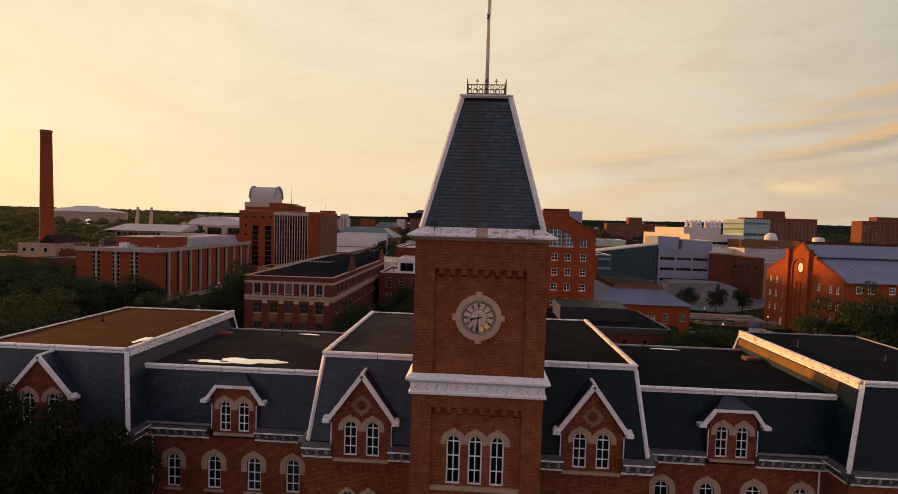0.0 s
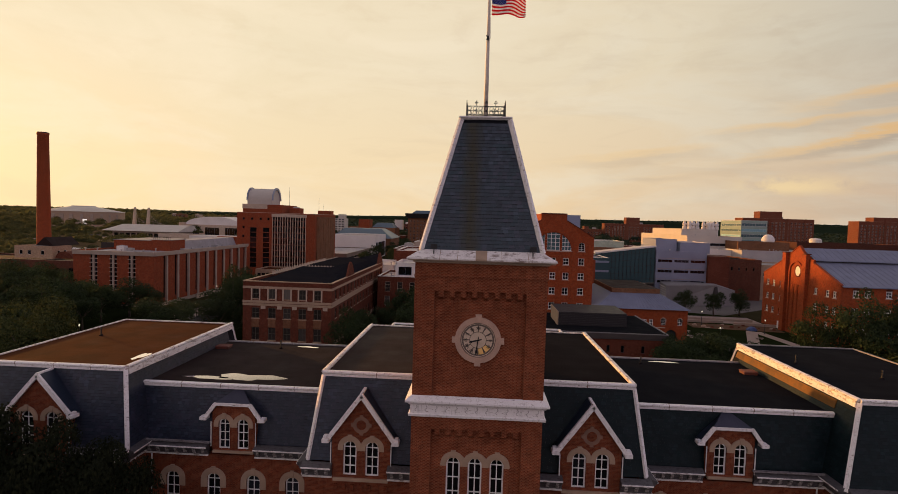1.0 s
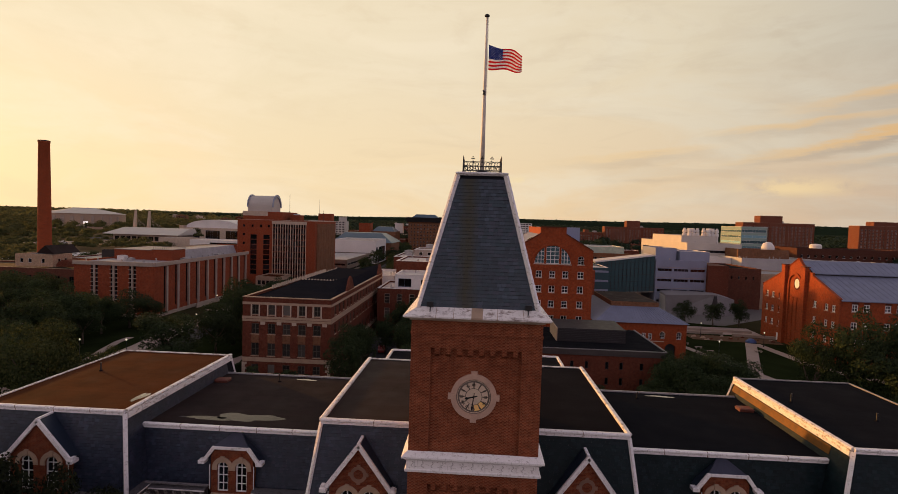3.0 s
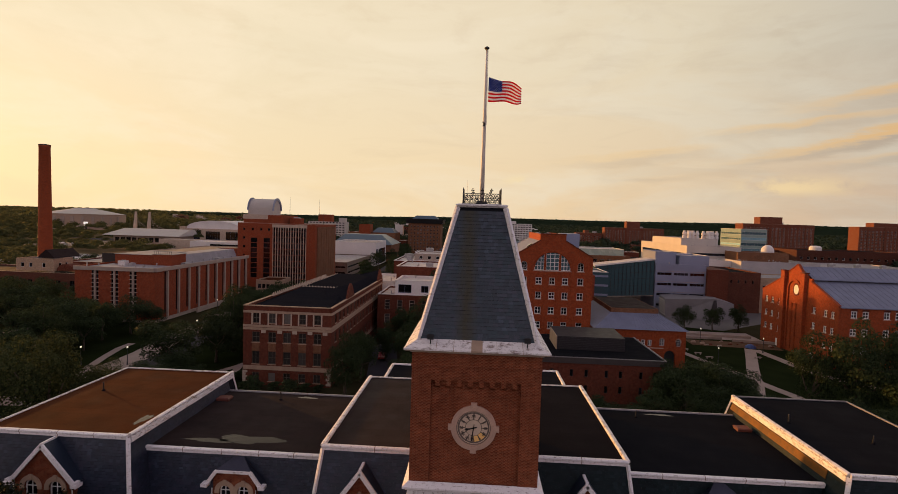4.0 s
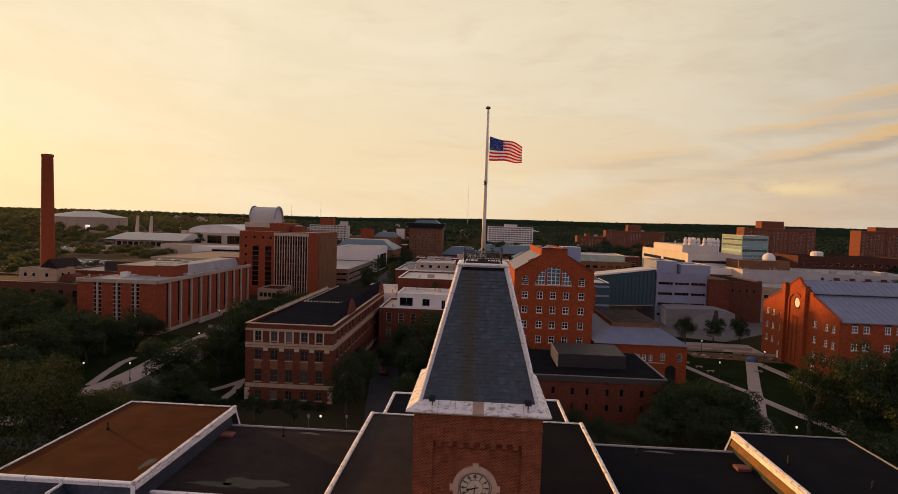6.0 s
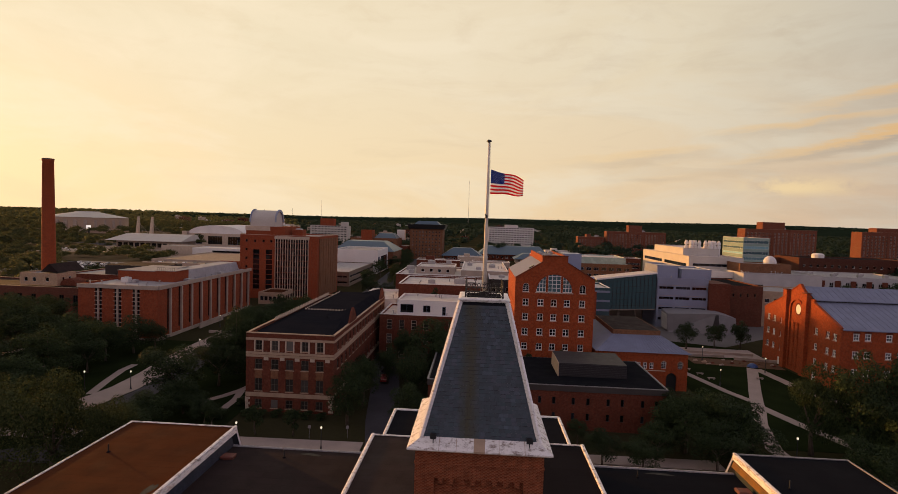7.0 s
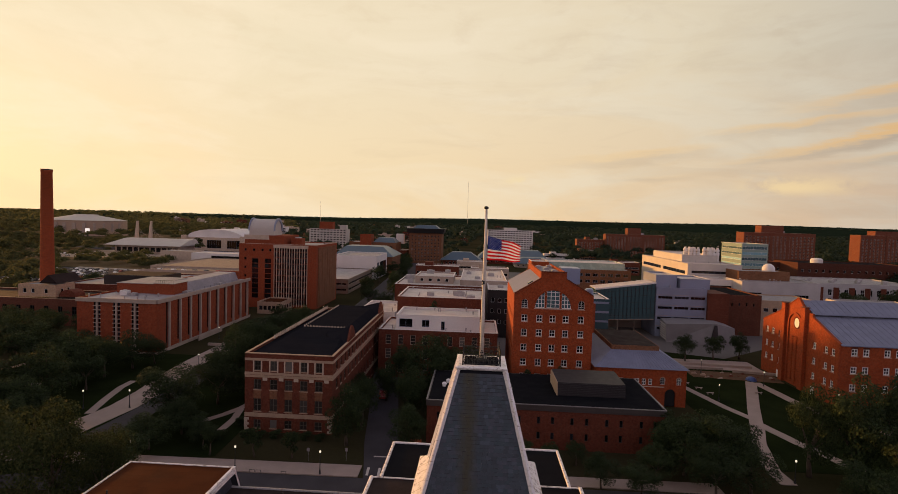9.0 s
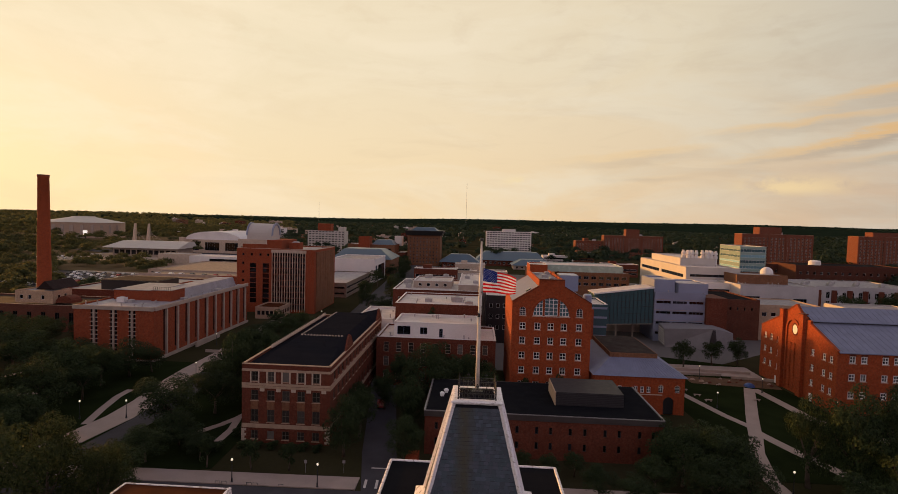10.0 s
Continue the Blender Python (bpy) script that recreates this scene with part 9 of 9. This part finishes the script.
for x, y, r, h in ((-43.2, 64.6, 1.6, 1.3), (-40.4, 64.5, 1.5, 1.2), (-37.5, 64.7, 1.6, 1.4), (-34.4, 64.5, 1.5, 1.2), (-31.6, 64.6, 1.6, 1.4), (-28.8, 64.4, 1.4, 1.3), (-47.5, 63, 1.8, 1.5), (-46.5, 70, 1.7, 1.6)):
    t = thing("shrub", (x, y, 0), "low rounded dark green shrub by the wall", "shrub", "foundation shrubs")
    part("stem", Shape().tube([(x, y, 0), (x, y, h * 0.6)], [0.07, 0.05], 6), BARK, t)
    c = shared("foliage", hm, t, (x, y, h * 0.62))
    c.scale = (r, r * 0.8, h * 0.8)

# ---- woods to the horizon ----
def woods(name, spots, leaves, seed, label, k=1.0, mat=LEAF_F):
    """Far tree crowns, each a heap of leaf sprays, as one mesh. spots: rows of x, y, z, radius."""
    rng = np.random.RandomState(seed)
    sp = np.repeat(np.array(spots), leaves, axis=0)
    n = len(sp)
    d = rng.normal(size=(n, 3))
    d /= np.linalg.norm(d, axis=1)[:, None]
    d[:, 2] = np.abs(d[:, 2])
    r = sp[:, 3:4]
    pos = sp[:, :3] + d * r * rng.uniform(0.55, 1.1, (n, 1)) * [1, 1, 0.75]
    nr = d * 0.9 + rng.normal(size=(n, 3)) * 0.25 + [0, 0, 0.3]
    nr /= np.linalg.norm(nr, axis=1)[:, None]
    t = np.cross(nr, rng.normal(size=(n, 3)))
    t /= np.linalg.norm(t, axis=1)[:, None]
    b = np.cross(nr, t)
    sz = r * rng.uniform(0.22, 0.42, (n, 1)) * k
    v = np.stack([pos + t * sz, pos + b * sz * 0.8, pos - t * sz, pos - b * sz * 0.8], 1).reshape(-1, 3)
    me = bpy.data.meshes.new(name)
    me.from_pydata(v.tolist(), [], np.arange(n * 4).reshape(-1, 4).tolist())
    me.materials.append(mat)
    return tagged(new(name, me), label, "woods", kind="stuff")


rng = np.random.RandomState(5)
spots = []
while len(spots) < 2750:
    y = rng.uniform(330, 1500)
    x = rng.uniform(-1.0, 1.05) * (y + 40)
    q = x / (y + 30)
    if q < -0.40 and y < 420:
        continue
    if -0.70 < q < -0.40 and y < 700 and rng.rand() < 0.9:
        continue
    if q < -0.60 and y < 900 and rng.rand() < 0.45:
        continue
    if -0.45 < q < 0.75 and y < 520:
        continue
    if -0.35 < q < 0.1 and rng.rand() < 0.55:
        continue
    r = rng.uniform(4.5, 8)
    spots.append((x, y, r * rng.uniform(0.8, 1.5) + 1, r))
for _ in range(430):
    y = rng.uniform(215, 700)
    q = rng.uniform(-1.0, -0.60)
    if y < 345 and -0.92 < q * (y + 30) / y < -0.66 and y > 240:
        continue
    rr = rng.uniform(3.4, 6.4)
    spots.append((q * (y + 30), y, rr * rng.uniform(0.5, 0.8), rr))
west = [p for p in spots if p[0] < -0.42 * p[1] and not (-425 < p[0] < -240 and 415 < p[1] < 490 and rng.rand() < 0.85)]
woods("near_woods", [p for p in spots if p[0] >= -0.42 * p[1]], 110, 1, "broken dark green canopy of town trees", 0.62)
woods("western_woods", west, 250, 3, "scattered town trees, sunlit haze put into their light leaf colour", 0.40, LEAF_G)
spots = []
for _ in range(5200):
    y = rng.uniform(1400, 4300) ** 1.0
    x = rng.uniform(-1.05, 1.15) * y
    d = math.hypot(x, y)
    rise = max(0, (d - 2000) / 2600)
    r = rng.uniform(9, 17)
    spots.append((x, y, 5 + 34 * rise * (0.75 + 0.25 * math.sin(x * 0.0021 + 1)), r))
ridge_h = lambda t: 45 + 6 * math.sin(5 * t + 1) + 4 * math.sin(13 * t) + 40 * max(0, math.cos(t - 0.6))
for _ in range(1500):       # tree tops standing on the ridge
    t = rng.uniform(0.62, 2.5)
    d = rng.uniform(4080, 4500)
    k = 0.75 + 0.25 * (d - 4100) / 400
    r = rng.uniform(10, 16)
    spots.append((d * math.cos(t), d * math.sin(t), k * ridge_h(t) - 7, r))
woods("far_woods", [p for p in spots if p[0] >= -0.36 * p[1]], 34, 2, "unbroken dark wooded plain running to the horizon", 0.95)
woods("far_western_woods", [p for p in spots if p[0] < -0.36 * p[1]], 34, 4, "far wooded plain, sunlit haze put into its light leaf colour", 0.95, LEAF_G)
# the low wooded ridge that closes the view all round
s = Shape()
N = 180
for i in range(N):
    a, b = 2 * math.pi * i / N, 2 * math.pi * (i + 1) / N
    h = ridge_h
    for r0, r1, k0, k1 in ((3000, 4100, 0, 0.75), (4100, 4500, 0.75, 1.0), (4500, 4690, 1.0, 0)):
        s.face([(r0 * math.cos(a), r0 * math.sin(a), k0 * h(a)), (r0 * math.cos(b), r0 * math.sin(b), k0 * h(b)), (r1 * math.cos(b), r1 * math.sin(b), k1 * h(b)), (r1 * math.cos(a), r1 * math.sin(a), k1 * h(a))])
whole("wooded_ridge", s, plain("distant_canopy", (0.013, 0.022, 0.014), 0.95, 0.01, 0.06, 0.3, bump=0, spec=0.0), "low wooded ridge on the horizon", "hills", kind="structure", fix=False)

# ---- lamp posts, benches, cars, small things ----
def lamp_post(x, y, h=4.1):
    t = thing("street_lamp", (x, y, 0), "black campus lamp post with a lit globe", "street lamp", "campus lamps")
    part("base", Shape().lathe([(0.22, 0), (0.22, 0.15), (0.14, 0.3), (0.12, 0.8)], (x, y, 0), 10), BLACK, t)
    part("post", Shape().tube([(x, y, 0.6), (x, y, h - 0.45)], [0.075, 0.055], 8), BLACK, t)
    part("collar", Shape().lathe([(0.06, 0), (0.16, 0.06), (0.16, 0.1)], (x, y, h - 0.5), 10), BLACK, t)
    part("globe", Shape().lathe([(0.08, 0), (0.15, 0.10), (0.17, 0.22), (0.12, 0.36), (0.0, 0.42)], (x, y, h - 0.4), 12), LAMP_ON, t, "lit frosted globe", smooth=True)
    part("finial", Shape().lathe([(0.07, 0), (0.05, 0.05), (0.0, 0.14)], (x, y, h + 0.03), 8), BLACK, t)


for x, y in ((-25.0, 51.6), (-39.3, 51.7), (-73.9, 75.6), (-75.2, 105.7), (60.0, 99.3), (53.7, 57.6), (-57, 51.4), (-83, 74), (-48, 84), (-87, 140), (-66, 190), (78, 113), (86, 96), (66, 124), (-90, 58)):
    lamp_post(x, y)
for x, y in ((-22, 57.0), (-28.5, 56.3)):
    b = thing("sign_post", (x, y, 0), "small metal sign on a thin post", "sign", "street signs")
    part("post", Shape().tube([(x, y, 0), (x, y, 2.3)], [0.03, 0.03], 6), SILVER, b)
    part("plate", Shape().box(x - 0.25, y - 0.04, 1.7, x + 0.25, y - 0.02, 2.25), SILVER, b)
for x, y, rz in ((57.0, 112, 0.3), (60.0, 104, 0.3), (73, 106, -0.4), (58.8, 108, 0.3)):
    b = thing("bench", (x, y, 0.06), "pale stone bench on the lawn", "bench", "lawn benches")
    part("seat", Shape().box(x - 0.9, y - 0.25, 0.42, x + 0.9, y + 0.25, 0.54), PATHS, b)
    part("leg", Shape().box(x - 0.7, y - 0.2, 0, x - 0.5, y + 0.2, 0.42), PATHS, b)
    part("leg", Shape().box(x + 0.5, y - 0.2, 0, x + 0.7, y + 0.2, 0.42), PATHS, b)
for x0, y0, x1, y1 in ((-80, 131, -86, 131), (56, 128, 74, 128), (62, 133, 84, 131), (76, 126, 88, 124)):
    whole("low_wall", Shape().bar((x0, y0, 0.4), (x1, y1, 0.4), 0.5, 0.8), CONCRETE, "low pale concrete garden wall", "wall", "garden walls")
tp = thing("blue_tarpaulin", (77.5, 118.5, 0), "crumpled blue tarpaulin over a heap by the hall", "tarpaulin")
part("sheet", Shape().lathe([(1.5, 0), (1.3, 0.5), (0.8, 0.9), (0.2, 1.1), (0, 1.15)], (77.5, 118.5, 0), 9), plain("blue_plastic", (0.03, 0.07, 0.22), 0.5, 2, 9, 0.25), tp)
for i in range(26):
    x, y = -46 + i * 1.05, 51.0
    if i % 4 == 3:
        continue
    whole("planter_rail", Shape().bar((x, y, 0.55), (x + 0.9, y, 0.55), 0.05).bar((x + 0.05, y, 0.17), (x + 0.05, y, 0.55), 0.05).bar((x + 0.85, y, 0.17), (x + 0.85, y, 0.55), 0.05), BLACK, "short black tree-pit rail on the pavement", "railing", "tree-pit rails") if i in (4, 5, 9, 10, 14) else None
whole("low_wall", Shape().box(-11.8, 57.5, 0, -9.6, 63.5, 1.7), BRICK_O, "short orange brick garden wall beside the lane", "wall", "garden walls")


def car_mesh(col):
    s = Shape()
    side = [(-2.2, 0.35), (2.2, 0.35), (2.2, 0.75), (1.5, 0.88), (0.8, 1.35), (-0.9, 1.4), (-1.7, 0.95), (-2.2, 0.85)]
    s.hull([(-0.85, a, z) for a, z in side], [(0.85, a, z) for a, z in side])
    me = s.mesh("body", [col])
    fix_normals(me)
    return me


CAR_COLS = [plain("car_white", (0.7, 0.68, 0.66), 0.3, 1, 5, 0.05), plain("car_silver", (0.35, 0.35, 0.36), 0.3, 1, 5, 0.05, 0.5), plain("car_dark", (0.03, 0.03, 0.035), 0.3, 1, 5, 0.1), plain("car_red", (0.3, 0.03, 0.03), 0.3, 1, 5, 0.1)]
BODIES = [car_mesh(c) for c in CAR_COLS]
wm = Shape().tube([(-0.12, 0, 0), (0.12, 0, 0)], [0.32, 0.32], 10).mesh("wheel", [BLACK])
gm = Shape().hull([(-0.86, -0.85, 0.95), (-0.86, 0.75, 0.9), (-0.86, 0.5, 1.28), (-0.86, -0.75, 1.32)], [(0.86, -0.85, 0.95), (0.86, 0.75, 0.9), (0.86, 0.5, 1.28), (0.86, -0.75, 1.32)]).mesh("side_glass", [GLASS])
fix_normals(wm), fix_normals(gm)
rng = random.Random(3)


def car(x, y, z, rz, k):
    t = thing("car", (x, y, z), ("white", "silver", "black", "dark red")[k] + " parked car on asphalt", "car", "parked cars")
    t.rotation_euler = (0, 0, rz)
    for nm, me, p in (("body", BODIES[k], (0, 0, 0)), ("side_glass", gm, (0, 0, 0)), ("wheel", wm, (-0.8, 1.4, 0.32)), ("wheel", wm, (0.8, 1.4, 0.32)), ("wheel", wm, (-0.8, -1.4, 0.32)), ("wheel", wm, (0.8, -1.4, 0.32))):
        o = new(nm, me)
        o.parent = t
        o.location = p


for i in range(110):
    row, col = divmod(i, 11)
    if rng.random() < 0.12:
        continue
    car(-222 - col * 7.2 - row * 1.5 + rng.uniform(-0.3, 0.3), 258 + row * 7.6, 0.05, 0.2 + rng.uniform(-0.05, 0.05), rng.choice((0, 0, 1, 1, 2, 3)))
for i in range(26):     # cars in the western car park and on the parking deck
    if i < 16:
        car(-415 + 9 * (i % 8) + rng.uniform(-1, 1), 430 + 20 * (i // 8) + rng.uniform(-1, 1), 0.09, 0.2, rng.choice((0, 0, 1, 1, 2)))
    else:
        car(-196 + 7.5 * (i - 16) + rng.uniform(-1, 1), 281 + rng.uniform(-0.5, 0.5), 6.6, 0.05, rng.choice((0, 1, 2, 3)))
car(-21.6, 90, 0.052, 0.16, 3)
car(-22.8, 98, 0.052, 0.16, 2)

# ---- slates of the tower's front, laid singly ----
slope = Vector((0, RB - RT, ZT - ZB)).normalized()
face_n = Vector((1, 0, 0)).cross(slope)
basis = Matrix((Vector((1, 0, 0)), slope, face_n)).transposed().to_4x4()
kinds = []
for w in (0.24, 0.27, 0.30):
    s = Shape()
    p = [(-w / 2, 0, 0.02), (w / 2, 0, 0.02), (w / 2, 0.190, 0.004), (-w / 2, 0.190, 0.004)]
    q = [(x, y, z - 0.016) for x, y, z in p]
    s.hull(q, p)
    me = s.mesh("slate", [SLATE_T])
    fix_normals(me)
    kinds.append((w, me))
rng = random.Random(12)
count = 0
fill_s = Shape()
for r in range(15):
    v0 = r * 0.2 + 0.009
    lim = RB - (RB - RT) * (v0 + 0.1) / SL - 0.02
    x = -lim - rng.random() * 0.2
    while x < lim:
        w, me = rng.choice(kinds)
        a, b = x + 0.003, x + w + 0.003
        at = Vector((0, -RB, ZB)) + slope * (v0 + rng.uniform(-0.006, 0.006)) + face_n * rng.uniform(0, 0.005)
        if a >= -lim and b <= lim and count < 320:
            ob = new("slate", me)
            ob.parent = roof
            ob.matrix_basis = Matrix.Translation(at + Vector(((a + b) / 2, 0, 0))) @ basis
            count += 1
        else:
            a, b = max(a, -lim), min(b, lim)
            if b - a > 0.02:
                lo = [at + Vector((q, 0, 0)) for q in (a, b)]
                p = [lo[0] + face_n * 0.02, lo[1] + face_n * 0.02, lo[1] + slope * 0.190 + face_n * 0.004, lo[0] + slope * 0.190 + face_n * 0.004]
                fill_s.hull([q - face_n * 0.016 for q in p], p)
        x += w + 0.006
if fill_s.f:
    part("slate_edging", fill_s, SLATE_T, roof, kind="stuff")
